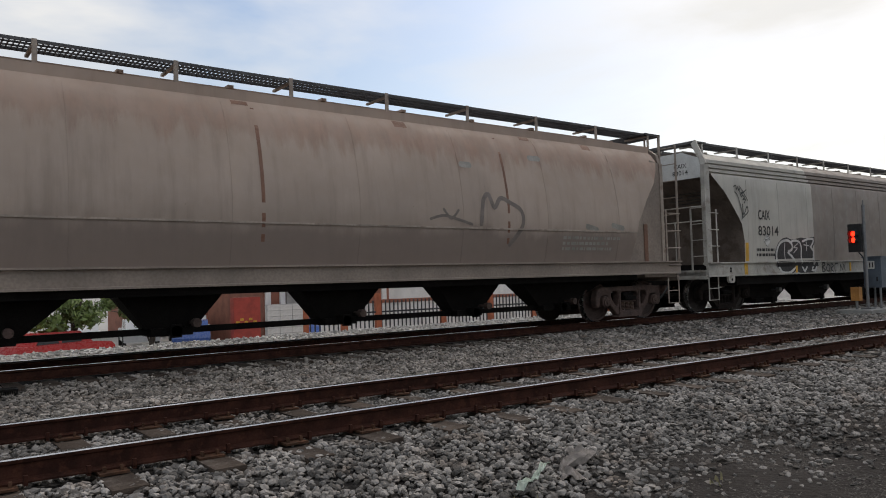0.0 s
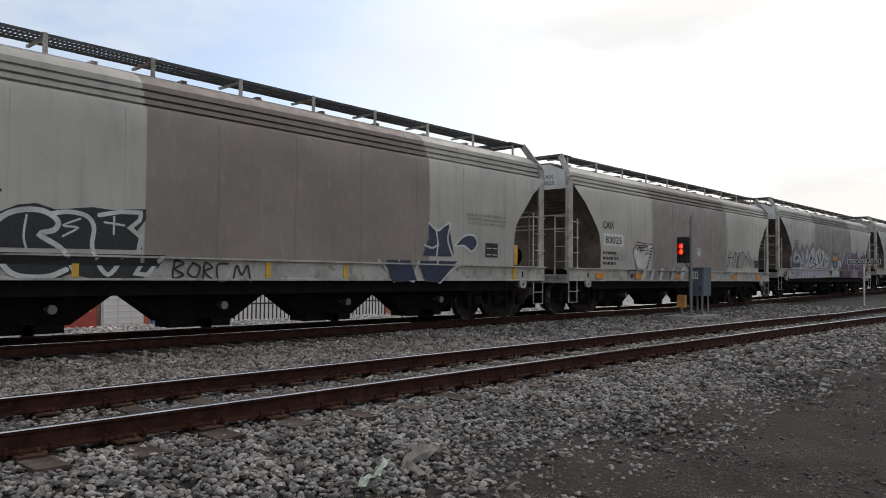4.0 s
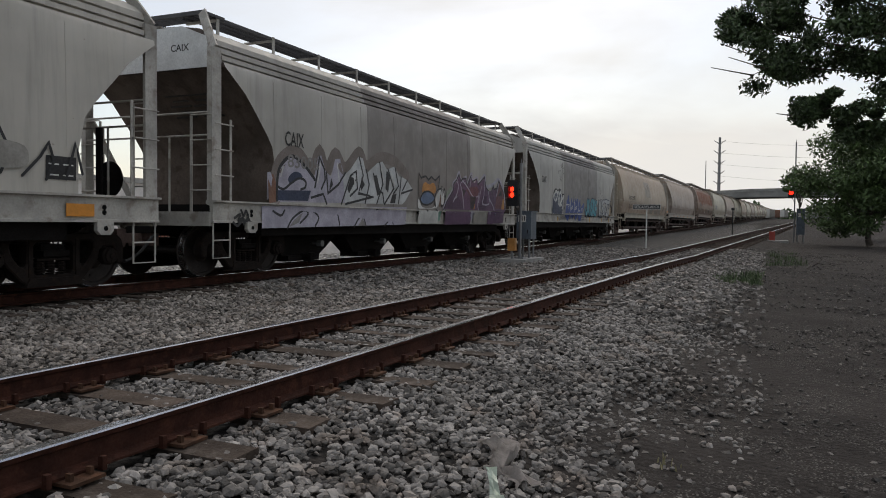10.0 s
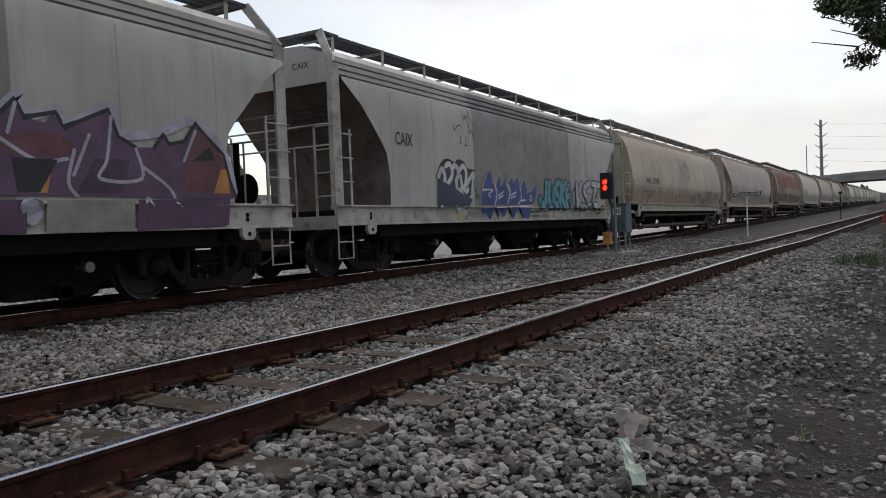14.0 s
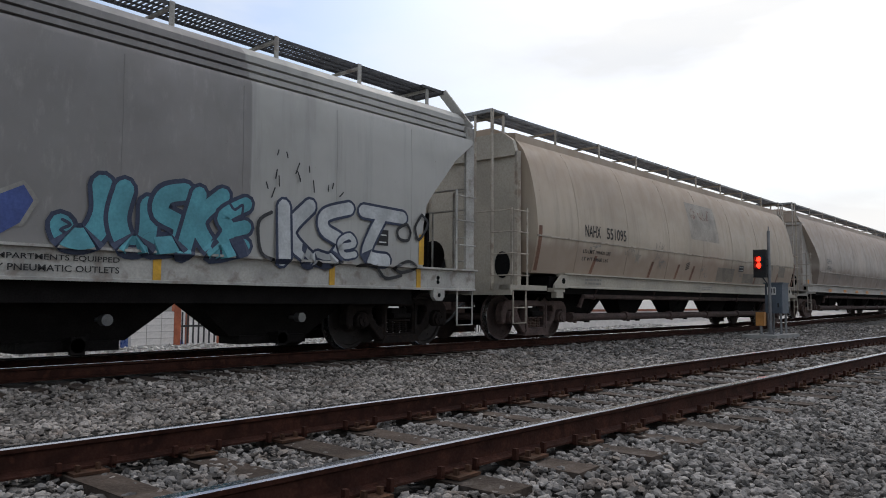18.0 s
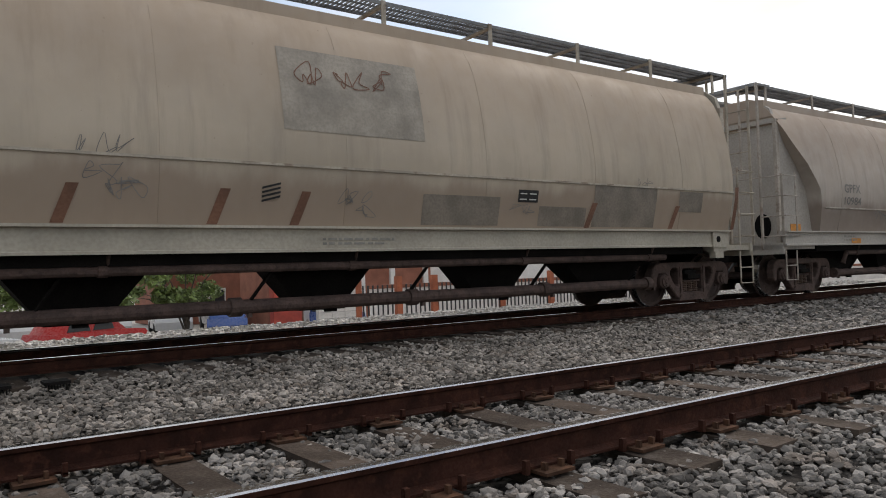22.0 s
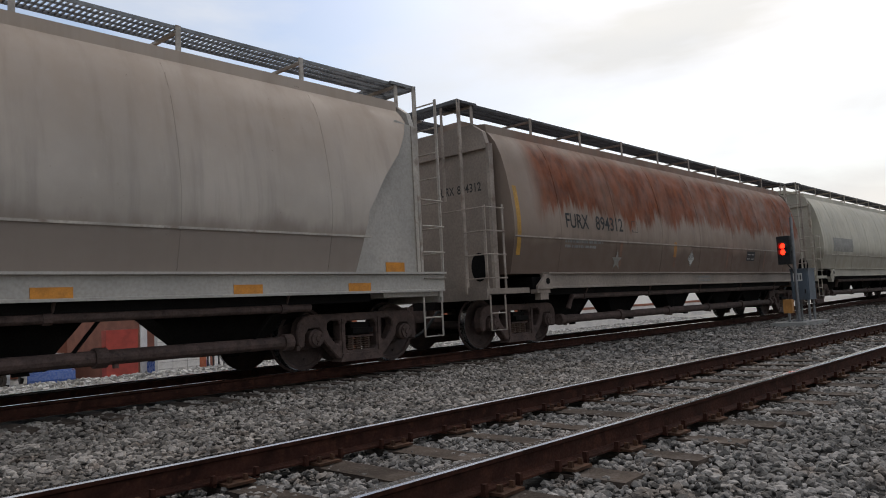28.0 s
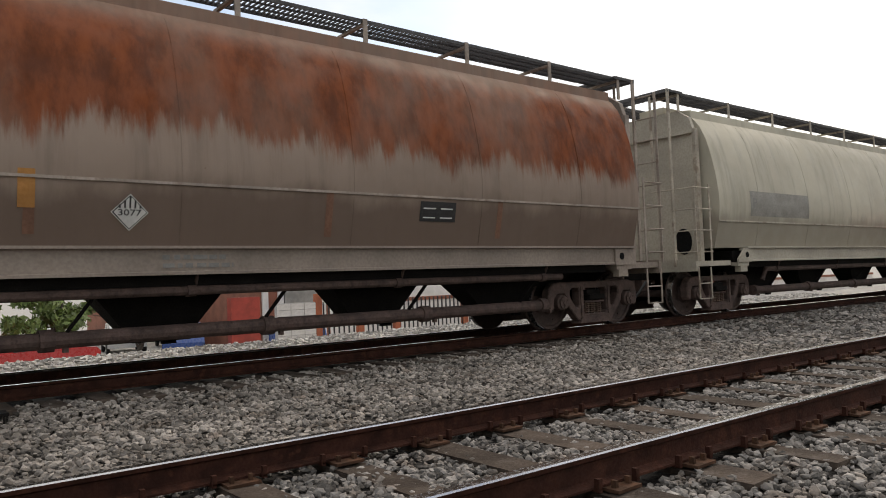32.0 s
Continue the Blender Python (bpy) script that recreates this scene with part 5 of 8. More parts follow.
def scribble(car, x0, x1, z0, z1, mat, side, seed, count=9, wide=0.022):
    rng = random.Random(seed)
    for i in range(count):
        cx = x0 + (x1 - x0) * (i + 0.5) / count
        pts = [(cx + rng.uniform(-0.7, 0.7) * (x1 - x0) / count, z0 + (z1 - z0) * rng.random()) for _ in range(5)]
        painted("tag_line", stroke(round_line(pts, 4), wide, True), car, mat, 0, 0, side, 0.012 + 0.0006 * i)


R, C = RIB_SIDE, ROUND_SIDE
INK, WHITE, ORANGE = M["ink"], M["white"], M["orange"]

MARK_SHIFT.update({car_4.name: 0.08, car_5.name: -0.05, car_6.name: 0.18, car_7.name: -0.32})
FACE = {car.name: ROUND_SIDE for car in (car_0, car_5, car_6, car_7, car_8)}

# brown-grey leading car
bars(car_0, 5.0, 7.0, 1.6, 1.95, 3, C, PAINT["smoke"], 3)
for i, x in enumerate((-7.2, -5.9, -2.1, 1.0, 4.2, 6.1)):
    blot(car_0, x, x + 0.28, 3.98 - 0.05 * (i % 2), 4.06, PAINT["rust"], C, "rust_patch")
for i, x in enumerate((-6.6, -1.8, 3.4)):
    blot(car_0, x, x + 0.06, 1.75, 3.95, PAINT["rust"], C, "rust_streak")
sill_mark(car_0, 8.10, 8.24, PAINT["rust"], 1.36, 2.28, "stripe", 1.275)

# first ribbed car
write(car_1, "CAIX", -5.86, -5.27, 2.49, 2.76, R)
write(car_1, "83014", -5.89, -4.85, 2.05, 2.32, R)
bars(car_1, -6.0, -5.0, 1.44, 1.72, 2, R, None, 4)
diamond(car_1, -5.46, 1.92, 0.2, R, "3077")
data_panel(car_1, 5.58, 6.06, 1.52, 1.86, R)
bars(car_1, 4.9, 6.6, 2.25, 2.55, 3, R, PAINT["smoke"], 9)
for x in (-6.54, 6.74):
    blot(car_1, x, x + 0.15, 1.35, 1.85, PAINT["yellow"], R, "stripe")
    sill_mark(car_1, x, x + 0.15, PAINT["yellow"], 0.97, 1.29, "stripe")
for x in (-3.9, -0.6, 1.2):
    sill_mark(car_1, x, x + 0.10, PAINT["yellow"], 1.0, 1.27, y=1.546)

# second ribbed car
write(car_2, "CAIX", -6.27, -5.63, 2.51, 2.73, R)
blot(car_2, -6.24, -5.05, 2.0, 2.37, WHITE, R, "number_panel")
write(car_2, "83025", -6.14, -5.17, 2.08, 2.29, R, proud=0.014)
bars(car_2, -6.27, -5.34, 1.40, 1.86, 3, R, None, 11)
scribble(car_2, -5.7, -4.9, 1.5, 1.9, PAINT["grey"], R, 61, 4, 0.012)
painted("placard", outline_fan(((0.32, 2.0), (0.5, 1.80), (0.68, 2.0))), car_2, WHITE, 0, 0, R, 0.010)
for k in range(4):
    painted("placard_stripe", patch(0.36 + 0.08 * k, 0.39 + 0.08 * k, 2.01, 2.16, 1, 1), car_2, WHITE, 0, 0, R, 0.010)
for x in (-6.61, -4.22, -1.42, 1.39, 3.78, 6.37):
    sill_mark(car_2, x, x + 0.44, ORANGE, 1.03, 1.2, y=1.562)
data_panel(car_2, 6.05, 6.5, 1.5, 1.8, R)

# third ribbed car, sprayed all along
write(car_3, "CAIX", -6.03, -5.42, 2.42, 2.70, R)
write(car_3, "83005", -5.95, -4.9, 2.02, 2.27, R, PAINT["grey"])
data_panel(car_3, 5.95, 6.35, 1.55, 1.85, R)

# fourth ribbed car
write(car_4, "CAIX", -6.33, -5.70, 2.54, 2.80, R)
data_panel(car_4, 5.3, 5.75, 1.62, 1.86, R)
write(car_4, "FOUR COMPARTMENTS EQUIPPED", -0.2, 1.55, 1.16, 1.23, lambda z: 1.535)
write(car_4, "4 GRAVITY PNEUMATIC OUTLETS", -0.2, 1.55, 1.05, 1.12, lambda z: 1.535)
write(car_4, "CENTER FLOW", -3.45, -2.45, 1.06, 1.2, lambda z: 1.535, PAINT["grey"])
for x in (-3.78, 1.95, 4.62, 6.46):
    sill_mark(car_4, x, x + 0.10, PAINT["yellow"], 0.97, 1.29, "stripe")
blot(car_4, 6.46, 6.58, 1.36, 1.85, PAINT["yellow"], R, "stripe")

# tan rounded car
write(car_5, "NAHX", -6.47, -5.80, 2.20, 2.46, C)
write(car_5, "551095", -5.52, -4.60, 2.20, 2.46, C)
write(car_5, "LD LMT 196400 LBS", -6.5, -5.3, 1.84, 1.92, C)
write(car_5, "LT WT 64600 LBS", -6.5, -5.35, 1.68, 1.76, C)
blot(car_5, -0.78, 1.25, 2.53, 3.58, PAINT["cover"], C, "painted_patch", label="painted-over grey-green patch")
scribble(car_5, -0.6, 0.9, 3.1, 3.45, PAINT["rust"], C, 23, 7, 0.015)
for x in (-6.05, -3.2, -1.63, -0.63, 4.45, 6.6):
    painted("stripe", (lambda s: ([(a, b2) for a, b2 in s[0]], s[1]))(patch(x - 0.55, x - 0.43, 1.40, 1.80, 1, 3)), car_5, PAINT["rust"], 0, 0, C, 0.008, slant=0.35)
for x0, x1, z1, key in ((1.22, 2.58, 1.83, "scuff"), (3.37, 4.4, 1.72, "scuff"), (4.56, 6.13, 2.09, "scuff"), (6.76, 7.45, 2.06, "scuff")):
    blot(car_5, x0, x1, 1.70 if x0 > 6.5 else 1.42, z1, PAINT[key], C, "painted_patch")
painted("star", outline_fan([(-3.95 + (0.20 if k % 2 == 0 else 0.08) * math.sin(k * math.pi / 5), 1.87 + (0.20 if k % 2 == 0 else 0.08) * math.cos(k * math.pi / 5)) for k in range(10)]), car_5, PAINT["cover"], 0, 0, C, 0.009)
for i, (x, z) in enumerate(((-4.6, 1.95), (-3.0, 2.2), (-2.95, 1.92), (-2.85, 1.76), (-0.1, 1.76), (0.0, 1.62), (2.8, 1.62), (5.5, 2.15), (-6.3, 2.0))):
    scribble(car_5, x, x + 0.5, z - 0.12, z + 0.12, PAINT["grey"], C, 30 + i, 3, 0.008)
for k in range(4):
    painted("striped_mark", outline_fan([(-1.06, 1.66 + 0.05 * k), (-0.83, 1.72 + 0.05 * k), (-0.83, 1.745 + 0.05 * k), (-1.06, 1.685 + 0.05 * k)]), car_5, INK, 0, 0, C, 0.010)
bars(car_5, -0.3, 0.75, 1.14, 1.25, 2, lambda z: 1.535, PAINT["smoke"], 31)
data_panel(car_5, 2.92, 3.32, 1.77, 1.95, C)
bars(car_5, -6.4, -5.5, 1.14, 1.30, 2, lambda z: 1.535, PAINT["smoke"], 24)
blot(car_5, -8.26, -8.14, 1.40, 2.3, PAINT["rust"], C, "stripe")
blot(car_5, 8.47, 8.58, 1.40, 2.2, PAINT["rust"], C, "stripe")

# pale grey car with sloped ends
write(car_6, "GPFX", -6.88, -6.14, 2.25, 2.45, C, PAINT["grey"])
write(car_6, "10984", -6.88, -6.10, 1.98, 2.16, C, PAINT["grey"])
for x in (-8.62, 7.9):
    sill_mark(car_6, x, x + 0.40, ORANGE, 1.36, 1.55, "reflector", 1.27)
for x in (-6.53, -4.2, -2.2, -0.29, 2.71, 5.04, 6.9):
    sill_mark(car_6, x, x + 0.42, ORANGE, 1.10, 1.22)
scribble(car_6, -5.3, -4.7, 1.6, 1.9, PAINT["grey"], C, 25, 2, 0.02)
scribble(car_6, -3.6, -2.4, 1.55, 1.85, PAINT["dusk"], C, 26, 3, 0.02)
sill_mark(car_6, -7.45, -7.25, PAINT["smoke"], 1.45, 1.66, "painted_patch", 1.27)
bars(car_6, -6.9, -6.2, 1.14, 1.3, 2, lambda z: 1.535, PAINT["smoke"], 27)

# rusting car
write(car_7, "FURX", -6.06, -5.21, 2.27, 2.57, C)
write(car_7, "894312", -4.93, -3.79, 2.27, 2.57, C)
painted("mark_square", stroke(((-3.37, 2.29), (-3.12, 2.29), (-3.12, 2.53), (-3.37, 2.53)), 0.015, True), car_7, INK, 0, 0, C, 0.010)
bars(car_7, -6.1, -4.6, 1.85, 2.05, 2, C, PAINT["grey"], 28)
painted("star", outline_fan([(-4.0 + (0.22 if k % 2 == 0 else 0.09) * math.sin(k * math.pi / 5), 1.64 + (0.22 if k % 2 == 0 else 0.09) * math.cos(k * math.pi / 5)) for k in range(10)]), car_7, PAINT["smoke"], 0, 0, C, 0.009, label="faded painted star")
diamond(car_7, -0.22, 1.73, 0.19, C, "3077")
data_panel(car_7, 3.56, 4.19, 1.72, 1.99, C)
blot(car_7, -7.69, -7.57, 1.7, 3.0, PAINT["mustard"], C, "stripe")
for x in (-3.9, -1.2, 2.1, 5.0):
    blot(car_7, x, x + 0.10, 1.5, 2.05, PAINT["rust"], C, "stripe")
blot(car_7, -1.25, -1.10, 1.75, 2.12, PAINT["ochre"], C, "stripe", 0.008)
bars(car_7, 0.1, 1.0, 1.12, 1.30, 2, lambda z: 1.535, PAINT["grey"], 29)

# beige car
blot(car_8, -7.1, -4.5, 2.02, 2.55, PAINT["smoke"], C, "painted_patch", label="painted-over grey rectangle")
write(car_8, "P", -7.0, -6.85, 2.2, 2.4, C, PAINT["grey"], proud=0.012)


# faded scrawl on the brown-grey car
brush(car_0, "dusk", 0.09, ((2.7, 2.13), (2.77, 2.58), (2.92, 2.72), (3.05, 2.47), (3.23, 2.66), (3.48, 2.58), (3.77, 2.42), (3.79, 2.11), (3.48, 1.74)))
brush(car_0, "dusk", 0.05, ((1.48, 2.2), (1.79, 2.27), (2.15, 2.2), (2.47, 2.12)))
brush(car_0, "dusk", 0.05, ((1.79, 2.39), (1.96, 2.22), (2.14, 2.38)))
brush(car_0, "smoke", 0.12, ((2.34, 3.29), (2.55, 3.29)))
brush(car_0, "smoke", 0.12, ((4.24, 3.57), (4.51, 3.57)))
brush(car_0, "smoke", 0.12, ((5.73, 2.15), (6.05, 2.08)))
brush(car_0, "smoke", 0.12, ((6.58, 2.19), (6.93, 2.13)))

# black and white throw-up on the first ribbed car
spray(car_1, "ink", ((-5.09, 1.39), (-5.03, 1.66), (-4.88, 1.86), (-4.65, 1.98), (-4.41, 2.02), (-4.16, 1.95), (-3.93, 1.98), (-3.64, 2.02), (-3.37, 2), (-2.84, 2.05), (-2.84, 1.88), (-2.97, 1.71), (-2.88, 1.42)))
spray(car_1, "ink", ((-5.03, 1.33), (-4.88, 1.17), (-4.71, 1.02), (-4.52, 0.97), (-4.1, 0.97), (-3.91, 1.05), (-3.58, 0.97), (-3.17, 0.97), (-2.86, 0.97), (-2.59, 1.17), (-2.5, 1.35)))
brush(car_1, "pale", 0.075, ((-4.97, 1.35), (-4.98, 1.56), (-4.88, 1.76), (-4.71, 1.88), (-4.47, 1.93), (-4.27, 1.9), (-4.12, 1.78), (-4.17, 1.66), (-4.35, 1.59), (-4.1, 1.43), (-3.97, 1.29), (-3.88, 1.12)))
brush(car_1, "pale", 0.065, ((-4.2, 1.89), (-3.97, 1.93), (-3.72, 1.88), (-3.62, 1.72), (-3.64, 1.48), (-3.58, 1.29), (-3.38, 1.04), (-3.17, 1.28)))
brush(car_1, "pale", 0.065, ((-3.55, 1.91), (-3.24, 1.98), (-2.91, 1.99), (-2.94, 1.87), (-3.08, 1.75), (-2.91, 1.61), (-2.94, 1.43), (-2.86, 1.21), (-2.96, 1.06), (-2.77, 1.04), (-2.56, 1.31)), 1)
brush(car_1, "pale", 0.075, ((-4.96, 1.34), (-4.82, 1.19), (-4.68, 1.05), (-4.49, 1), (-4.2, 1.01), (-3.97, 1.11)))
brush(car_1, "pale", 0.03, ((-4.53, 1.85), (-4.56, 1.57), (-4.52, 1.39)))
brush(car_1, "pale", 0.03, ((-3.82, 1.84), (-4.05, 1.73), (-3.85, 1.71), (-4.05, 1.58)))
brush(car_1, "pale", 0.03, ((-3.47, 1.81), (-3.17, 1.78)))
brush(car_1, "pale", 0.03, ((-3.33, 1.9), (-3.33, 1.64)))
brush(car_1, "ink", 0.035, ((-2.32, 1.28), (-2.35, 1), (-2.17, 1.05), (-2.32, 1.14), (-2.17, 1.23), (-2.32, 1.28)))
brush(car_1, "ink", 0.035, ((-2.01, 1.24), (-2.1, 1.08), (-1.95, 1.01), (-1.88, 1.17), (-2.01, 1.24)))
brush(car_1, "ink", 0.035, ((-1.82, 0.98), (-1.79, 1.24), (-1.66, 1.17), (-1.8, 1.1), (-1.63, 0.96)))
brush(car_1, "ink", 0.035, ((-1.36, 1.24), (-1.56, 1.21), (-1.53, 0.95), (-1.33, 0.98)))
brush(car_1, "ink", 0.035, ((-1.26, 0.95), (-1.19, 1.21), (-1.09, 1.05), (-0.98, 1.21), (-0.91, 0.92)))
brush(car_1, "ink", 0.028, ((-6.98, 3.34), (-6.87, 3.38), (-6.85, 3.27), (-6.78, 3.35), (-6.75, 3.25), (-6.71, 3.32), (-6.69, 3.17)))
brush(car_1, "ink", 0.028, ((-6.94, 3.2), (-6.83, 3.13), (-6.73, 2.92), (-6.68, 2.75)))
brush(car_1, "ink", 0.028, ((-6.67, 3.18), (-6.58, 3.21), (-6.62, 3.09), (-6.69, 3.12)))
brush(car_1, "ink", 0.028, ((-6.58, 3.13), (-6.49, 3.08), (-6.58, 3.01), (-6.45, 3.03), (-6.53, 2.91)))
brush(car_1, "ink", 0.028, ((-6.61, 2.89), (-6.57, 2.6), (-6.41, 2.83), (-6.35, 2.7), (-6.5, 2.59), (-6.61, 2.53)))
brush(car_1, "ink", 0.028, ((-6.69, 3.13), (-6.38, 3.29)))
brush(car_1, "ink", 0.028, ((-6.71, 3.38), (-6.52, 3.2), (-6.35, 3)))
brush(car_1, "ink", 0.028, ((-6.67, 2.75), (-6.63, 2.58), (-6.67, 2.47)))
spray(car_1, "navy", ((3.57, 2.22), (3.8, 2.07), (4.07, 2.17), (4.23, 2.23), (4.31, 1.92), (4.44, 1.51), (3.4, 1.5), (3.59, 1.9)))
brush(car_1, "pale", 0.05, ((3.57, 2.22), (3.85, 2.07), (4.07, 2.18), (4.29, 2.25), (4.2, 1.88), (4.41, 1.49)))
brush(car_1, "pale", 0.045, ((3.43, 1.73), (3.69, 1.68), (3.9, 1.76)))
brush(car_1, "pale", 0.045, ((3.8, 2.1), (3.87, 1.79), (3.84, 1.49)))
spray(car_1, "navy", ((4.44, 1.75), (4.76, 1.98), (5.1, 2), (5.24, 1.85), (5.06, 1.66), (4.78, 1.76)), True)
brush(car_1, "pale", 0.045, ((4.44, 1.75), (4.76, 1.98), (5.1, 2.02), (5.27, 1.83), (5.06, 1.64), (4.78, 1.76), (4.5, 1.74)))
spray(car_1, "navy", ((2.3, 1.39), (3.02, 1.39), (3.26, 0.96), (2.53, 0.92)))
spray(car_1, "navy", ((3.32, 1.39), (4.55, 1.4), (3.99, 0.91), (3.52, 0.94)))
brush(car_1, "pale", 0.055, ((2.09, 1.37), (2.39, 1.16), (2.55, 1.19), (2.57, 0.94)), 1)
brush(car_1, "pale", 0.05, ((2.68, 1.37), (2.82, 1.02), (3.16, 0.94), (3.27, 1.36)), 1)
brush(car_1, "pale", 0.055, ((3.89, 1.38), (3.78, 1.09), (3.99, 0.92), (4.57, 1.31)), 1)

# paste-up of pale boards and black strokes on the second ribbed car
spray(car_2, "pale", ((-4.24, 2.2), (-3.06, 2.16), (-3.28, 1.78), (-3.5, 1.34), (-4.16, 1.33), (-4.41, 1.77), (-4.29, 1.96)))
spray(car_2, "smoke", ((-4.22, 2.12), (-3.42, 2.12), (-3.55, 1.73), (-4.06, 1.71), (-4.26, 1.9)))
spray(car_2, "grey", ((-4.31, 1.71), (-3.98, 1.71), (-3.91, 1.34), (-4.14, 1.34)))
brush(car_2, "ink", 0.03, ((-4.43, 1.96), (-4.28, 2.02), (-4.21, 2.18), (-3.08, 2.14), (-3.3, 1.77), (-3.54, 1.34)), 1)
brush(car_2, "ink", 0.03, ((-4.43, 1.96), (-4.4, 1.77), (-4.17, 1.33)), 1)
brush(car_2, "ink", 0.028, ((-4.24, 2.09), (-3.44, 2.1), (-3.56, 1.72), (-4.05, 1.71)), 1)
brush(car_2, "ink", 0.045, ((-4.22, 1.79), (-4.12, 2), (-3.95, 2), (-3.89, 1.9), (-4.04, 1.83), (-3.89, 1.77), (-3.57, 1.82)))
brush(car_2, "ink", 0.03, ((-4.07, 2.05), (-3.8, 2.02), (-3.53, 2.06)))
brush(car_2, "ink", 0.03, ((-3.99, 1.94), (-3.72, 1.93), (-3.5, 1.96)))
brush(car_2, "ink", 0.03, ((-3.93, 1.68), (-3.73, 1.36)), 1)
brush(car_2, "ink", 0.03, ((-3.81, 1.68), (-3.61, 1.36)), 1)
brush(car_2, "ink", 0.03, ((-3.69, 1.68), (-3.48, 1.35)), 1)
brush(car_2, "ink", 0.035, ((-4.28, 1.68), (-4.16, 1.39)), 1)
brush(car_2, "ink", 0.035, ((-4.21, 1.68), (-4.09, 1.39)), 1)
brush(car_2, "ink", 0.035, ((-4.15, 1.68), (-4.02, 1.39)), 1)
brush(car_2, "ink", 0.03, ((-3.37, 2.01), (-3.5, 1.83)), 1)
brush(car_2, "ink", 0.03, ((-3.3, 2.01), (-3.42, 1.83)), 1)
brush(car_2, "ink", 0.03, ((-3.28, 2.01), (-3.11, 2.03)), 1)
brush(car_2, "ink", 0.03, ((-3.32, 1.91), (-3.16, 1.93)), 1)
brush(car_2, "ink", 0.03, ((-3.35, 1.82), (-3.2, 1.83)), 1)
brush(car_2, "ink", 0.03, ((-3.39, 1.72), (-3.25, 1.73)), 1)
brush(car_2, "ink", 0.03, ((-3.42, 1.62), (-3.29, 1.64)), 1)
brush(car_2, "ink", 0.03, ((-3.46, 1.53), (-3.34, 1.54)), 1)
brush(car_2, "ink", 0.03, ((-3.49, 1.43), (-3.38, 1.45)), 1)
spray(car_2, "pale", ((-3.75, 1.33), (-3.52, 1.33), (-3.66, 0.98), (-3.85, 0.98)))
brush(car_2, "ink", 0.02, ((-3.67, 1.23), (-3.78, 1.05)), 1)
brush(car_2, "ink", 0.02, ((-3.6, 1.24), (-3.7, 1.06)), 1)
spray(car_2, "pale", ((-3.11, 1.35), (-2.86, 1.35), (-3.01, 0.98), (-3.22, 0.99)))
brush(car_2, "ink", 0.02, ((-3.02, 1.25), (-3.14, 1.06)), 1)
brush(car_2, "ink", 0.02, ((-2.94, 1.26), (-3.06, 1.07)), 1)
spray(car_2, "pale", ((-2.49, 1.38), (-2.22, 1.38), (-2.38, 0.99), (-2.61, 1)))
brush(car_2, "ink", 0.02, ((-2.4, 1.27), (-2.52, 1.07)), 1)
brush(car_2, "ink", 0.02, ((-2.31, 1.28), (-2.44, 1.08)), 1)
spray(car_2, "pale", ((-1.62, 1.41), (-1.32, 1.41), (-1.5, 1), (-1.75, 1.01)))
brush(car_2, "ink", 0.02, ((-1.52, 1.3), (-1.65, 1.08)), 1)
brush(car_2, "ink", 0.02, ((-1.42, 1.31), (-1.56, 1.1)), 1)
spray(car_2, "pale", ((-0.91, 1.43), (-0.58, 1.44), (-0.76, 1.01), (-1.04, 1.02)))
brush(car_2, "ink", 0.02, ((-0.79, 1.32), (-0.93, 1.1)), 1)
brush(car_2, "ink", 0.02, ((-0.69, 1.33), (-0.83, 1.11)), 1)
spray(car_2, "pale", ((-0.15, 1.46), (0.21, 1.46), (0, 1.02), (-0.3, 1.03)))
brush(car_2, "ink", 0.02, ((-0.03, 1.34), (-0.18, 1.11)), 1)
brush(car_2, "ink", 0.02, ((0.09, 1.36), (-0.07, 1.13)), 1)
spray(car_2, "smoke", ((-2.95, 1.38), (-2.68, 1.38), (-2.77, 1.02), (-3.02, 1.02)))
spray(car_2, "smoke", ((-2.26, 1.41), (-1.96, 1.41), (-2.06, 1.03), (-2.34, 1.03)))
spray(car_2, "smoke", ((-1.44, 1.44), (-1.1, 1.44), (-1.21, 1.05), (-1.52, 1.04)))
spray(car_2, "smoke", ((-0.7, 1.47), (-0.34, 1.47), (-0.45, 1.06), (-0.79, 1.06)))
brush(car_2, "ink", 0.03, ((-4.66, 1.27), (-4.26, 1.3)), 1)
brush(car_2, "ink", 0.03, ((-4.66, 1.27), (-4.73, 0.97)), 1)
spray(car_2, "ink", ((-4.53, 1.18), (-4.3, 1.18), (-4.36, 1.06), (-4.54, 1.06)))
brush(car_2, "ink", 0.04, ((3.27, 2.14), (3.16, 1.49)), 1)
brush(car_2, "ink", 0.04, ((3.44, 2.14), (3.31, 1.49)), 1)
brush(car_2, "ink", 0.04, ((3.19, 1.88), (3.77, 1.88)), 1)
brush(car_2, "ink", 0.04, ((3.64, 1.51), (3.74, 1.92), (3.91, 2.1), (4.03, 2.07), (3.86, 1.5)), 1)
brush(car_2, "ink", 0.04, ((4.06, 1.48), (4.13, 1.8), (4.4, 2.08), (4.82, 2.13), (4.99, 1.98), (4.69, 1.46)), 1)
brush(car_2, "ink", 0.04, ((4.37, 1.8), (4.67, 1.81), (4.61, 1.61)), 1)
brush(car_2, "ink", 0.04, ((4.99, 1.51), (5.16, 1.98), (5.36, 2.19), (5.56, 1.81), (5.44, 1.54)), 1)
brush(car_2, "ink", 0.04, ((4.8, 1.86), (5.12, 1.96)), 1)
brush(car_2, "ink", 0.04, ((5.72, 1.52), (5.97, 1.78), (6.08, 1.96), (6.16, 1.73), (6.05, 1.49)), 1)
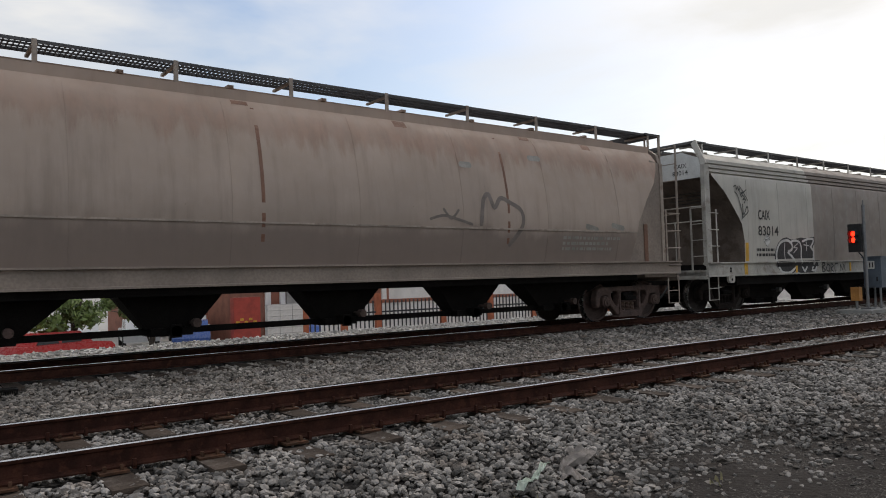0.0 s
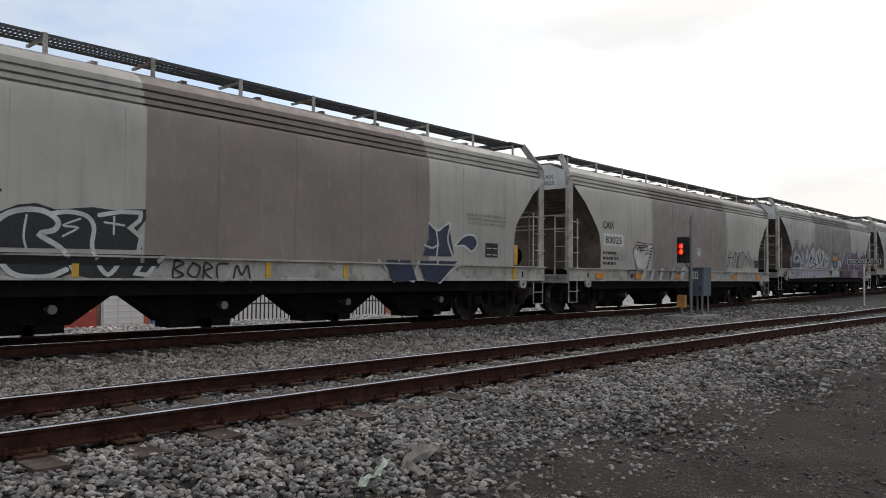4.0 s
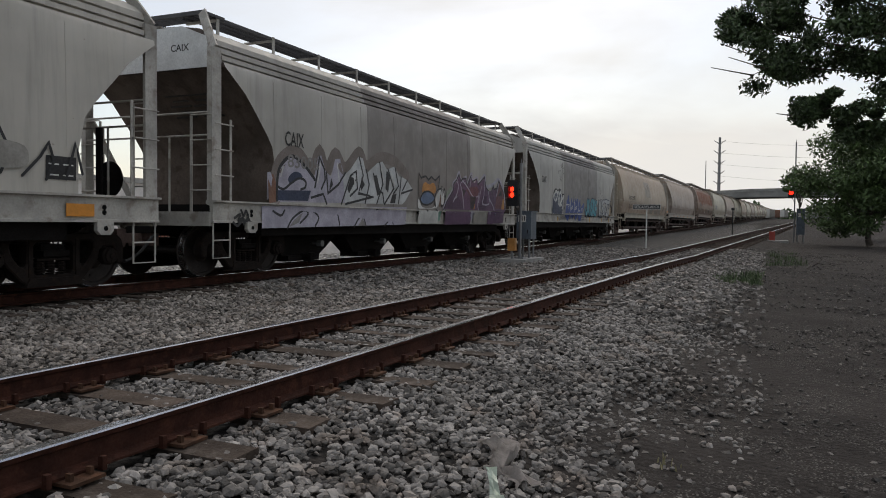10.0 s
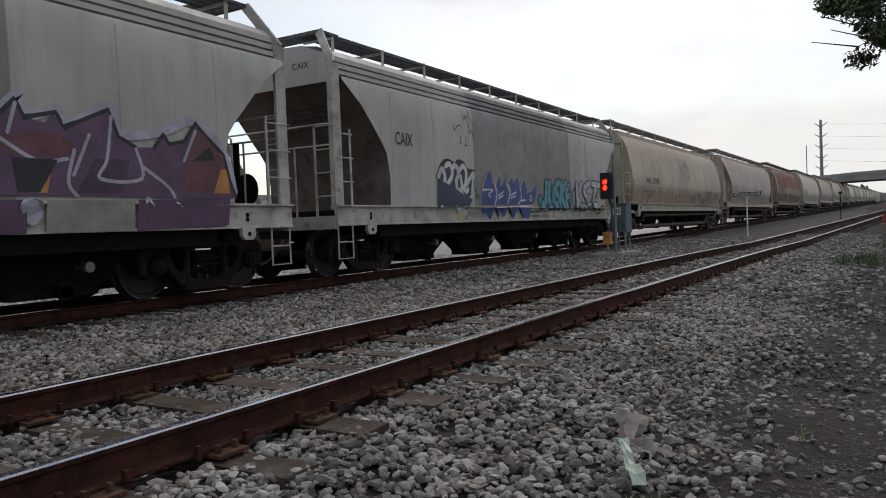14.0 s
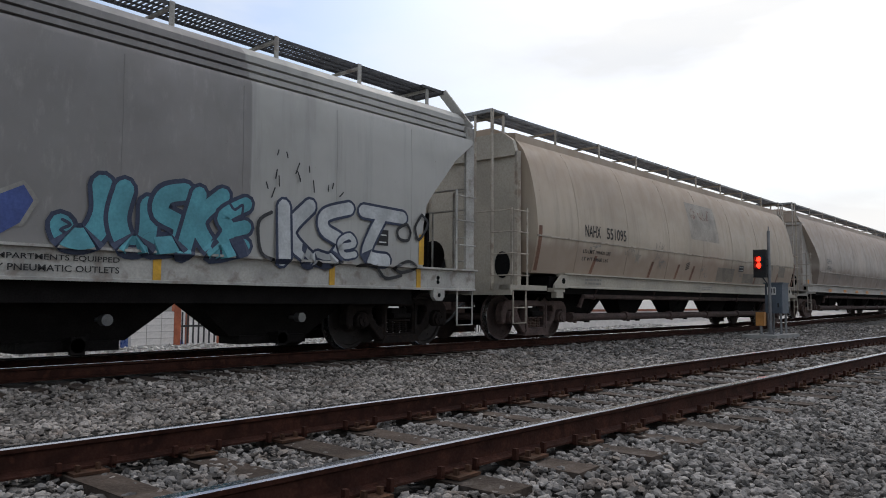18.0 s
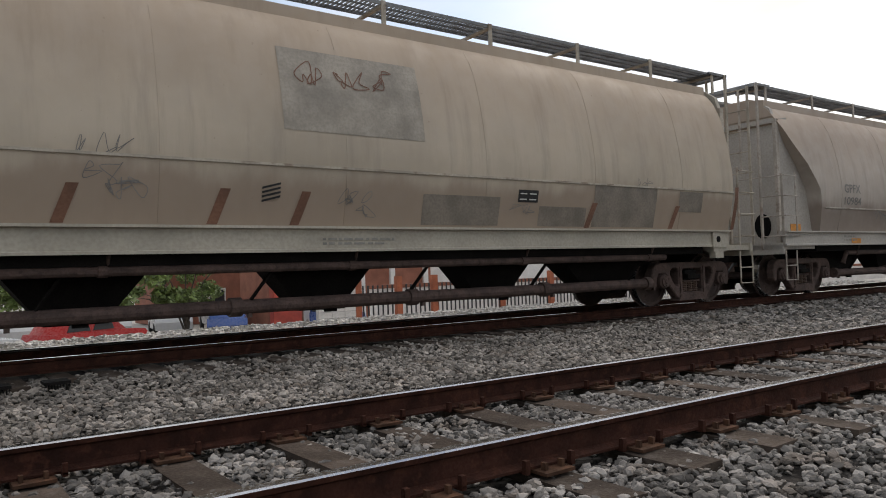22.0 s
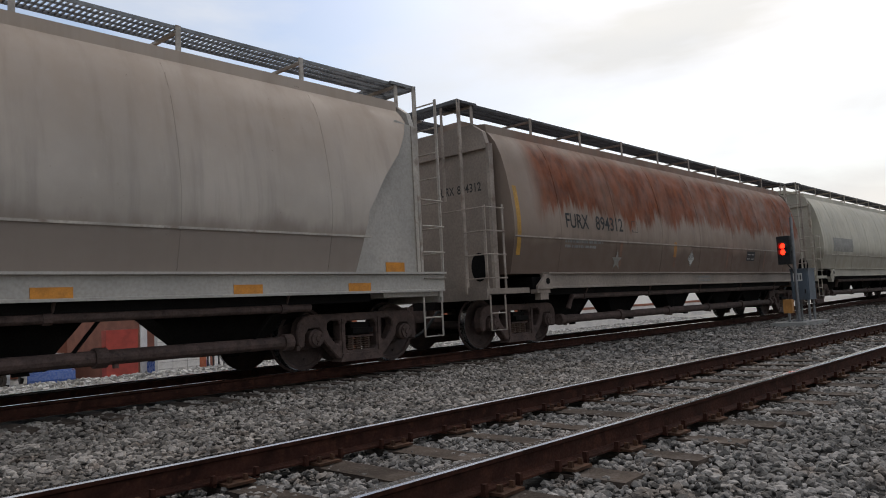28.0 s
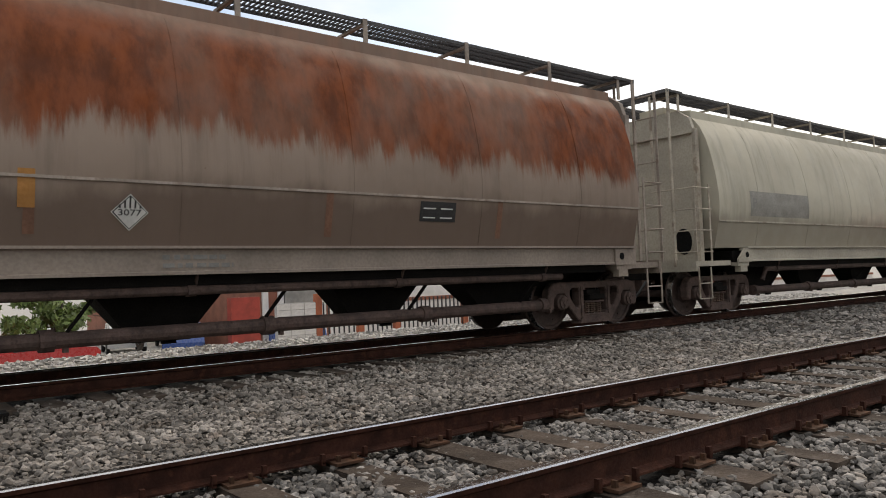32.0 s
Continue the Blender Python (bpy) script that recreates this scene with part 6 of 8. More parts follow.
brush(car_2, "ink", 0.04, ((6.34, 1.51), (6.48, 1.99), (6.59, 1.59)), 1)
spray(car_2, "smoke", ((4.16, 1.74), (4.43, 2.04), (4.82, 2.08), (4.94, 1.92), (4.56, 1.49), (4.18, 1.5)))
spray(car_2, "smoke", ((5.23, 1.73), (5.38, 1.92), (5.75, 1.88), (5.78, 1.65), (5.45, 1.6)), True)
brush(car_2, "pale", 0.04, ((2.44, 1.06), (2.6, 1.32), (2.76, 1.07)), 1)
brush(car_2, "pale", 0.04, ((3.05, 1.03), (3.22, 1.3), (3.39, 1.04)), 1)
brush(car_2, "pale", 0.04, ((3.94, 1), (4.13, 1.28), (4.31, 1.01)), 1)
brush(car_2, "pale", 0.04, ((4.69, 0.97), (4.89, 1.26), (5.08, 0.98)), 1)

# interlocked lilac letters on the third ribbed car
brush(car_3, "dusk", 0.28, ((-6.28, 1.43), (-6.31, 1.86), (-6.17, 2.11), (-5.87, 2.29), (-5.55, 2.28), (-5.15, 2.03), (-4.86, 2.4), (-4.6, 2.03), (-4.26, 2.41), (-3.86, 2.13), (-3.28, 2.53), (-2.96, 2.25), (-2.29, 2.5), (-1.55, 2.46), (-0.9, 2.17)))
spray(car_3, "rust", ((-6.53, 1.32), (-6.55, 1.79), (-6.39, 1.87), (-6.28, 1.67), (-6.27, 1.35)))
spray(car_3, "lilac", ((-6.56, 1.38), (-6.57, 1.88), (-6.48, 1.9), (-6.41, 1.8), (-6.47, 1.43)))
spray(car_3, "lilac", ((-6.28, 1.35), (-6.28, 1.82), (-6.17, 2.05), (-5.87, 2.24), (-5.61, 2.22), (-5.32, 2.08), (-5.05, 1.87), (-4.91, 2.31), (-4.8, 2.34), (-4.64, 2.04), (-4.43, 1.93), (-4.27, 2.31), (-4.08, 2.33), (-3.95, 2.06), (-3.85, 1.4)))
spray(car_3, "silver", ((-3.85, 1.4), (-3.95, 1.98), (-3.65, 2.14), (-3.55, 2.23), (-3.31, 2.44), (-3.12, 2.42), (-2.96, 2.09), (-2.79, 2.18), (-2.46, 2.36), (-2.2, 2.42), (-1.98, 2.25), (-1.61, 2.34), (-1.35, 2.14), (-0.92, 2.07), (-0.6, 1.86), (-0.94, 1.55), (-1.14, 1.44)))
brush(car_3, "ink", 0.07, ((-6.26, 1.37), (-6.26, 1.79), (-6.16, 2.04), (-5.87, 2.23), (-5.61, 2.2), (-5.31, 2.04), (-5.03, 1.84)))
spray(car_3, "navy", ((-5.93, 1.8), (-5.8, 1.92), (-5.6, 1.95), (-5.45, 1.87), (-5.62, 1.8), (-5.85, 1.72)), True)
brush(car_3, "ink", 0.05, ((-6.25, 1.64), (-6.06, 1.6), (-5.83, 1.72), (-5.57, 1.83), (-5.36, 1.79), (-5.35, 1.67), (-5.5, 1.62)))
spray(car_3, "navy", ((-6.25, 1.57), (-5.16, 1.61), (-5.25, 1.4), (-6.24, 1.38)))
brush(car_3, "ink", 0.05, ((-5.02, 1.68), (-4.95, 1.92), (-4.87, 2.31), (-4.68, 2.06), (-4.65, 1.85), (-4.78, 1.66)), 1)
brush(car_3, "ink", 0.05, ((-4.61, 2.01), (-4.53, 1.58), (-4.14, 1.78), (-3.86, 2.05)), 1)
brush(car_3, "ink", 0.05, ((-5.14, 1.47), (-4.71, 1.56), (-4.57, 1.36)), 1)
brush(car_3, "ink", 0.05, ((-3.99, 1.38), (-3.65, 2), (-3.41, 2.11), (-3.34, 1.73), (-3.64, 1.56)), 1)
brush(car_3, "ink", 0.05, ((-3.28, 2.43), (-3.1, 2.04), (-3.29, 1.63), (-2.6, 1.58), (-3.82, 1.38)), 1)
brush(car_3, "ink", 0.05, ((-2.96, 2.17), (-2.82, 1.85), (-2.98, 1.42)), 1)
brush(car_3, "ink", 0.05, ((-2.34, 2.39), (-2.17, 1.89), (-2.44, 1.43)), 1)
brush(car_3, "ink", 0.05, ((-2.63, 2.11), (-2.48, 1.77), (-2.17, 1.68), (-2.09, 1.44)), 1)
brush(car_3, "ink", 0.05, ((-1.93, 2.27), (-1.62, 1.81), (-2.07, 1.42)), 1)
brush(car_3, "ink", 0.05, ((-1.55, 2.3), (-1.37, 1.88), (-1.63, 1.68)), 1)
brush(car_3, "ink", 0.05, ((-1.23, 2.12), (-1.34, 1.46)), 1)
brush(car_3, "ink", 0.05, ((-0.9, 2.05), (-1.22, 1.71), (-0.6, 1.83)), 1)
spray(car_3, "ink", ((-3.63, 1.99), (-3.41, 1.92), (-3.7, 1.61), (-3.77, 1.71)))
spray(car_3, "ink", ((-2.63, 2.07), (-2.47, 2.08), (-2.26, 1.67), (-2.43, 1.61)))
spray(car_3, "ink", ((-2, 2.22), (-1.81, 2.13), (-1.9, 1.69), (-2.04, 1.79)))
spray(car_3, "ink", ((-3.18, 1.99), (-3.02, 1.84), (-3.2, 1.67)))
spray(car_3, "ink", ((-4.43, 1.91), (-4.35, 1.77), (-4.5, 1.62)))
spray(car_3, "ink", ((-1.69, 1.65), (-1.46, 1.7), (-1.53, 1.46), (-1.8, 1.45)))
brush(car_3, "pale", 0.04, ((-4.93, 1.78), (-4.84, 2.17)), 1)
brush(car_3, "pale", 0.04, ((-4.2, 2.23), (-4.11, 1.86)), 1)
brush(car_3, "pale", 0.04, ((-3.51, 2.05), (-3.45, 1.76)), 1)
brush(car_3, "pale", 0.04, ((-2.27, 2.27), (-2.14, 1.96)), 1)
brush(car_3, "pale", 0.04, ((-1.77, 2.17), (-1.58, 1.88)), 1)
brush(car_3, "pale", 0.04, ((-6.17, 1.83), (-6.1, 2.01)), 1)
spray(car_3, "lilac", ((-6.67, 1.27), (-0.89, 1.38), (-0.89, 0.94), (-6.66, 0.86)))
brush(car_3, "ink", 0.045, ((-5.89, 0.85), (-5.73, 1.04), (-5.36, 1.21), (-5.2, 1.14), (-5.47, 0.96)))
brush(car_3, "ink", 0.045, ((-5.07, 1.23), (-4.82, 1.08), (-4.94, 0.9)))
brush(car_3, "ink", 0.045, ((-3.4, 0.88), (-3.22, 1.06), (-3.02, 1.12), (-2.87, 0.89)))
brush(car_3, "ink", 0.045, ((-2.44, 1.29), (-2.34, 1.12), (-2.2, 1.27)))
brush(car_3, "ink", 0.045, ((-1.98, 0.91), (-1.68, 1.06), (-1.53, 0.93)))
brush(car_3, "ink", 0.045, ((-6.34, 1.18), (-6.1, 1.1), (-5.98, 1.2)))
brush(car_3, "ink", 0.045, ((-4.12, 1.22), (-4.01, 0.93)))
brush(car_3, "ink", 0.045, ((-1.33, 1.15), (-1.05, 1.2), (-0.89, 1.04)))
spray(car_3, "grey", ((-3.25, 0.9), (-3.03, 1.08), (-2.9, 0.92)))
spray(car_3, "grey", ((-5.84, 0.88), (-5.68, 1.02), (-5.38, 1.17), (-5.51, 0.97)))
brush(car_3, "ink", 0.05, ((-7.42, 1.04), (-7.28, 1.1), (-7.32, 0.98), (-7.19, 1.05), (-7.18, 0.95), (-7.06, 1.04), (-6.99, 0.95)))
brush(car_3, "ink", 0.05, ((-7.45, 0.96), (-7.34, 0.91), (-7.18, 1), (-6.92, 0.95)))
brush(car_3, "ink", 0.05, ((-7.25, 1.18), (-7.18, 1.08), (-7.12, 1.17), (-7.05, 1.08)))

# plain orange, blue and pale patches, and a wall of purple letters
spray(car_3, "dusk", ((-0.23, 2.27), (-0.1, 2.17), (0.18, 2.22), (0.36, 2.14), (0.54, 2.23), (0.78, 2.15), (1.07, 2.27), (1.02, 1.96), (0.86, 1.71), (-0.23, 1.67)))
brush(car_3, "ink", 0.055, ((-0.23, 2.27), (-0.1, 2.16), (0.04, 2.2), (0.18, 2.22), (0.36, 2.14), (0.54, 2.23), (0.78, 2.14), (1.07, 2.28), (1.03, 1.96)), 1)
spray(car_3, "pale", ((-0.23, 1.62), (-0.03, 1.43), (0.28, 1.38), (0.78, 1.44), (0.86, 1.72), (1.19, 1.93), (1.14, 1.66), (0.92, 1.41), (0.18, 1.37), (-0.23, 1.38)), True)
spray(car_3, "ochre", ((-0.02, 1.8), (0.01, 1.98), (0.16, 2.07), (0.29, 2.04), (0.44, 2.02), (0.64, 2.08), (0.79, 2.01), (0.83, 1.83), (0.47, 1.75), (0.18, 1.74)), True)
spray(car_3, "steel", ((-0.14, 1.62), (0.04, 1.77), (0.32, 1.83), (0.61, 1.78), (0.78, 1.66), (0.6, 1.53), (0.28, 1.47), (-0, 1.51)), True)
brush(car_3, "ink", 0.05, ((-0.14, 1.62), (0.04, 1.77), (0.32, 1.83), (0.61, 1.78), (0.78, 1.66), (0.6, 1.53), (0.28, 1.47), (-0, 1.5), (-0.14, 1.62)))
brush(car_3, "ink", 0.05, ((0.86, 1.44), (0.79, 1.68), (0.94, 1.88), (1.19, 1.94)))
brush(car_3, "ink", 0.05, ((1.24, 1.44), (1.19, 1.81), (1.24, 2), (1.3, 1.74), (1.4, 1.95), (1.46, 1.82), (1.35, 1.67), (1.49, 1.75), (1.42, 1.52), (1.24, 1.46)))
spray(car_3, "pale", ((1.23, 1.52), (1.21, 1.81), (1.26, 1.98), (1.31, 1.74), (1.4, 1.92), (1.42, 1.67), (1.37, 1.52)), True)
spray(car_3, "rust", ((1.09, 1.44), (1.14, 1.77), (1.19, 1.79), (1.17, 1.44)))
spray(car_3, "pale", ((-0.23, 1.31), (1, 1.32), (1.07, 0.98), (-0.23, 0.98)))
brush(car_3, "ink", 0.06, ((-0.23, 1.27), (0.01, 1.18), (0.26, 1.23), (0.29, 1.32)))
brush(car_3, "ink", 0.06, ((0.29, 1.31), (0.5, 1.23), (0.78, 1.28), (0.92, 1.34)))
spray(car_3, "teal", ((1.02, 1.29), (1.22, 1.31), (1.24, 1.1), (1.14, 1.03), (1.07, 1.11)), True)
spray(car_3, "green", ((1.45, 1.44), (1.57, 1.83), (1.85, 2.03), (2.03, 1.97), (1.64, 1.6)))
brush(car_3, "lilac", 0.12, ((1.39, 1.38), (1.64, 1.65), (2.03, 1.94), (2.05, 2.13), (2.29, 2.26), (2.45, 2.46), (2.62, 2.24), (3.01, 2.35), (3.08, 2.13), (3.43, 2.49), (3.52, 2.28), (3.9, 2.39), (4.02, 2.21), (4.58, 2.51), (4.71, 2.18), (5.38, 2.27), (5.93, 2.46), (6.45, 2.04), (6.63, 1.49)))
spray(car_3, "purple", ((1.4, 1.38), (1.64, 1.63), (2.03, 1.92), (2.06, 2.12), (2.29, 2.24), (2.45, 2.42), (2.61, 2.22), (2.72, 2.31), (3.01, 2.33), (3.08, 2.1), (3.25, 2.29), (3.42, 2.46), (3.51, 2.26), (3.75, 2.23), (3.89, 2.36), (3.98, 2.19), (4.13, 2.26), (4.45, 2.37), (4.58, 2.47), (4.7, 2.15), (4.95, 2.03), (5.23, 2.05), (5.39, 2.24), (5.47, 2.11), (5.73, 2.17), (5.93, 2.43), (6.16, 2.28), (6.43, 2.03), (6.54, 1.66), (6.65, 1.4)))
spray(car_3, "plum", ((1.45, 1.4), (2.03, 1.88), (2.23, 1.77), (2.64, 2.07), (2.9, 1.42)))
spray(car_3, "maroon", ((3.42, 2.1), (3.91, 2.13), (4.1, 1.99), (4.01, 1.84), (3.36, 1.81), (3.03, 1.98)))
spray(car_3, "maroon", ((5.63, 1.48), (5.71, 1.9), (5.95, 2.38), (6.43, 1.98), (6.53, 1.49)))
spray(car_3, "ochre", ((3.53, 1.43), (3.67, 1.81), (3.83, 1.81), (3.75, 1.42)))
spray(car_3, "ochre", ((6.23, 1.47), (6.37, 1.82), (6.5, 1.82), (6.53, 1.47)))
spray(car_3, "plum", ((4.12, 1.43), (4.35, 1.85), (4.86, 1.87), (4.73, 1.43)))
brush(car_3, "ink", 0.05, ((1.4, 1.38), (1.64, 1.63), (2.03, 1.92), (2.06, 2.12), (2.29, 2.24), (2.45, 2.42), (2.61, 2.22), (2.72, 2.31), (3.01, 2.33), (3.08, 2.1), (3.42, 2.46), (3.51, 2.26), (3.89, 2.36), (3.98, 2.19), (4.58, 2.47), (4.7, 2.15), (4.95, 2.03)), 1)
brush(car_3, "ink", 0.05, ((5.23, 2.05), (5.39, 2.24), (5.47, 2.11), (5.73, 2.17), (5.93, 2.43), (6.43, 2.03), (6.54, 1.66), (6.65, 1.43)), 1)
brush(car_3, "lilac", 0.045, ((2.07, 1.61), (2.33, 1.86), (2.42, 2.06), (2.34, 2.19)))
brush(car_3, "lilac", 0.045, ((2.56, 2.15), (2.77, 1.79), (2.89, 1.41)))
brush(car_3, "lilac", 0.045, ((2.72, 2.25), (3.13, 2.07), (3.63, 1.79), (4.01, 1.83)))
brush(car_3, "lilac", 0.045, ((4.1, 1.94), (4.01, 1.56), (4.12, 1.39)))
brush(car_3, "lilac", 0.045, ((4.3, 2.13), (4.08, 1.64)))
brush(car_3, "lilac", 0.045, ((4.61, 2.39), (4.53, 1.86), (4.43, 1.61), (5.02, 1.63), (4.95, 2.01)))
brush(car_3, "lilac", 0.045, ((5.06, 1.78), (5.43, 1.54), (5.54, 1.4)))
brush(car_3, "lilac", 0.045, ((2.11, 1.69), (2.33, 1.76)))
brush(car_3, "lilac", 0.045, ((3.42, 2.41), (3.32, 2.08)))
brush(car_3, "lilac", 0.045, ((5.93, 2.33), (5.71, 1.9)))
spray(car_3, "ink", ((2.72, 2), (3.01, 1.97), (2.83, 1.78)))
spray(car_3, "ink", ((3.36, 1.81), (3.89, 1.81), (3.66, 1.43), (3.41, 1.43)))
spray(car_3, "ink", ((5.85, 1.91), (6.18, 2.13), (6.25, 1.94)))
spray(car_3, "purple", ((1.47, 1.32), (3.51, 1.34), (3.5, 0.96), (1.52, 0.94)))
spray(car_3, "smoke", ((3.74, 1.34), (4.91, 1.35), (4.9, 0.96), (3.73, 0.96)))
spray(car_3, "lilac", ((3.43, 1.32), (3.63, 1.36), (3.71, 1.19), (3.58, 1.05), (3.45, 1.16)), True)
brush(car_3, "lilac", 0.045, ((1.85, 1.29), (2.02, 1.13), (2.14, 1.1)))
brush(car_3, "lilac", 0.045, ((2.2, 1.29), (2.35, 1.11), (2.5, 0.99)))
brush(car_3, "lilac", 0.045, ((5.56, 1.32), (5.79, 1.17), (6.04, 1.1)))
brush(car_3, "lilac", 0.045, ((5.03, 1.18), (5.1, 1.38), (5.22, 1.2)))
spray(car_3, "purple", ((4.96, 1.36), (6.53, 1.4), (6.52, 1.01), (4.95, 0.96)))

# navy, blue, turquoise and silver letters on the fourth ribbed car
spray(car_4, "navy", ((-4.79, 1.29), (-4.76, 1.95), (-4.56, 2.19), (-4.34, 2.31), (-4.12, 2.28), (-3.97, 2.23), (-3.82, 2.31), (-3.59, 2.28), (-3.42, 2.13), (-3.07, 2.11), (-3.1, 1.77), (-3.15, 1.51), (-3.36, 1.32)))
brush(car_4, "ink", 0.12, ((-4.76, 1.95), (-4.56, 2.22), (-4.33, 2.32), (-4.12, 2.29), (-3.97, 2.25), (-3.82, 2.33), (-3.59, 2.31), (-3.41, 2.16), (-3.05, 2.13)))
brush(car_4, "pale", 0.12, ((-4.73, 1.38), (-4.72, 1.9), (-4.55, 2.14), (-4.43, 1.98), (-4.51, 1.74), (-4.68, 1.7)))
brush(car_4, "pale", 0.12, ((-4.39, 2.21), (-4.28, 2.26), (-4.16, 2.24), (-4.1, 2.1), (-4.14, 1.97), (-4.32, 1.81), (-4.4, 1.74)))
brush(car_4, "pale", 0.12, ((-4.1, 2.16), (-3.98, 2.24), (-3.86, 2.19), (-3.83, 2.04), (-3.92, 1.9), (-3.89, 1.72)))
brush(car_4, "pale", 0.12, ((-3.79, 2.13), (-3.6, 2.25), (-3.46, 2.14), (-3.47, 1.94), (-3.54, 1.77)))
brush(car_4, "pale", 0.12, ((-3.44, 1.84), (-3.29, 1.96), (-3.1, 2.09), (-3.15, 1.79), (-3.2, 1.55), (-3.34, 1.49)))
brush(car_4, "pale", 0.12, ((-3.83, 1.65), (-3.61, 1.74), (-3.46, 1.67), (-3.38, 1.72)))
brush(car_4, "pale", 0.12, ((-4.36, 1.56), (-4.17, 1.64), (-4.08, 1.55), (-4.14, 1.34), (-4.38, 1.32)))
brush(car_4, "pale", 0.12, ((-4.06, 1.32), (-3.96, 1.4), (-3.75, 1.24), (-3.6, 1.26), (-3.61, 1.4)))
brush(car_4, "pale", 0.12, ((-3.58, 1.32), (-3.48, 1.17), (-3.37, 1.34), (-3.41, 1.49), (-3.51, 1.44)))
brush(car_4, "pale", 0.12, ((-3.73, 2.01), (-3.67, 1.76), (-3.72, 1.54), (-3.6, 1.57)))
brush(car_4, "pale", 0.12, ((-4.63, 1.31), (-4.52, 1.56), (-4.41, 1.32)))
brush(car_4, "ink", 0.025, ((-3.96, 3.17), (-3.93, 3.04), (-3.88, 3.1)))
brush(car_4, "ink", 0.025, ((-3.5, 3.45), (-3.45, 3.32), (-3.36, 3.44), (-3.3, 3.36)))
brush(car_4, "ink", 0.025, ((-3.21, 3.56), (-3.18, 3.39), (-3.04, 3.28)))
brush(car_4, "ink", 0.025, ((-3.65, 2.94), (-3.7, 2.76), (-3.61, 2.8)))
brush(car_4, "ink", 0.025, ((-3.45, 2.93), (-3.39, 2.84), (-3.46, 2.73), (-3.35, 2.75)))
brush(car_4, "ink", 0.025, ((-3.25, 3.32), (-3.2, 3.04), (-3.09, 3.13), (-3.05, 2.87)))
brush(car_4, "ink", 0.025, ((-3.84, 3.12), (-3.71, 3.18), (-3.6, 3.15)))
brush(car_4, "ink", 0.025, ((-3.08, 1.97), (-3.03, 1.7), (-2.9, 1.78)))
brush(car_4, "ink", 0.025, ((-3.04, 1.57), (-2.93, 1.63), (-2.96, 1.49), (-2.85, 1.59), (-2.8, 1.45)))
brush(car_4, "smoke", 0.09, ((-2.65, 1.65), (-2.62, 1.9), (-2.41, 2.1), (-2.22, 2.2), (-2.12, 1.98), (-1.94, 1.82), (-1.95, 1.61)), 1)
spray(car_4, "blue", ((-2.72, 1.36), (-2.65, 1.65), (-2.62, 1.9), (-2.41, 2.1), (-2.22, 2.2), (-2.12, 1.98), (-1.94, 1.82), (-1.95, 1.61), (-2.04, 1.37)))
brush(car_4, "smoke", 0.09, ((-1.94, 1.75), (-1.98, 1.87), (-1.68, 2.22), (-1.63, 1.97), (-1.67, 1.82), (-1.37, 2.17), (-1.37, 1.91), (-1.17, 1.69)), 1)
spray(car_4, "blue", ((-2.02, 1.37), (-1.94, 1.75), (-1.98, 1.87), (-1.68, 2.22), (-1.63, 1.97), (-1.67, 1.82), (-1.37, 2.17), (-1.37, 1.91), (-1.17, 1.69), (-1.24, 1.39)))
brush(car_4, "smoke", 0.09, ((-1.13, 1.76), (-1.27, 1.91), (-0.94, 2.21), (-0.92, 1.9), (-0.6, 2.21), (-0.53, 1.88), (-0.49, 1.59)), 1)
spray(car_4, "blue", ((-1.23, 1.39), (-1.13, 1.76), (-1.27, 1.91), (-0.94, 2.21), (-0.92, 1.9), (-0.6, 2.21), (-0.53, 1.88), (-0.49, 1.59), (-0.65, 1.4)))
brush(car_4, "smoke", 0.09, ((-0.5, 1.84), (-0.21, 2.19), (-0.07, 1.78), (-0.14, 1.65), (0.17, 1.74), (0.5, 1.92), (0.6, 1.77), (0.48, 1.53)), 1)
spray(car_4, "blue", ((-0.61, 1.4), (-0.5, 1.84), (-0.21, 2.19), (-0.07, 1.78), (-0.14, 1.65), (0.17, 1.74), (0.5, 1.92), (0.6, 1.77), (0.48, 1.53), (0.28, 1.39)))
spray(car_4, "blue", ((-2.69, 1.27), (-2.06, 1.3), (-2.21, 0.99), (-2.5, 1.15)))
brush(car_4, "pale", 0.03, ((-2.69, 1.27), (-2.06, 1.3), (-2.21, 0.99), (-2.5, 1.15)), 1)
spray(car_4, "blue", ((-1.95, 1.3), (-1.31, 1.32), (-1.45, 1.04), (-1.58, 1.21), (-1.74, 1.04)))
brush(car_4, "pale", 0.03, ((-1.95, 1.3), (-1.31, 1.32), (-1.45, 1.04), (-1.58, 1.21), (-1.74, 1.04)), 1)
spray(car_4, "blue", ((-1.23, 1.32), (-0.61, 1.33), (-0.89, 1.01)))
brush(car_4, "pale", 0.03, ((-1.23, 1.32), (-0.61, 1.33), (-0.89, 1.01)), 1)
spray(car_4, "blue", ((-0.54, 1.34), (0.29, 1.36), (0.09, 1), (-0.28, 1.03)))
brush(car_4, "pale", 0.03, ((-0.54, 1.34), (0.29, 1.36), (0.09, 1), (-0.28, 1.03)), 1)
brush(car_4, "pale", 0.045, ((-1.98, 1.87), (-1.89, 1.65), (-2, 1.37)))
brush(car_4, "pale", 0.045, ((-1.32, 1.91), (-1.12, 1.73), (-1.28, 1.39)))
brush(car_4, "pale", 0.045, ((-0.52, 1.88), (-0.44, 1.57), (-0.61, 1.4)))
brush(car_4, "pale", 0.045, ((-2.62, 1.73), (-2.12, 1.74), (-2.34, 1.63), (-2.25, 1.56)))
brush(car_4, "pale", 0.045, ((-1.8, 1.6), (-1.51, 1.71)))
brush(car_4, "pale", 0.045, ((-1.8, 1.53), (-1.53, 1.61)))
brush(car_4, "pale", 0.045, ((-1.07, 1.63), (-0.75, 1.71)))
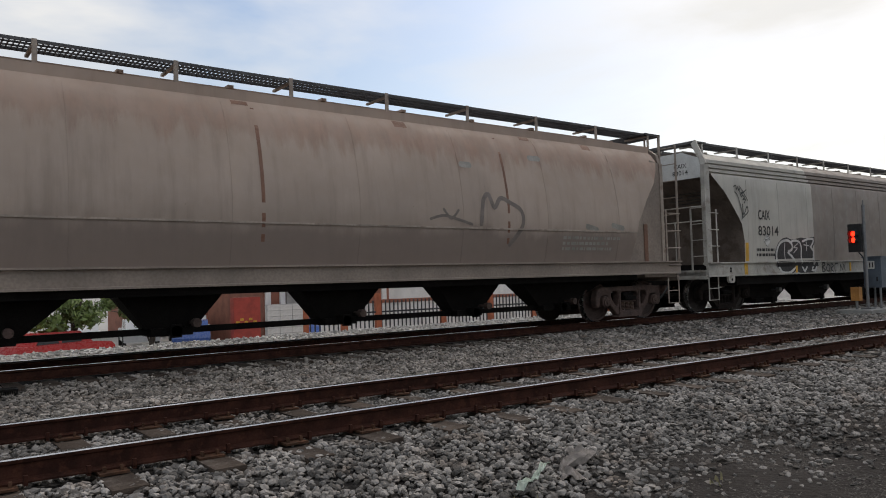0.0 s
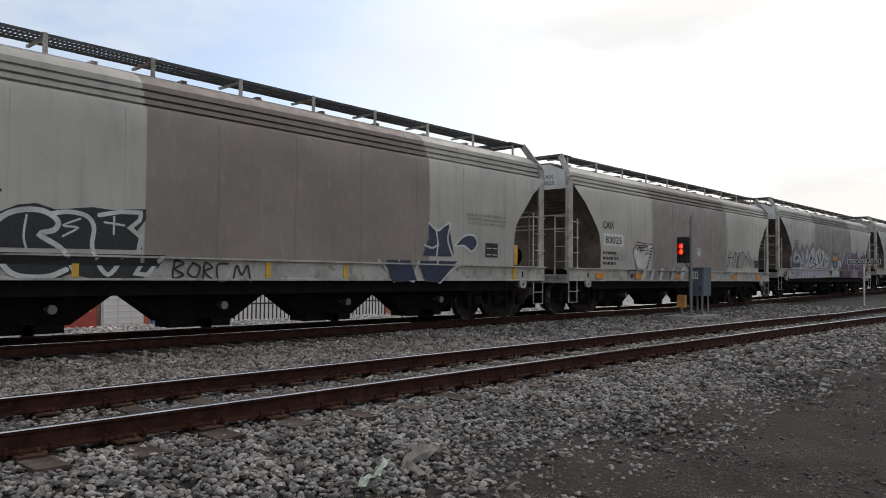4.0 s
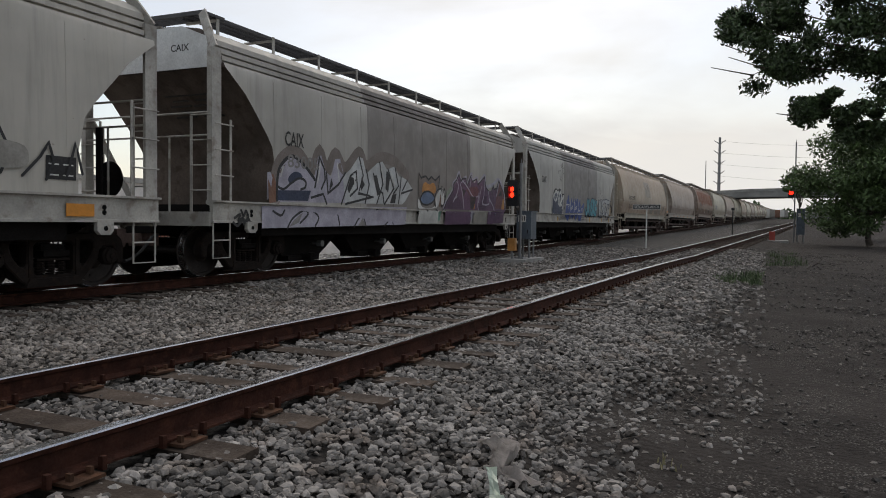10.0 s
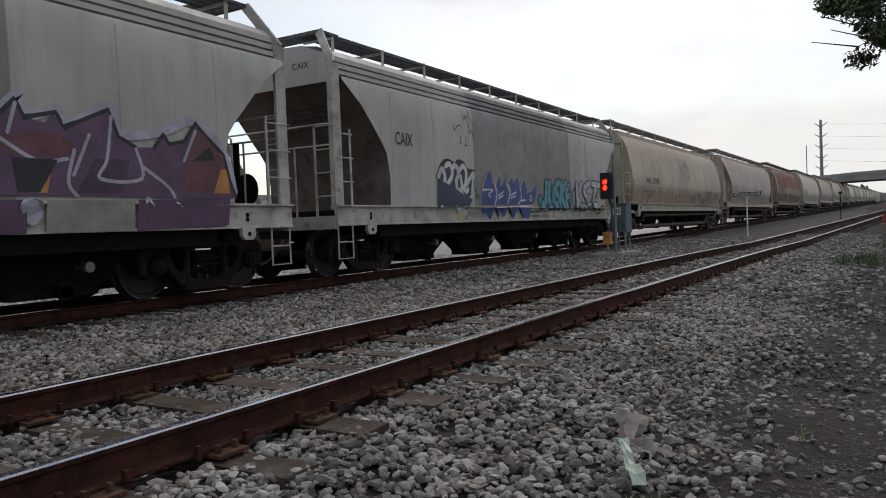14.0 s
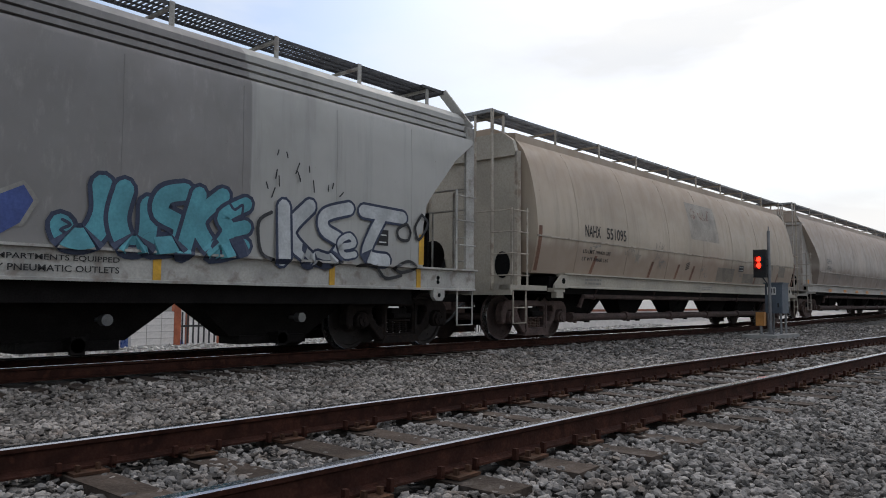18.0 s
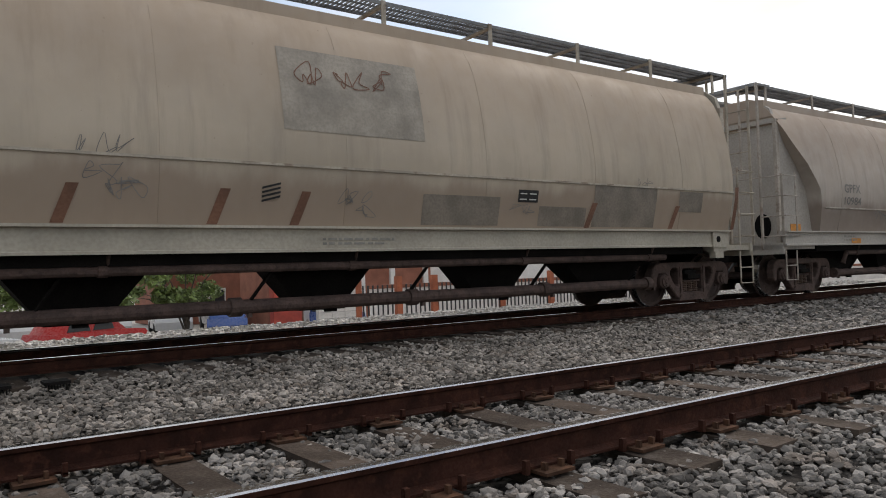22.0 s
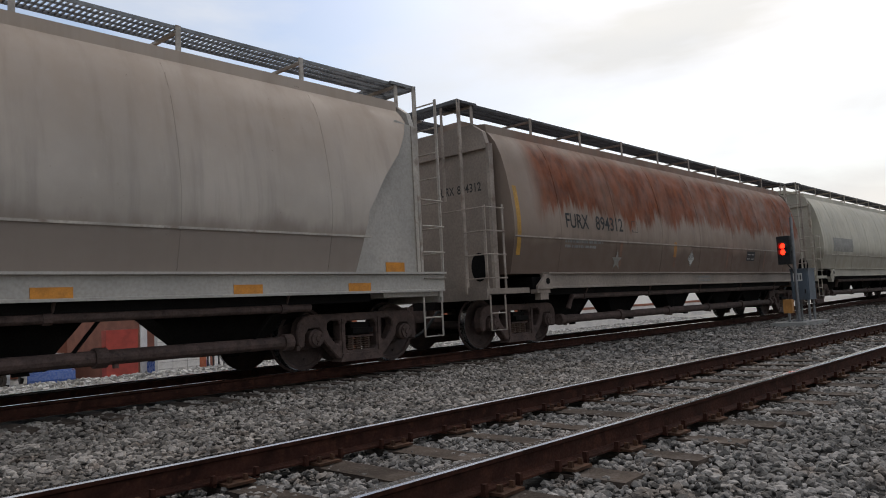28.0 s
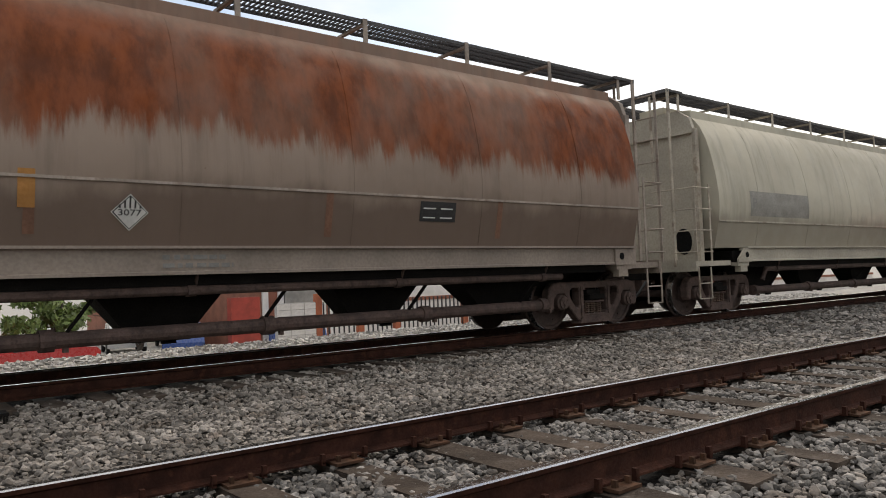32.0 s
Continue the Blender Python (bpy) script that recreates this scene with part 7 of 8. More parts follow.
brush(car_4, "pale", 0.045, ((-1.07, 1.55), (-0.8, 1.61)))
brush(car_4, "pale", 0.045, ((0.1, 1.52), (0.15, 1.63), (0.25, 1.6), (0.2, 1.49), (0.1, 1.52)))
brush(car_4, "pale", 0.045, ((-0.49, 1.49), (-0.19, 1.51)))
fat_letter(car_4, "turquoise", "navy", 0.34, 0.235, (((1.3, 2.02), (1.32, 1.7), (1.19, 1.44), (0.96, 1.42), (0.88, 1.55)),))
fat_letter(car_4, "turquoise", "navy", 0.32, 0.215, (((1.55, 2.01), (1.48, 1.66), (1.6, 1.39), (1.82, 1.45), (1.84, 1.85)),))
fat_letter(car_4, "turquoise", "navy", 0.32, 0.205, (((2.3, 2.06), (2.04, 1.98), (1.99, 1.78), (2.24, 1.65), (2.2, 1.44), (1.88, 1.38)),))
fat_letter(car_4, "turquoise", "navy", 0.3, 0.195, (((2.48, 2.05), (2.38, 1.69), (2.29, 1.34)), ((2.81, 2.07), (2.47, 1.72), (2.7, 1.35)),))
fat_letter(car_4, "turquoise", "navy", 0.28, 0.18, (((3.15, 2), (2.83, 1.81), (2.91, 1.63), (2.77, 1.37), (3.14, 1.46)), ((2.89, 1.63), (3.15, 1.7)),))
brush(car_4, "navy", 0.035, ((0.89, 1.6), (0.97, 1.55), (0.88, 1.49), (0.99, 1.44)))
brush(car_4, "navy", 0.035, ((2.91, 1.97), (2.98, 1.91), (3.09, 1.98), (3.09, 1.87)))
fat_letter(car_4, "silver", "navy", 0.28, 0.2, (((3.74, 2.03), (3.76, 1.32)), ((4.19, 2.08), (3.84, 1.68), (4.22, 1.32)),))
fat_letter(car_4, "silver", "navy", 0.26, 0.18, (((4.92, 2.12), (4.47, 1.98), (4.46, 1.77), (4.77, 1.61), (4.6, 1.35), (4.33, 1.37)),))
fat_letter(car_4, "silver", "navy", 0.15, 0.09, (((4.75, 1.54), (5.02, 1.6), (4.93, 1.71), (4.75, 1.61), (4.83, 1.43), (5.05, 1.45)),))
fat_letter(car_4, "silver", "navy", 0.27, 0.19, (((5.19, 2.11), (6.05, 2.08)), ((5.58, 2.05), (5.28, 1.48), (5.7, 1.39)),))
brush(car_4, "ink", 0.05, ((6.23, 1.86), (6.14, 1.98), (5.94, 1.89), (5.97, 1.75), (6.17, 1.73), (6.23, 1.86)))
brush(car_4, "ink", 0.05, ((6.49, 2.17), (6.64, 2.03), (6.43, 1.76), (6.34, 1.96), (6.49, 2.17)))
brush(car_4, "ink", 0.05, ((5.89, 1.29), (6.2, 1.4), (6.4, 1.3), (6.09, 1.22), (5.89, 1.29)))
brush(car_4, "ink", 0.05, ((3.54, 1.93), (3.34, 1.78), (3.39, 1.4), (3.58, 1.3)))
brush(car_4, "ink", 0.05, ((4.34, 1.3), (4.55, 1.24), (4.78, 1.33)))
brush(car_4, "ink", 0.05, ((5.13, 1.29), (5.5, 1.29), (5.73, 1.12), (6.08, 1.17)))
brush(car_4, "ink", 0.02, ((4.6, 2.45), (4.58, 2.37)))
brush(car_4, "ink", 0.02, ((3.44, 2.32), (3.47, 2.24)))
brush(car_4, "ink", 0.02, ((4.79, 2.34), (4.72, 2.27)))
brush(car_4, "ink", 0.02, ((3.61, 2.51), (3.59, 2.39)))
brush(car_4, "ink", 0.02, ((3.63, 2.78), (3.61, 2.71)))
brush(car_4, "ink", 0.02, ((4.23, 2.44), (4.25, 2.28)))
brush(car_4, "ink", 0.02, ((4.51, 2.41), (4.5, 2.32)))
brush(car_4, "ink", 0.02, ((3.76, 2.77), (3.78, 2.7)))
brush(car_4, "ink", 0.02, ((3.58, 2.26), (3.53, 2.13)))
brush(car_4, "ink", 0.02, ((3.98, 2.65), (3.92, 2.5)))
brush(car_4, "ink", 0.02, ((4.15, 2.63), (4.16, 2.55)))
brush(car_4, "ink", 0.02, ((3.95, 2.53), (4, 2.43)))
brush(car_4, "ink", 0.02, ((3.98, 2.47), (4, 2.4)))
brush(car_4, "ink", 0.02, ((3.64, 2.43), (3.65, 2.29)))

# reporting marks on the car ends
for car, number, length in ((car_1, "83014", 17.61), (car_2, "83025", 17.25), (car_3, "", 17.11), (car_4, "", 17.40)):
    end_writing(car, [("CAIX", 0.55, 0.95, 3.86, 3.98)] + ([(number, 0.50, 0.98, 3.68, 3.80)] if number else []), -length / 2 + 0.698)
end_writing(car_6, [("GPFX", 0.2, 0.6, 3.84, 3.96), ("10984", 0.65, 1.05, 3.84, 3.96)], -9.73 + 0.838)
end_writing(car_7, [("FURX", -0.1, 0.32, 2.95, 3.12), ("894312", 0.40, 1.0, 2.95, 3.12)], -9.45 + 1.178)
# ---- signals, sign and small things by the track ----
M["cabinet"] = surface("blue_grey_cabinet_paint", (0.085, 0.105, 0.13), 0.5, 0, 0.2, 3, 40, 0.05, 0.002)
M["signal_black"] = surface("matt_black_paint", (0.012, 0.012, 0.013), 0.7, 0, 0.2, 3, 40, 0.05, 0.002)
M["red_lamp"] = glow("red_signal_lamp", (1.0, 0.018, 0.008), 5.0)
M["concrete"] = surface("grey_concrete", (0.27, 0.265, 0.25), 0.9, 0, 0.2, 2, 40, 0.2, 0.004)
M["steel_grey"] = surface("grey_galvanised_post", (0.20, 0.20, 0.205), 0.5, 0.5, 0.2, 3, 40, 0.1, 0.002)
M["red_paint"] = surface("faded_red_paint", (0.34, 0.045, 0.03), 0.55, 0, 0.2, 3, 40, 0.05, 0.002)
M["plastic"] = surface("pale_green_plastic", (0.50, 0.58, 0.50), 0.35, 0, 0.15, 8, 40, 0.05, 0.002)


def lamp_signal(x, y, z, lamps, label, mast_top, lens=0.085):
    s = thing("railway_signal", label, "railway signal", pose(x, y, z))
    bm = bmesh.new()
    rod(bm, (0, 0, 0), (0, 0, mast_top), 0.045, 10)
    rod(bm, (0, 0, mast_top), (0, 0, mast_top + 0.14), 0.015, 6)
    box(bm, 0, 0, 0.02, 0.3, 0.3, 0.04)
    part("mast", bm, M["steel_grey"], s)
    bm = bmesh.new()
    top = lamps[0] + 0.30
    box(bm, -0.02, 0.24, (top + lamps[-1] - 0.36) / 2, 0.22, 0.36, top - lamps[-1] + 0.36)
    box(bm, 0, 0.08, lamps[0], 0.06, 0.2, 0.05)
    box(bm, 0, 0.08, lamps[-1], 0.06, 0.2, 0.05)
    part("signal_head", bm, M["signal_black"], s, "black signal head", bevel=0.02)
    for k, h in enumerate(lamps):
        bm = bmesh.new()
        rod(bm, (-0.13, 0.24, h), (-0.15, 0.24, h), lens, 18)
        part("lens", bm, M["red_lamp"], s, "glowing red lens")
        bm = bmesh.new()
        ring = [(math.cos(math.pi * a / 9), math.sin(math.pi * a / 9)) for a in range(-3, 13)]
        rim = [[bm.verts.new((x2, 0.24 + r2 * c, h + r2 * d)) for c, d in ring] for x2, r2 in ((-0.13, lens + 0.03), (-0.31, lens + 0.03), (-0.31, lens + 0.018), (-0.13, lens + 0.018))]
        for p, q in zip(rim, rim[1:]):
            for k2 in range(len(ring) - 1):
                bm.faces.new((p[k2], p[k2 + 1], q[k2 + 1], q[k2]))
        part("hood", bm, M["signal_black"], s)
    bm = bmesh.new()
    pipe(bm, ((0.02, 0.2, lamps[-1] - 0.36), (0.04, 0.1, lamps[-1] - 0.5), (0.03, 0.02, lamps[-1] - 0.7)), 0.018, 6)
    part("cable", bm, M["hose"], s)
    return s


def relay_cabinet(x, y, z, turn, high, label):
    c = thing("relay_cabinet", label, "cabinet", pose(x, y, z, 0, 0, turn))
    bm = bmesh.new()
    box(bm, 0, 0, 0.62 + high / 2, 0.62, 0.50, high)
    part("body", bm, M["cabinet"], c, bevel=0.015)
    bm = bmesh.new()
    box(bm, 0, 0, 0.64 + high, 0.68, 0.56, 0.04)
    part("roof", bm, M["cabinet"], c)
    bm = bmesh.new()
    box(bm, -0.318, 0, 0.62 + high / 2, 0.018, 0.44, high - 0.08)
    door = part("door", bm, M["cabinet"], c, bevel=0.006)
    bm = bmesh.new()
    box(bm, -0.335, -0.14, 0.62 + high * 0.28, 0.03, 0.04, 0.13)
    part("handle", bm, M["signal_black"], door)
    bm = bmesh.new()
    box(bm, -0.332, 0.05, 0.62 + high * 0.76, 0.008, 0.26, 0.24)
    plate = part("number_plate", bm, M["white"], c, "white number plate")
    bm = bmesh.new()
    for k in range(3):
        box(bm, -0.340, 0.13 - 0.08 * k, 0.62 + high * 0.76, 0.006, 0.035, 0.15)
    part("number_bars", bm, M["ink"], plate)
    for a in (-1, 1):
        for b2 in (-1, 1):
            bm = bmesh.new()
            rod(bm, (a * 0.24, b2 * 0.18, -0.1), (a * 0.24, b2 * 0.18, 0.63), 0.035, 8)
            part("leg", bm, M["steel_grey"], c)
    return c


lamp_signal(23.25, 4.34, 0.05, (2.24, 2.06), "dwarf railway signal showing two red lamps beside the main line", 3.1)
relay_cabinet(24.05, 4.38, 0.05, 0, 0.90, "blue-grey steel relay cabinet on legs beside the signal")
box_post = thing("junction_post", "orange junction box on a short grey post", "junction box", pose(22.9, 4.50, 0.05))
bm = bmesh.new()
rod(bm, (0, 0, 0), (0, 0, 0.35), 0.04, 8)
part("post", bm, M["steel_grey"], box_post)
bm = bmesh.new()
box(bm, 0, 0, 0.46, 0.2, 0.24, 0.40)
part("box", bm, PAINT["ochre"], box_post, "orange painted box", bevel=0.01)
slab_thing = thing("concrete_base", "dark concrete base slab under the signal gear", "slab", pose(23.5, 4.4, -0.03))
bm = bmesh.new()
box(bm, 0, 0, 0.0, 2.2, 1.0, 0.16)
part("slab", bm, M["concrete"], slab_thing, bevel=0.01)

FZ = bend(55)[2] - 0.35
lamp_signal(55.0, -4.75, FZ, (3.45,), "tall railway signal showing one red lamp beside the siding", 6.8, 0.17)
relay_cabinet(55.2, -5.14, FZ, 0, 1.7, "blue-grey steel relay cabinet beside the dirt path")
stand = thing("switch_stand", "faded red switch stand on a pale concrete slab", "switch stand", pose(52.5, -3.6, bend(52)[2] - 0.2))
bm = bmesh.new()
box(bm, 0, 0, 0.05, 2.2, 1.5, 0.18)
part("slab", bm, M["concrete"], stand, bevel=0.02)
bm = bmesh.new()
box(bm, 0, 0.2, 0.4, 0.35, 0.35, 0.6)
part("housing", bm, M["red_paint"], stand, bevel=0.03)

sign = thing("track_sign", "black name board with white letters on a thin white post", "sign", pose(38.0, 2.45, bend(38)[2] - 0.1, 0, 0, 0))
bm = bmesh.new()
rod(bm, (0, 0, 0), (0, 0, 2.0), 0.035, 8)
part("post", bm, M["white"], sign)
bm = bmesh.new()
box(bm, -0.04, 0, 2.02, 0.02, 1.36, 0.24)
board = part("board", bm, M["signal_black"], sign)
bm = bmesh.new()
for d in (-1, 1):
    box(bm, -0.052, 0, 2.02 + d * 0.108, 0.006, 1.36, 0.022)
    box(bm, -0.052, d * 0.669, 2.02, 0.006, 0.022, 0.194)
part("border", bm, M["white"], board)
verts, faces = fitted(letters("DESCARRILADOR", 1.0, bold=0.02), -0.62, 0.62, -0.07, 0.07)
me = bpy.data.meshes.new("lettering")
me.from_pydata([(-0.054, -a, 2.02 + b2) for a, b2 in verts], [], faces)
me.materials.append(M["white"])
part_at("lettering", me, board)

post2 = thing("marker_post", "thin dark marker post between the tracks", "post", pose(66.0, -0.5, bend(66)[2] - 0.1))
bm = bmesh.new()
rod(bm, (0, 0, 0), (0, 0, 2.1), 0.05, 8)
box(bm, 0, 0, 2.15, 0.06, 0.25, 0.2)
part("post", bm, M["signal_black"], post2)

# litter and weeds on the trodden edge
litter = thing("plastic_strip", "pale green crumpled plastic strip lying on the stones", "litter", pose(3.48, -1.79, -0.115, 0, -5, 25))
bm = bmesh.new()
prev = None
for k in range(9):
    u = k / 8
    row = [bm.verts.new((-0.27 + 0.54 * u, s * (0.03 + 0.009 * math.sin(7 * u)), 0.02 * math.sin(9 * u) + 0.02 * abs(s) * (k % 2))) for s in (-1, 0, 1)]
    if prev:
        for i in range(2):
            bm.faces.new((prev[i], prev[i + 1], row[i + 1], row[i]))
    prev = row
bmesh.ops.solidify(bm, geom=bm.faces[:], thickness=0.004)
part("strip", bm, M["plastic"], litter)

M["rag"] = surface("grey_brown_cloth", (0.30, 0.27, 0.25), 0.95, 0, 0.3, 6, 60, 0.3, 0.003)
rag = thing("rag", "grey-brown crumpled rag lying on the stones", "rag", pose(4.05, -1.72, -0.13, 0, 7, -130))
bm = bmesh.new()
rows = []
for i in range(15):
    u = i / 14
    rows.append([bm.verts.new((-0.30 + 0.60 * u + 0.03 * math.sin(5 * v + 9 * u),
                               (v - 0.5) * (0.15 + 0.07 * math.sin(6 * u + 1)) - 0.16 * u + 0.05 * math.sin(8 * u),
                               0.016 * math.sin(13 * v + 9 * u) + 0.014 * math.sin(15 * u + 4 * v) + 0.03 * (1 - abs(2 * v - 1)) - 0.01))
                 for v in [j / 8 for j in range(9)]])
for i in range(14):
    for j in range(8):
        bm.faces.new((rows[i][j], rows[i + 1][j], rows[i + 1][j + 1], rows[i][j + 1]))
bmesh.ops.solidify(bm, geom=bm.faces[:], thickness=0.006)
part("cloth", bm, M["rag"], rag, smooth=50)

M["dry_grass"] = surface("dry_grass", (0.26, 0.23, 0.13), 0.8, 0, 0.25, 5, 30, 0, 0, island=0.35)
M["weed"] = surface("green_weed", (0.055, 0.085, 0.03), 0.7, 0, 0.25, 5, 30, 0, 0, island=0.4)
M["leaf"] = surface("dark_green_leaf", (0.045, 0.075, 0.026), 0.6, 0, 0.3, 2, 30, 0, 0, island=0.45)
M["leaf_mid"] = surface("green_leaf", (0.07, 0.115, 0.035), 0.6, 0, 0.3, 2, 30, 0, 0, island=0.45)
M["leaf_light"] = surface("bright_green_leaf", (0.12, 0.17, 0.045), 0.6, 0, 0.3, 2, 30, 0, 0, island=0.4)
M["bark"] = surface("grey_brown_bark", (0.075, 0.06, 0.048), 0.9, 0, 0.3, 4, 25, 0.5, 0.02)


def blades(name, spots, count, high, spread, mat, label, seed):
    """Grass or weeds: many thin bent blades in tufts."""
    rng = np.random.default_rng(seed)
    verts, faces = [], []
    for x, y, z in spots:
        for _ in range(count):
            a, r = rng.uniform(0, math.tau), spread * math.sqrt(rng.random())
            px, py = x + r * math.cos(a), y + r * math.sin(a)
            h, lean, w, d = high * rng.uniform(0.4, 1.2), rng.uniform(0.1, 0.7), rng.uniform(0.004, 0.012) * (1 + high), rng.uniform(0, math.tau)
            ux, uy = math.cos(d), math.sin(d)
            k = len(verts)
            verts += [(px - uy * w, py + ux * w, z), (px + uy * w, py - ux * w, z), (px + ux * h * lean * 0.4 + uy * w * 0.7, py + uy * h * lean * 0.4 - ux * w * 0.7, z + h * 0.6),
                      (px + ux * h * lean * 0.4 - uy * w * 0.7, py + uy * h * lean * 0.4 + ux * w * 0.7, z + h * 0.6), (px + ux * h * lean, py + uy * h * lean, z + h)]
            faces += [(k, k + 1, k + 2, k + 3), (k + 3, k + 2, k + 4)]
    me = bpy.data.meshes.new(name)
    me.from_pydata(verts, [], faces)
    me.materials.append(mat)
    return tagged(new(name, me), label, "grass", kind="stuff")


rng = random.Random(5)
blades("dry_grass", [(rng.uniform(1.2, 5.0), rng.uniform(-2.6, -1.4), -0.24) for _ in range(9)], 9, 0.06, 0.10, M["dry_grass"], "sparse dry grass at the edge of the stones", 6)
blades("weeds", [(rng.uniform(19.2, 22.8), rng.uniform(-2.8, -1.9), -0.22) for _ in range(26)], 30, 0.2, 0.22, M["weed"], "low green weeds beside the path", 7)
blades("weeds", [(rng.uniform(27, 40), rng.uniform(-4.2, -3.2), bend(34)[2] - 0.25) for _ in range(24)], 24, 0.2, 0.3, M["weed"], "low green weeds beside the path", 8)
for k, (x, y, turn) in enumerate(((4.3, -2.35, 20), (5.2, -2.2, -15), (2.9, -2.55, 35), (6.6, -2.45, 8))):
    twig = thing("twig", "thin dry twig lying on the dirt", "twig", pose(x, y, -0.245, 0, 0, turn))
    bm = bmesh.new()
    pipe(bm, [(-0.2 + 0.1 * i, 0.03 * math.sin(i * 1.7 + k), 0.01) for i in range(5)], 0.006, 5)
    part("stick", bm, M["bark"], twig)


# ---- trees ----
def tree(label, x, y, z, trunk_h, r, centre, radii, leaves, leaf, mat, seed, category="tree", bare=(), clumped=16, masses=()):
    """A tapered trunk with limbs, and a crown of many small leaves in uneven clumps."""
    rng = np.random.default_rng(seed)
    t = thing("tree", label, category, pose(x, y, z))
    bm = bmesh.new()
    pts = [(0.1 * math.sin(k * 1.3 + seed), 0.1 * math.cos(k * 1.7 + seed), trunk_h * k / 5) for k in range(6)]
    for k in range(5):
        rod(bm, pts[k], pts[k + 1], r * (1 - 0.13 * k), 10, r * (1 - 0.13 * (k + 1)))
    part("trunk", bm, M["bark"], t)
    clumps = []
    for my, mz, mr in masses:
        for k in range(14):
            d = np.clip(rng.normal(size=3), -1.2, 1.2) * np.array((1.5, 0.62, 0.58)) * mr
            clumps.append((np.array((0.0, my, mz)) + d, rng.uniform(0.35, 0.8) * mr))
        bm = bmesh.new()
        a, c = Vector(pts[-1]), Vector((0.0, my, mz))
        mid = (a + c) / 2 + Vector((0.2, 0, 0.4))
        rod(bm, a, mid, r * 0.4, 7, r * 0.16)
        rod(bm, mid, c, r * 0.16, 6, r * 0.03)
        part("limb", bm, M["bark"], t)
    for k in range(clumped):
        d = rng.normal(size=3)
        d /= np.linalg.norm(d)
        c = np.array(centre) + d * np.array(radii) * rng.uniform(0.45, 0.95) ** (1 if clumped < 20 else 1.4)
        clumps.append((c, rng.uniform(0.22, 0.42) * min(radii)))
        if k < 9:
            bm = bmesh.new()
            a = Vector(pts[-1]) * 0.9 + Vector((0, 0, -0.3 * (k % 3)))
            mid = (a + Vector(c)) / 2 + Vector((0, 0, 0.35))
            rod(bm, a, mid, r * 0.42, 7, r * 0.26)
            rod(bm, mid, c, r * 0.26, 6, r * 0.06)
            part("limb", bm, M["bark"], t)
    for line in bare:
        bm = bmesh.new()
        for a, b2 in zip(line, line[1:]):
            rod(bm, a, b2, 0.025, 5, 0.012)
        part("limb", bm, M["bark"], t, "bare twig")
    n = leaves
    which = rng.integers(0, len(clumps), n)
    base = np.array([clumps[i][0] for i in which])
    rad = np.array([clumps[i][1] for i in which])
    d = rng.normal(size=(n, 3))
    d /= np.linalg.norm(d, axis=1)[:, None]
    p = base + d * (rad * rng.random(n) ** (0.8 if masses else 0.45))[:, None] * np.array([1.15, 1.15, 0.8])
    u = rng.normal(size=(n, 3))
    u /= np.linalg.norm(u, axis=1)[:, None]
    v = np.cross(u, rng.normal(size=(n, 3)))
    v /= np.linalg.norm(v, axis=1)[:, None]
    s = (leaf * rng.uniform(0.6, 1.3, n))[:, None]
    quad = np.stack([p - u * s, p - v * s * 0.42, p + u * s, p + v * s * 0.42], 1).reshape(-1, 3)
    me = bpy.data.meshes.new("crown")
    me.from_pydata(quad.tolist(), [], (np.arange(4 * n).reshape(-1, 4)).tolist())
    me.materials.append(mat)
    ob = new("crown", me)
    ob.parent = t
    return t


tree("large dark leafy tree overhanging the dirt path", 25.0, -11.1, -0.3, 4.4, 0.32, (0.0, 4.5, 7.5), (4.4, 4.5, 4.2), 95000, 0.085, M["leaf"], 3, clumped=0,
     masses=((8.9, 7.6, 0.55), (7.9, 8.1, 0.7), (8.0, 6.4, 0.7), (7.2, 8.9, 0.7), (6.0, 8.7, 0.8), (6.4, 6.7, 0.8), (6.8, 5.0, 0.55), (5.6, 4.6, 0.6), (4.8, 5.9, 0.9), (4.8, 7.8, 1.0), (3.8, 9.6, 1.1), (3.4, 6.4, 1.1),
             (5.3, 10.0, 0.8), (2.2, 8.2, 1.3), (1.8, 10.6, 1.2), (0.2, 9.2, 1.5), (-1.6, 8.0, 1.6), (-2.6, 10.2, 1.4), (0.2, 6.4, 1.2)),
     bare=(((0.0, 7.6, 6.6), (-0.2, 8.6, 6.1), (-0.3, 9.8, 6.4)), ((0.0, 7.4, 6.8), (-0.2, 8.6, 6.7), (-0.3, 9.5, 7.1)), ((0.2, 7.0, 6.5), (0.0, 8.2, 6.3), (-0.2, 9.3, 6.7)), ((0.0, 6.6, 5.4), (-0.1, 7.3, 4.8), (-0.2, 7.9, 4.9))))
tree("dense green roadside tree behind the signal", 50.0, -8.6, 0.1, 2.0, 0.2, (0.0, 0.0, 3.5), (3.4, 3.9, 3.5), 30000, 0.13, M["leaf_mid"], 4, clumped=34)
tree("dense green roadside tree behind the signal", 64.0, -12.0, 0.3, 2.4, 0.2, (0.0, 0.6, 4.6), (3.6, 4.6, 4.0), 12000, 0.18, M["leaf"], 5, clumped=30)
tree("small roadside tree behind the signal", 76.0, -5.9, 0.5, 3.4, 0.12, (0.0, 0.0, 4.6), (1.5, 1.5, 1.2), 2600, 0.14, M["leaf"], 6)
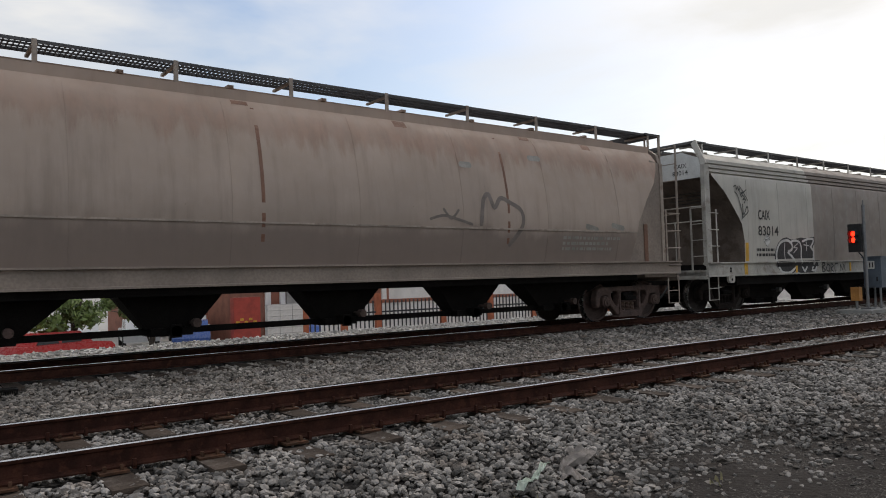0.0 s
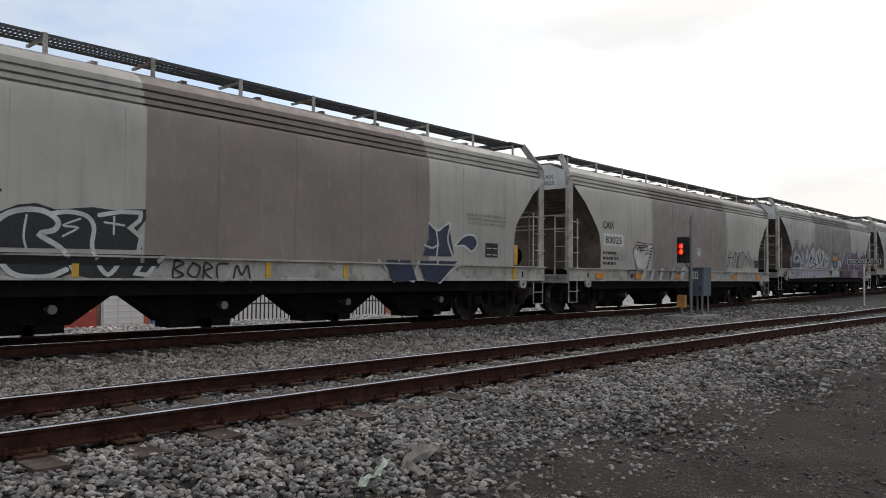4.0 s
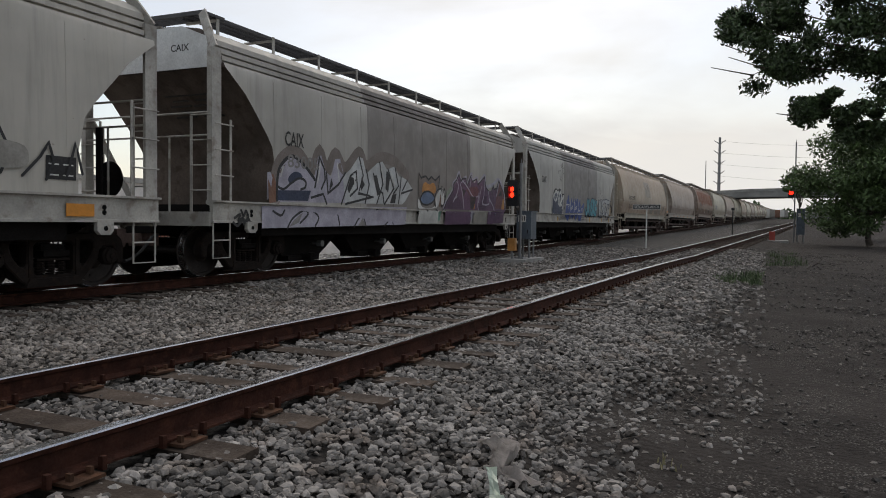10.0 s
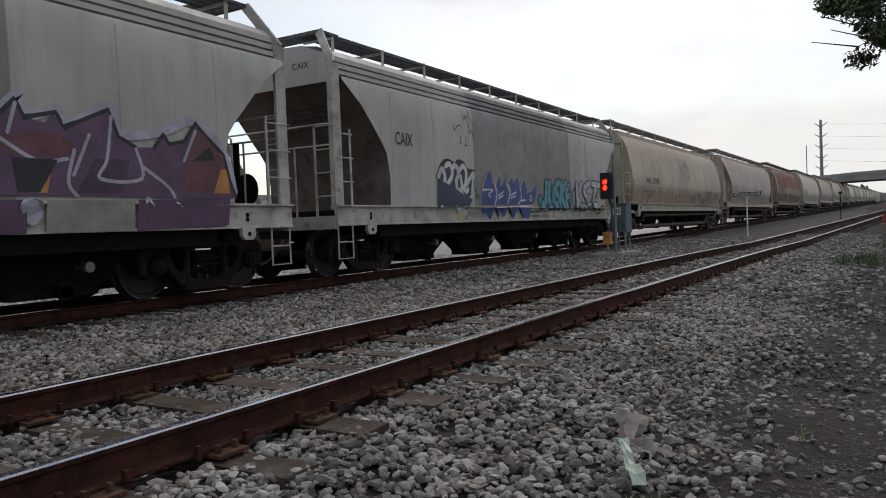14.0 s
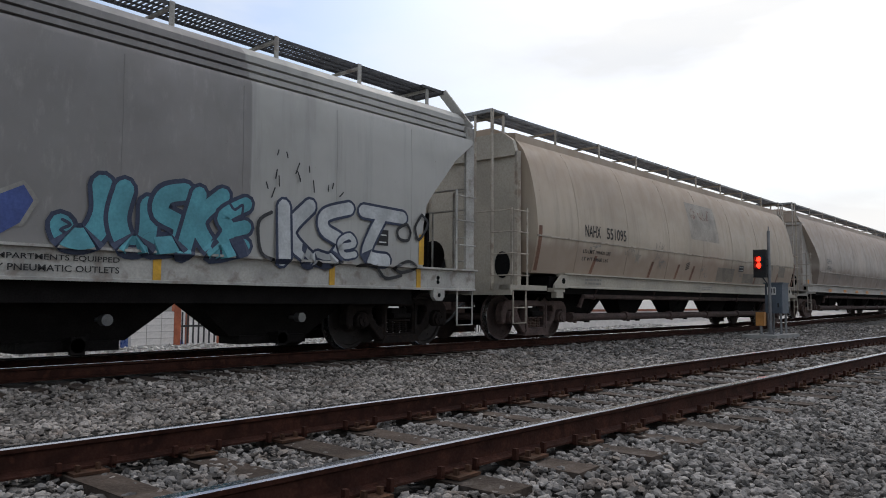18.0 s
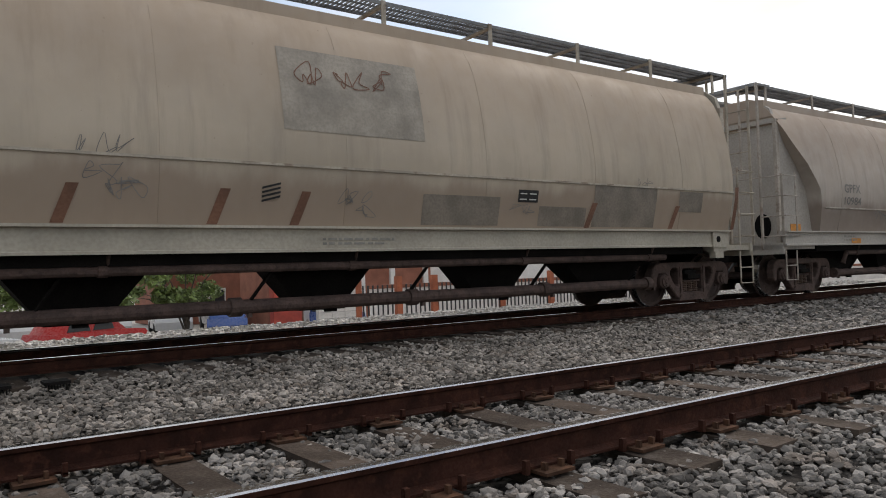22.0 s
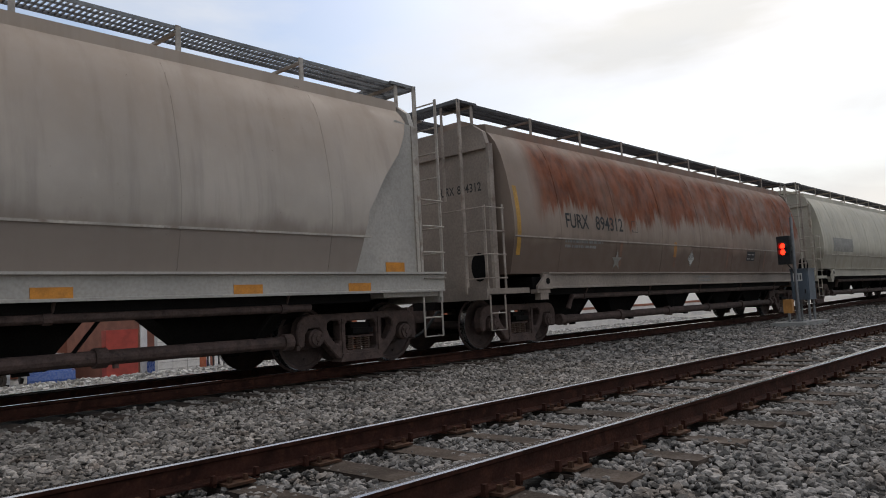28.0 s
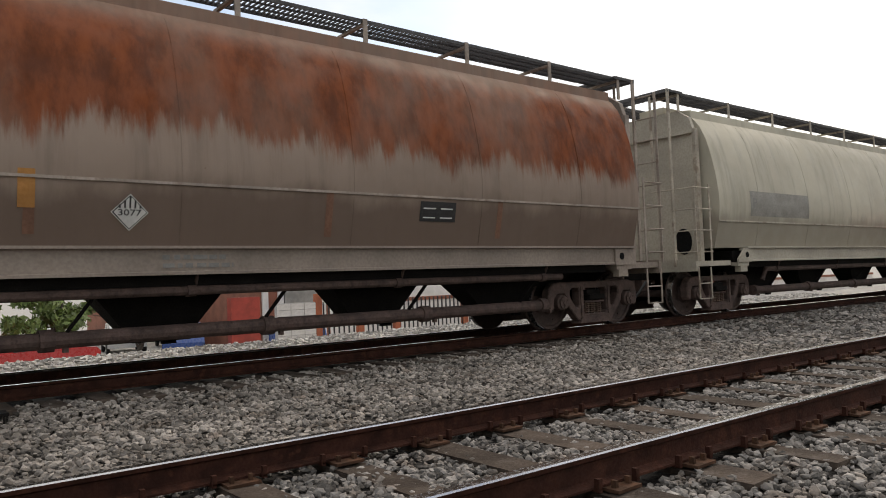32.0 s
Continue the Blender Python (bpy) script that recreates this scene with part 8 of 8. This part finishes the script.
for k, (x, y, w) in enumerate(((1.5, 27, 2.4), (6.2, 28, 2.2), (10.0, 30, 2.3), (-4.0, 28, 2.6), (-10, 30, 3.0), (3.5, 40, 3.4), (12.5, 41, 3.2), (-3.5, 43, 3.5))):
    tree("leafy green street tree at the parking area", x, y, -1.85, 1.2, 0.12, (0, 0, 2.9), (w, w, 1.7), 2600, 0.16, M["leaf_light"], 20 + k)

# ---- far things: road bridge, pylon, poles, wires ----
M["bridge"] = surface("weathered_bridge_concrete", (0.24, 0.235, 0.225), 0.9, 0, 0.2, 0.4, 10, 0.1, 0.01)
bridge = thing("road_bridge", "long grey concrete road bridge across the tracks", "bridge")
bm = bmesh.new()
slab(bm, ((45, 3.2), (24, 5.0), (12, 6.1), (0, 6.5), (-14, 6.75), (-60, 6.8), (-60, 8.0), (-14, 7.9), (0, 7.55), (12, 6.95), (24, 6.0), (45, 4.3)), 150, 160, "x")
part("deck", bm, M["bridge"], bridge)
bm = bmesh.new()
slab(bm, ((45, 4.3), (24, 6.0), (12, 6.95), (0, 7.55), (-14, 7.9), (-60, 8.0), (-60, 8.55), (-14, 8.4), (0, 8.05), (12, 7.45), (24, 6.5), (45, 4.8)), 149.9, 150.2, "x")
part("parapet", bm, M["concrete"], bridge)
for y, h in ((10.5, 6.2), (-32, 6.8)):
    bm = bmesh.new()
    box(bm, 155, y, h / 2, 8, 1.6, h)
    part("pier", bm, M["bridge"], bridge)
pylon = thing("power_pylon", "slim steel power pole with staggered arms behind the bridge", "pylon", pose(220, 9.1, 0))
bm = bmesh.new()
rod(bm, (0, 0, 0), (0, 0, 25.6), 0.55, 8, 0.3)
part("pole", bm, M["steel_grey"], pylon)
for k in range(5):
    for s in (-1, 1):
        bm = bmesh.new()
        rod(bm, (0, 0, 12.5 + 2.8 * k), (0, s * 1.5, 13.6 + 2.8 * k), 0.16, 5, 0.07)
        part("arm", bm, M["steel_grey"], pylon)
for x, y, h in ((200, 11.2, 17.5),):
    pole = thing("pole", "thin dark utility pole", "pole", pose(x, y, 0))
    bm = bmesh.new()
    rod(bm, (0, 0, 0), (0, 0, h), 0.14, 8, 0.09)
    part("shaft", bm, M["steel_grey"], pole)
for k in range(4):
    wire = thing("wire", "thin sagging overhead wire", "wire")
    bm = bmesh.new()
    z0 = 24.5 - 3.2 * k
    pipe(bm, [(220, 9.1 - 12 * i, z0 - 0.25 * i * (6 - i)) for i in range(7)], 0.025, 4)
    part("cable", bm, M["signal_black"], wire)
far = thing("parked_train", "far line of pale railcars parked beyond the bridge", "train")
for k in range(5):
    bm = bmesh.new()
    box(bm, 330 + 20 * k, -3 - 2.2 * k, 6.2 + 0.26 * k, 18, 3, 3.4)
    part("car_body", bm, (M["white"], PAINT["smoke"], PAINT["rust"])[k % 3], far, bevel=0.3)
for k, (x, y, w, h) in enumerate(((420, 26, 22, 8), (450, 6, 30, 8), (430, -30, 16, 7), (480, 44, 40, 11))):
    b3 = thing("far_building", "low pale building on the horizon", "building", pose(x, y, 3))
    bm = bmesh.new()
    box(bm, 0, 0, h / 2 - 2, 20, w, h)
    part("wall", bm, (M["white"], M["concrete"], M["concrete"], M["white"])[k], b3)
hill = thing("far_trees", "dark line of trees on the horizon", "trees", kind="stuff")
rngf = np.random.default_rng(77)
quad = []
for k in range(9000):
    y = rngf.uniform(-160, 200)
    top = 11 + 3.5 * math.sin(y * 0.11) + 2.5 * math.sin(y * 0.37 + 1)
    c = np.array((rngf.uniform(520, 560), y, 3 + top * rngf.random()))
    u = rngf.normal(size=3)
    v = np.cross(u, rngf.normal(size=3))
    u, v = u / np.linalg.norm(u) * 1.4, v / np.linalg.norm(v) * 0.8
    quad += [tuple(c - u), tuple(c - v), tuple(c + u), tuple(c + v)]
me = bpy.data.meshes.new("foliage")
me.from_pydata(quad, [], [(4 * i, 4 * i + 1, 4 * i + 2, 4 * i + 3) for i in range(9000)])
me.materials.append(M["leaf"])
part_at("foliage", me, hill)

# ---- beyond the main line: fence, wall, yard and parked cars ----
YARD = -1.8
M["brick"] = surface("red_brown_brickwork", (0.25, 0.095, 0.06), 0.9, 0, 0.2, 1.5, 30, 0.2, 0.005)
M["block"] = surface("white_block_wall", (0.66, 0.63, 0.60), 0.85, 0, 0.1, 1.5, 20, 0.1, 0.004)
M["joint"] = surface("grey_mortar", (0.40, 0.38, 0.36), 0.9, 0, 0.1, 3, 20, 0, 0)
M["picket"] = surface("black_fence_paint", (0.02, 0.02, 0.022), 0.5, 0, 0.1, 3, 20, 0, 0)
M["fence_post"] = surface("orange_brown_fence_post", (0.36, 0.10, 0.045), 0.7, 0, 0.2, 3, 20, 0, 0)
M["car_glass"] = surface("dark_car_glass", (0.03, 0.035, 0.04), 0.1, 0, 0.1, 3, 20, 0, 0)
M["tyre"] = surface("black_tyre", (0.015, 0.015, 0.015), 0.8, 0, 0.1, 3, 20, 0, 0)
fence = thing("fence", "black picket fence between orange-brown posts", "fence")
posts = [11.75, 13.3, 14.75, 17.8, 20.3, 22.8, 25.3, 27.8]
for x in posts:
    bm = bmesh.new()
    box(bm, x, 18.0, (YARD + 0.85) / 2, 0.22, 0.16, 0.85 - YARD)
    part("post", bm, M["fence_post"], fence)
bm = bmesh.new()
box(bm, 0, 0, 0, 0.045, 0.03, 2.25)
picket_mesh = mesh_of("picket", bm, M["picket"])
x = 11.95
while x < 27.8:
    part_at("picket", picket_mesh, fence, pose(x, 18.0, YARD + 1.25))
    x += 0.185
for z in (0.15, -1.2):
    bm = bmesh.new()
    box(bm, 19.8, 18.0, z, 16.0, 0.04, 0.06)
    part("rail", bm, M["picket"], fence)
wall = thing("block_wall", "low white painted block wall", "wall", kind="structure")
bm = bmesh.new()
box(bm, 11.02, 18.05, (YARD + 0.60) / 2, 1.36, 0.18, 0.60 - YARD)
part("wall_core", bm, M["joint"], wall)
bm = bmesh.new()
box(bm, 0, 0, 0, 0.44, 0.03, 0.18)
block_mesh = mesh_of("block", bm, M["block"])
for r in range(12):
    for k in range(3):
        part_at("block", block_mesh, wall, pose(10.56 + 0.455 * k + (0.0 if r % 2 else 0.0), 17.95, 0.49 - 0.195 * r))
shed = thing("brick_building", "red-brown brick building with pale trim and a grey shutter", "building", pose(0, 0, 0), kind="")
bm = bmesh.new()
box(bm, 19.3, 34, 0.6, 7.6, 8, 4.8)
part("wall", bm, M["brick"], shed)
bm = bmesh.new()
box(bm, 17.6, 29.9, 0.6, 1.8, 0.12, 1.6)
part("shutter", bm, PAINT["smoke"], shed, "grey rolling shutter")
for x in (15.7, 16.5, 18.8, 20.6, 22.7):
    bm = bmesh.new()
    box(bm, x, 29.92, 0.4, 0.28, 0.14, 4.4)
    part("pilaster", bm, M["block"], shed)
bm = bmesh.new()
box(bm, 19.3, 34, 3.12, 8.1, 8.5, 0.24)
part("roof", bm, M["concrete"], shed)
low = thing("white_building", "white low building with a grey roof behind the fence", "building")
bm = bmesh.new()
box(bm, 44, 36, 0.8, 40, 8, 5.2)
part("wall", bm, M["block"], low)
bm = bmesh.new()
box(bm, 44, 36, 3.5, 40.6, 8.6, 0.3)
part("roof", bm, M["concrete"], low)
shop = thing("red_kiosk", "red kiosk with small pale lettering marks", "kiosk")
bm = bmesh.new()
box(bm, 13.05, 26.4, -0.5, 1.25, 0.4, 2.5)
part("wall", bm, M["red_paint"], shop)
for k in range(5):
    bm = bmesh.new()
    box(bm, 12.6 + 0.2 * k, 26.19, -0.35 + 0.12 * (k % 2), 0.16, 0.02, 0.10)
    part("mark", bm, PAINT["yellow"], shop)
yard_wall = thing("yard_wall", "long white painted wall with a brown coping behind the fence", "wall", kind="structure")
bm = bmesh.new()
box(bm, 38.0, 21.0, (YARD + 0.38) / 2, 48.0, 0.18, 0.38 - YARD)
part("wall_panel", bm, M["block"], yard_wall)
bm = bmesh.new()
box(bm, 38.0, 21.0, 0.455, 48.2, 0.26, 0.14)
part("coping", bm, M["brick"], yard_wall)
back = thing("pink_building", "reddish two-storey building with white window frames", "building")
bm = bmesh.new()
box(bm, 17.0, 46, 1.0, 9, 6, 5.6)
part("wall", bm, M["brick"], back)
for i in range(4):
    for j in range(2):
        bm = bmesh.new()
        box(bm, 13.8 + 2.1 * i, 42.97, -0.3 + 2.4 * j, 1.1, 0.1, 1.3)
        w = part("window", bm, M["white"], back)
        bm = bmesh.new()
        box(bm, 13.8 + 2.1 * i, 42.9, -0.3 + 2.4 * j, 0.9, 0.06, 1.1)
        part("pane", bm, M["car_glass"], w)


def parked_car(label, paint, x, y, turn):
    c = thing("parked_car", label, "car", pose(x, y, YARD, 0, 0, turn), "cars on the parking area")
    bm = bmesh.new()
    slab(bm, ((-2.1, 0.35), (2.1, 0.35), (2.15, 0.75), (1.95, 0.92), (1.2, 0.98), (-2.0, 1.0), (-2.15, 0.7)), -0.85, 0.85)
    slab(bm, ((-1.85, 0.98), (1.15, 0.96), (0.45, 1.46), (-1.45, 1.48)), -0.74, 0.74)
    part("body", bm, paint, c, bevel=0.05)
    for s in (-1, 1):
        for a, b2 in ((-1.5, -0.5), (-0.4, 0.55)):
            bm = bmesh.new()
            slab(bm, ((a, 1.03), (b2, 1.03), (b2 - 0.15, 1.38), (a + 0.15, 1.38)), s * 0.735, s * 0.75)
            part("window", bm, M["car_glass"], c)
        for a in (-1.35, 1.3):
            bm = bmesh.new()
            lathe(bm, [(0.12, s * 0.72), (0.32, s * 0.72), (0.34, s * 0.80), (0.32, s * 0.88), (0.2, s * 0.88)], 16, "y", (a, 0, 0.34))
            part("wheel", bm, M["tyre"], c)
    return c


M["car_white"] = surface("white_car_paint", (0.62, 0.62, 0.62), 0.3, 0, 0.08, 1, 10, 0, 0)
M["car_red"] = surface("red_car_paint", (0.42, 0.035, 0.035), 0.3, 0, 0.08, 1, 10, 0, 0)
M["car_blue"] = surface("blue_car_paint", (0.045, 0.10, 0.31), 0.3, 0, 0.08, 1, 10, 0, 0)
for label, key, x, y, turn in (("red hatchback parked under the trees", "car_red", 5.6, 27.5, 30), ("blue car parked at the kerb", "car_blue", 12.2, 31.0, 70), ("blue pickup parked by the wall", "car_blue", 16.6, 29.2, 85),
                               ("white car parked in a row", "car_white", 8.2, 36, 80), ("white car parked in a row", "car_white", 11.0, 36, 80), ("white car parked in a row", "car_white", 4.5, 37, 80),
                               ("red car parked in a row", "car_red", 1.8, 36, 80), ("white car parked in a row", "car_white", -1.2, 36, 80), ("white car parked in a row", "car_white", 14.0, 37, 80),
                               ("white car parked in a row", "car_white", 1.2, 26.5, 10), ("red car parked under the trees", "car_red", -3.5, 25, 5), ("white car parked in a row", "car_white", -6, 34, 80)):
    parked_car(label, M[key], x, y, turn)
# ---- the rest of the train ----
NEAR_CARS = [c for _, _, c in TRAIN]
at_x = 162.68
for i in range(17):
    src, length = ((car_6, 19.6), (car_8, 19.3), (car_5, 19.26), (car_8, 19.3))[i % 4]
    join(at_x, length, copy_thing(src, pose(0, 0, 0)))
    at_x += length
# ---- what moves ----
def motions():
    for middle, length, car in TRAIN:
        rows = []
        for k in range(33):
            x = middle - run(k)
            s, h, up = bend(x)
            rows.append((float(k), pose(x, MAIN_MID + s, RAIL_Z + up, 0, 0, math.degrees(h))))
        walk(car, rows)
    for car, wheelset, x in WHEELS:
        if car in NEAR_CARS:
            walk(wheelset, [(k * 4 / 30, pose(x, 0, 0.46, 0, -math.degrees(run(k * 4 / 30) / 0.46), 0)) for k in range(241)])


motions()
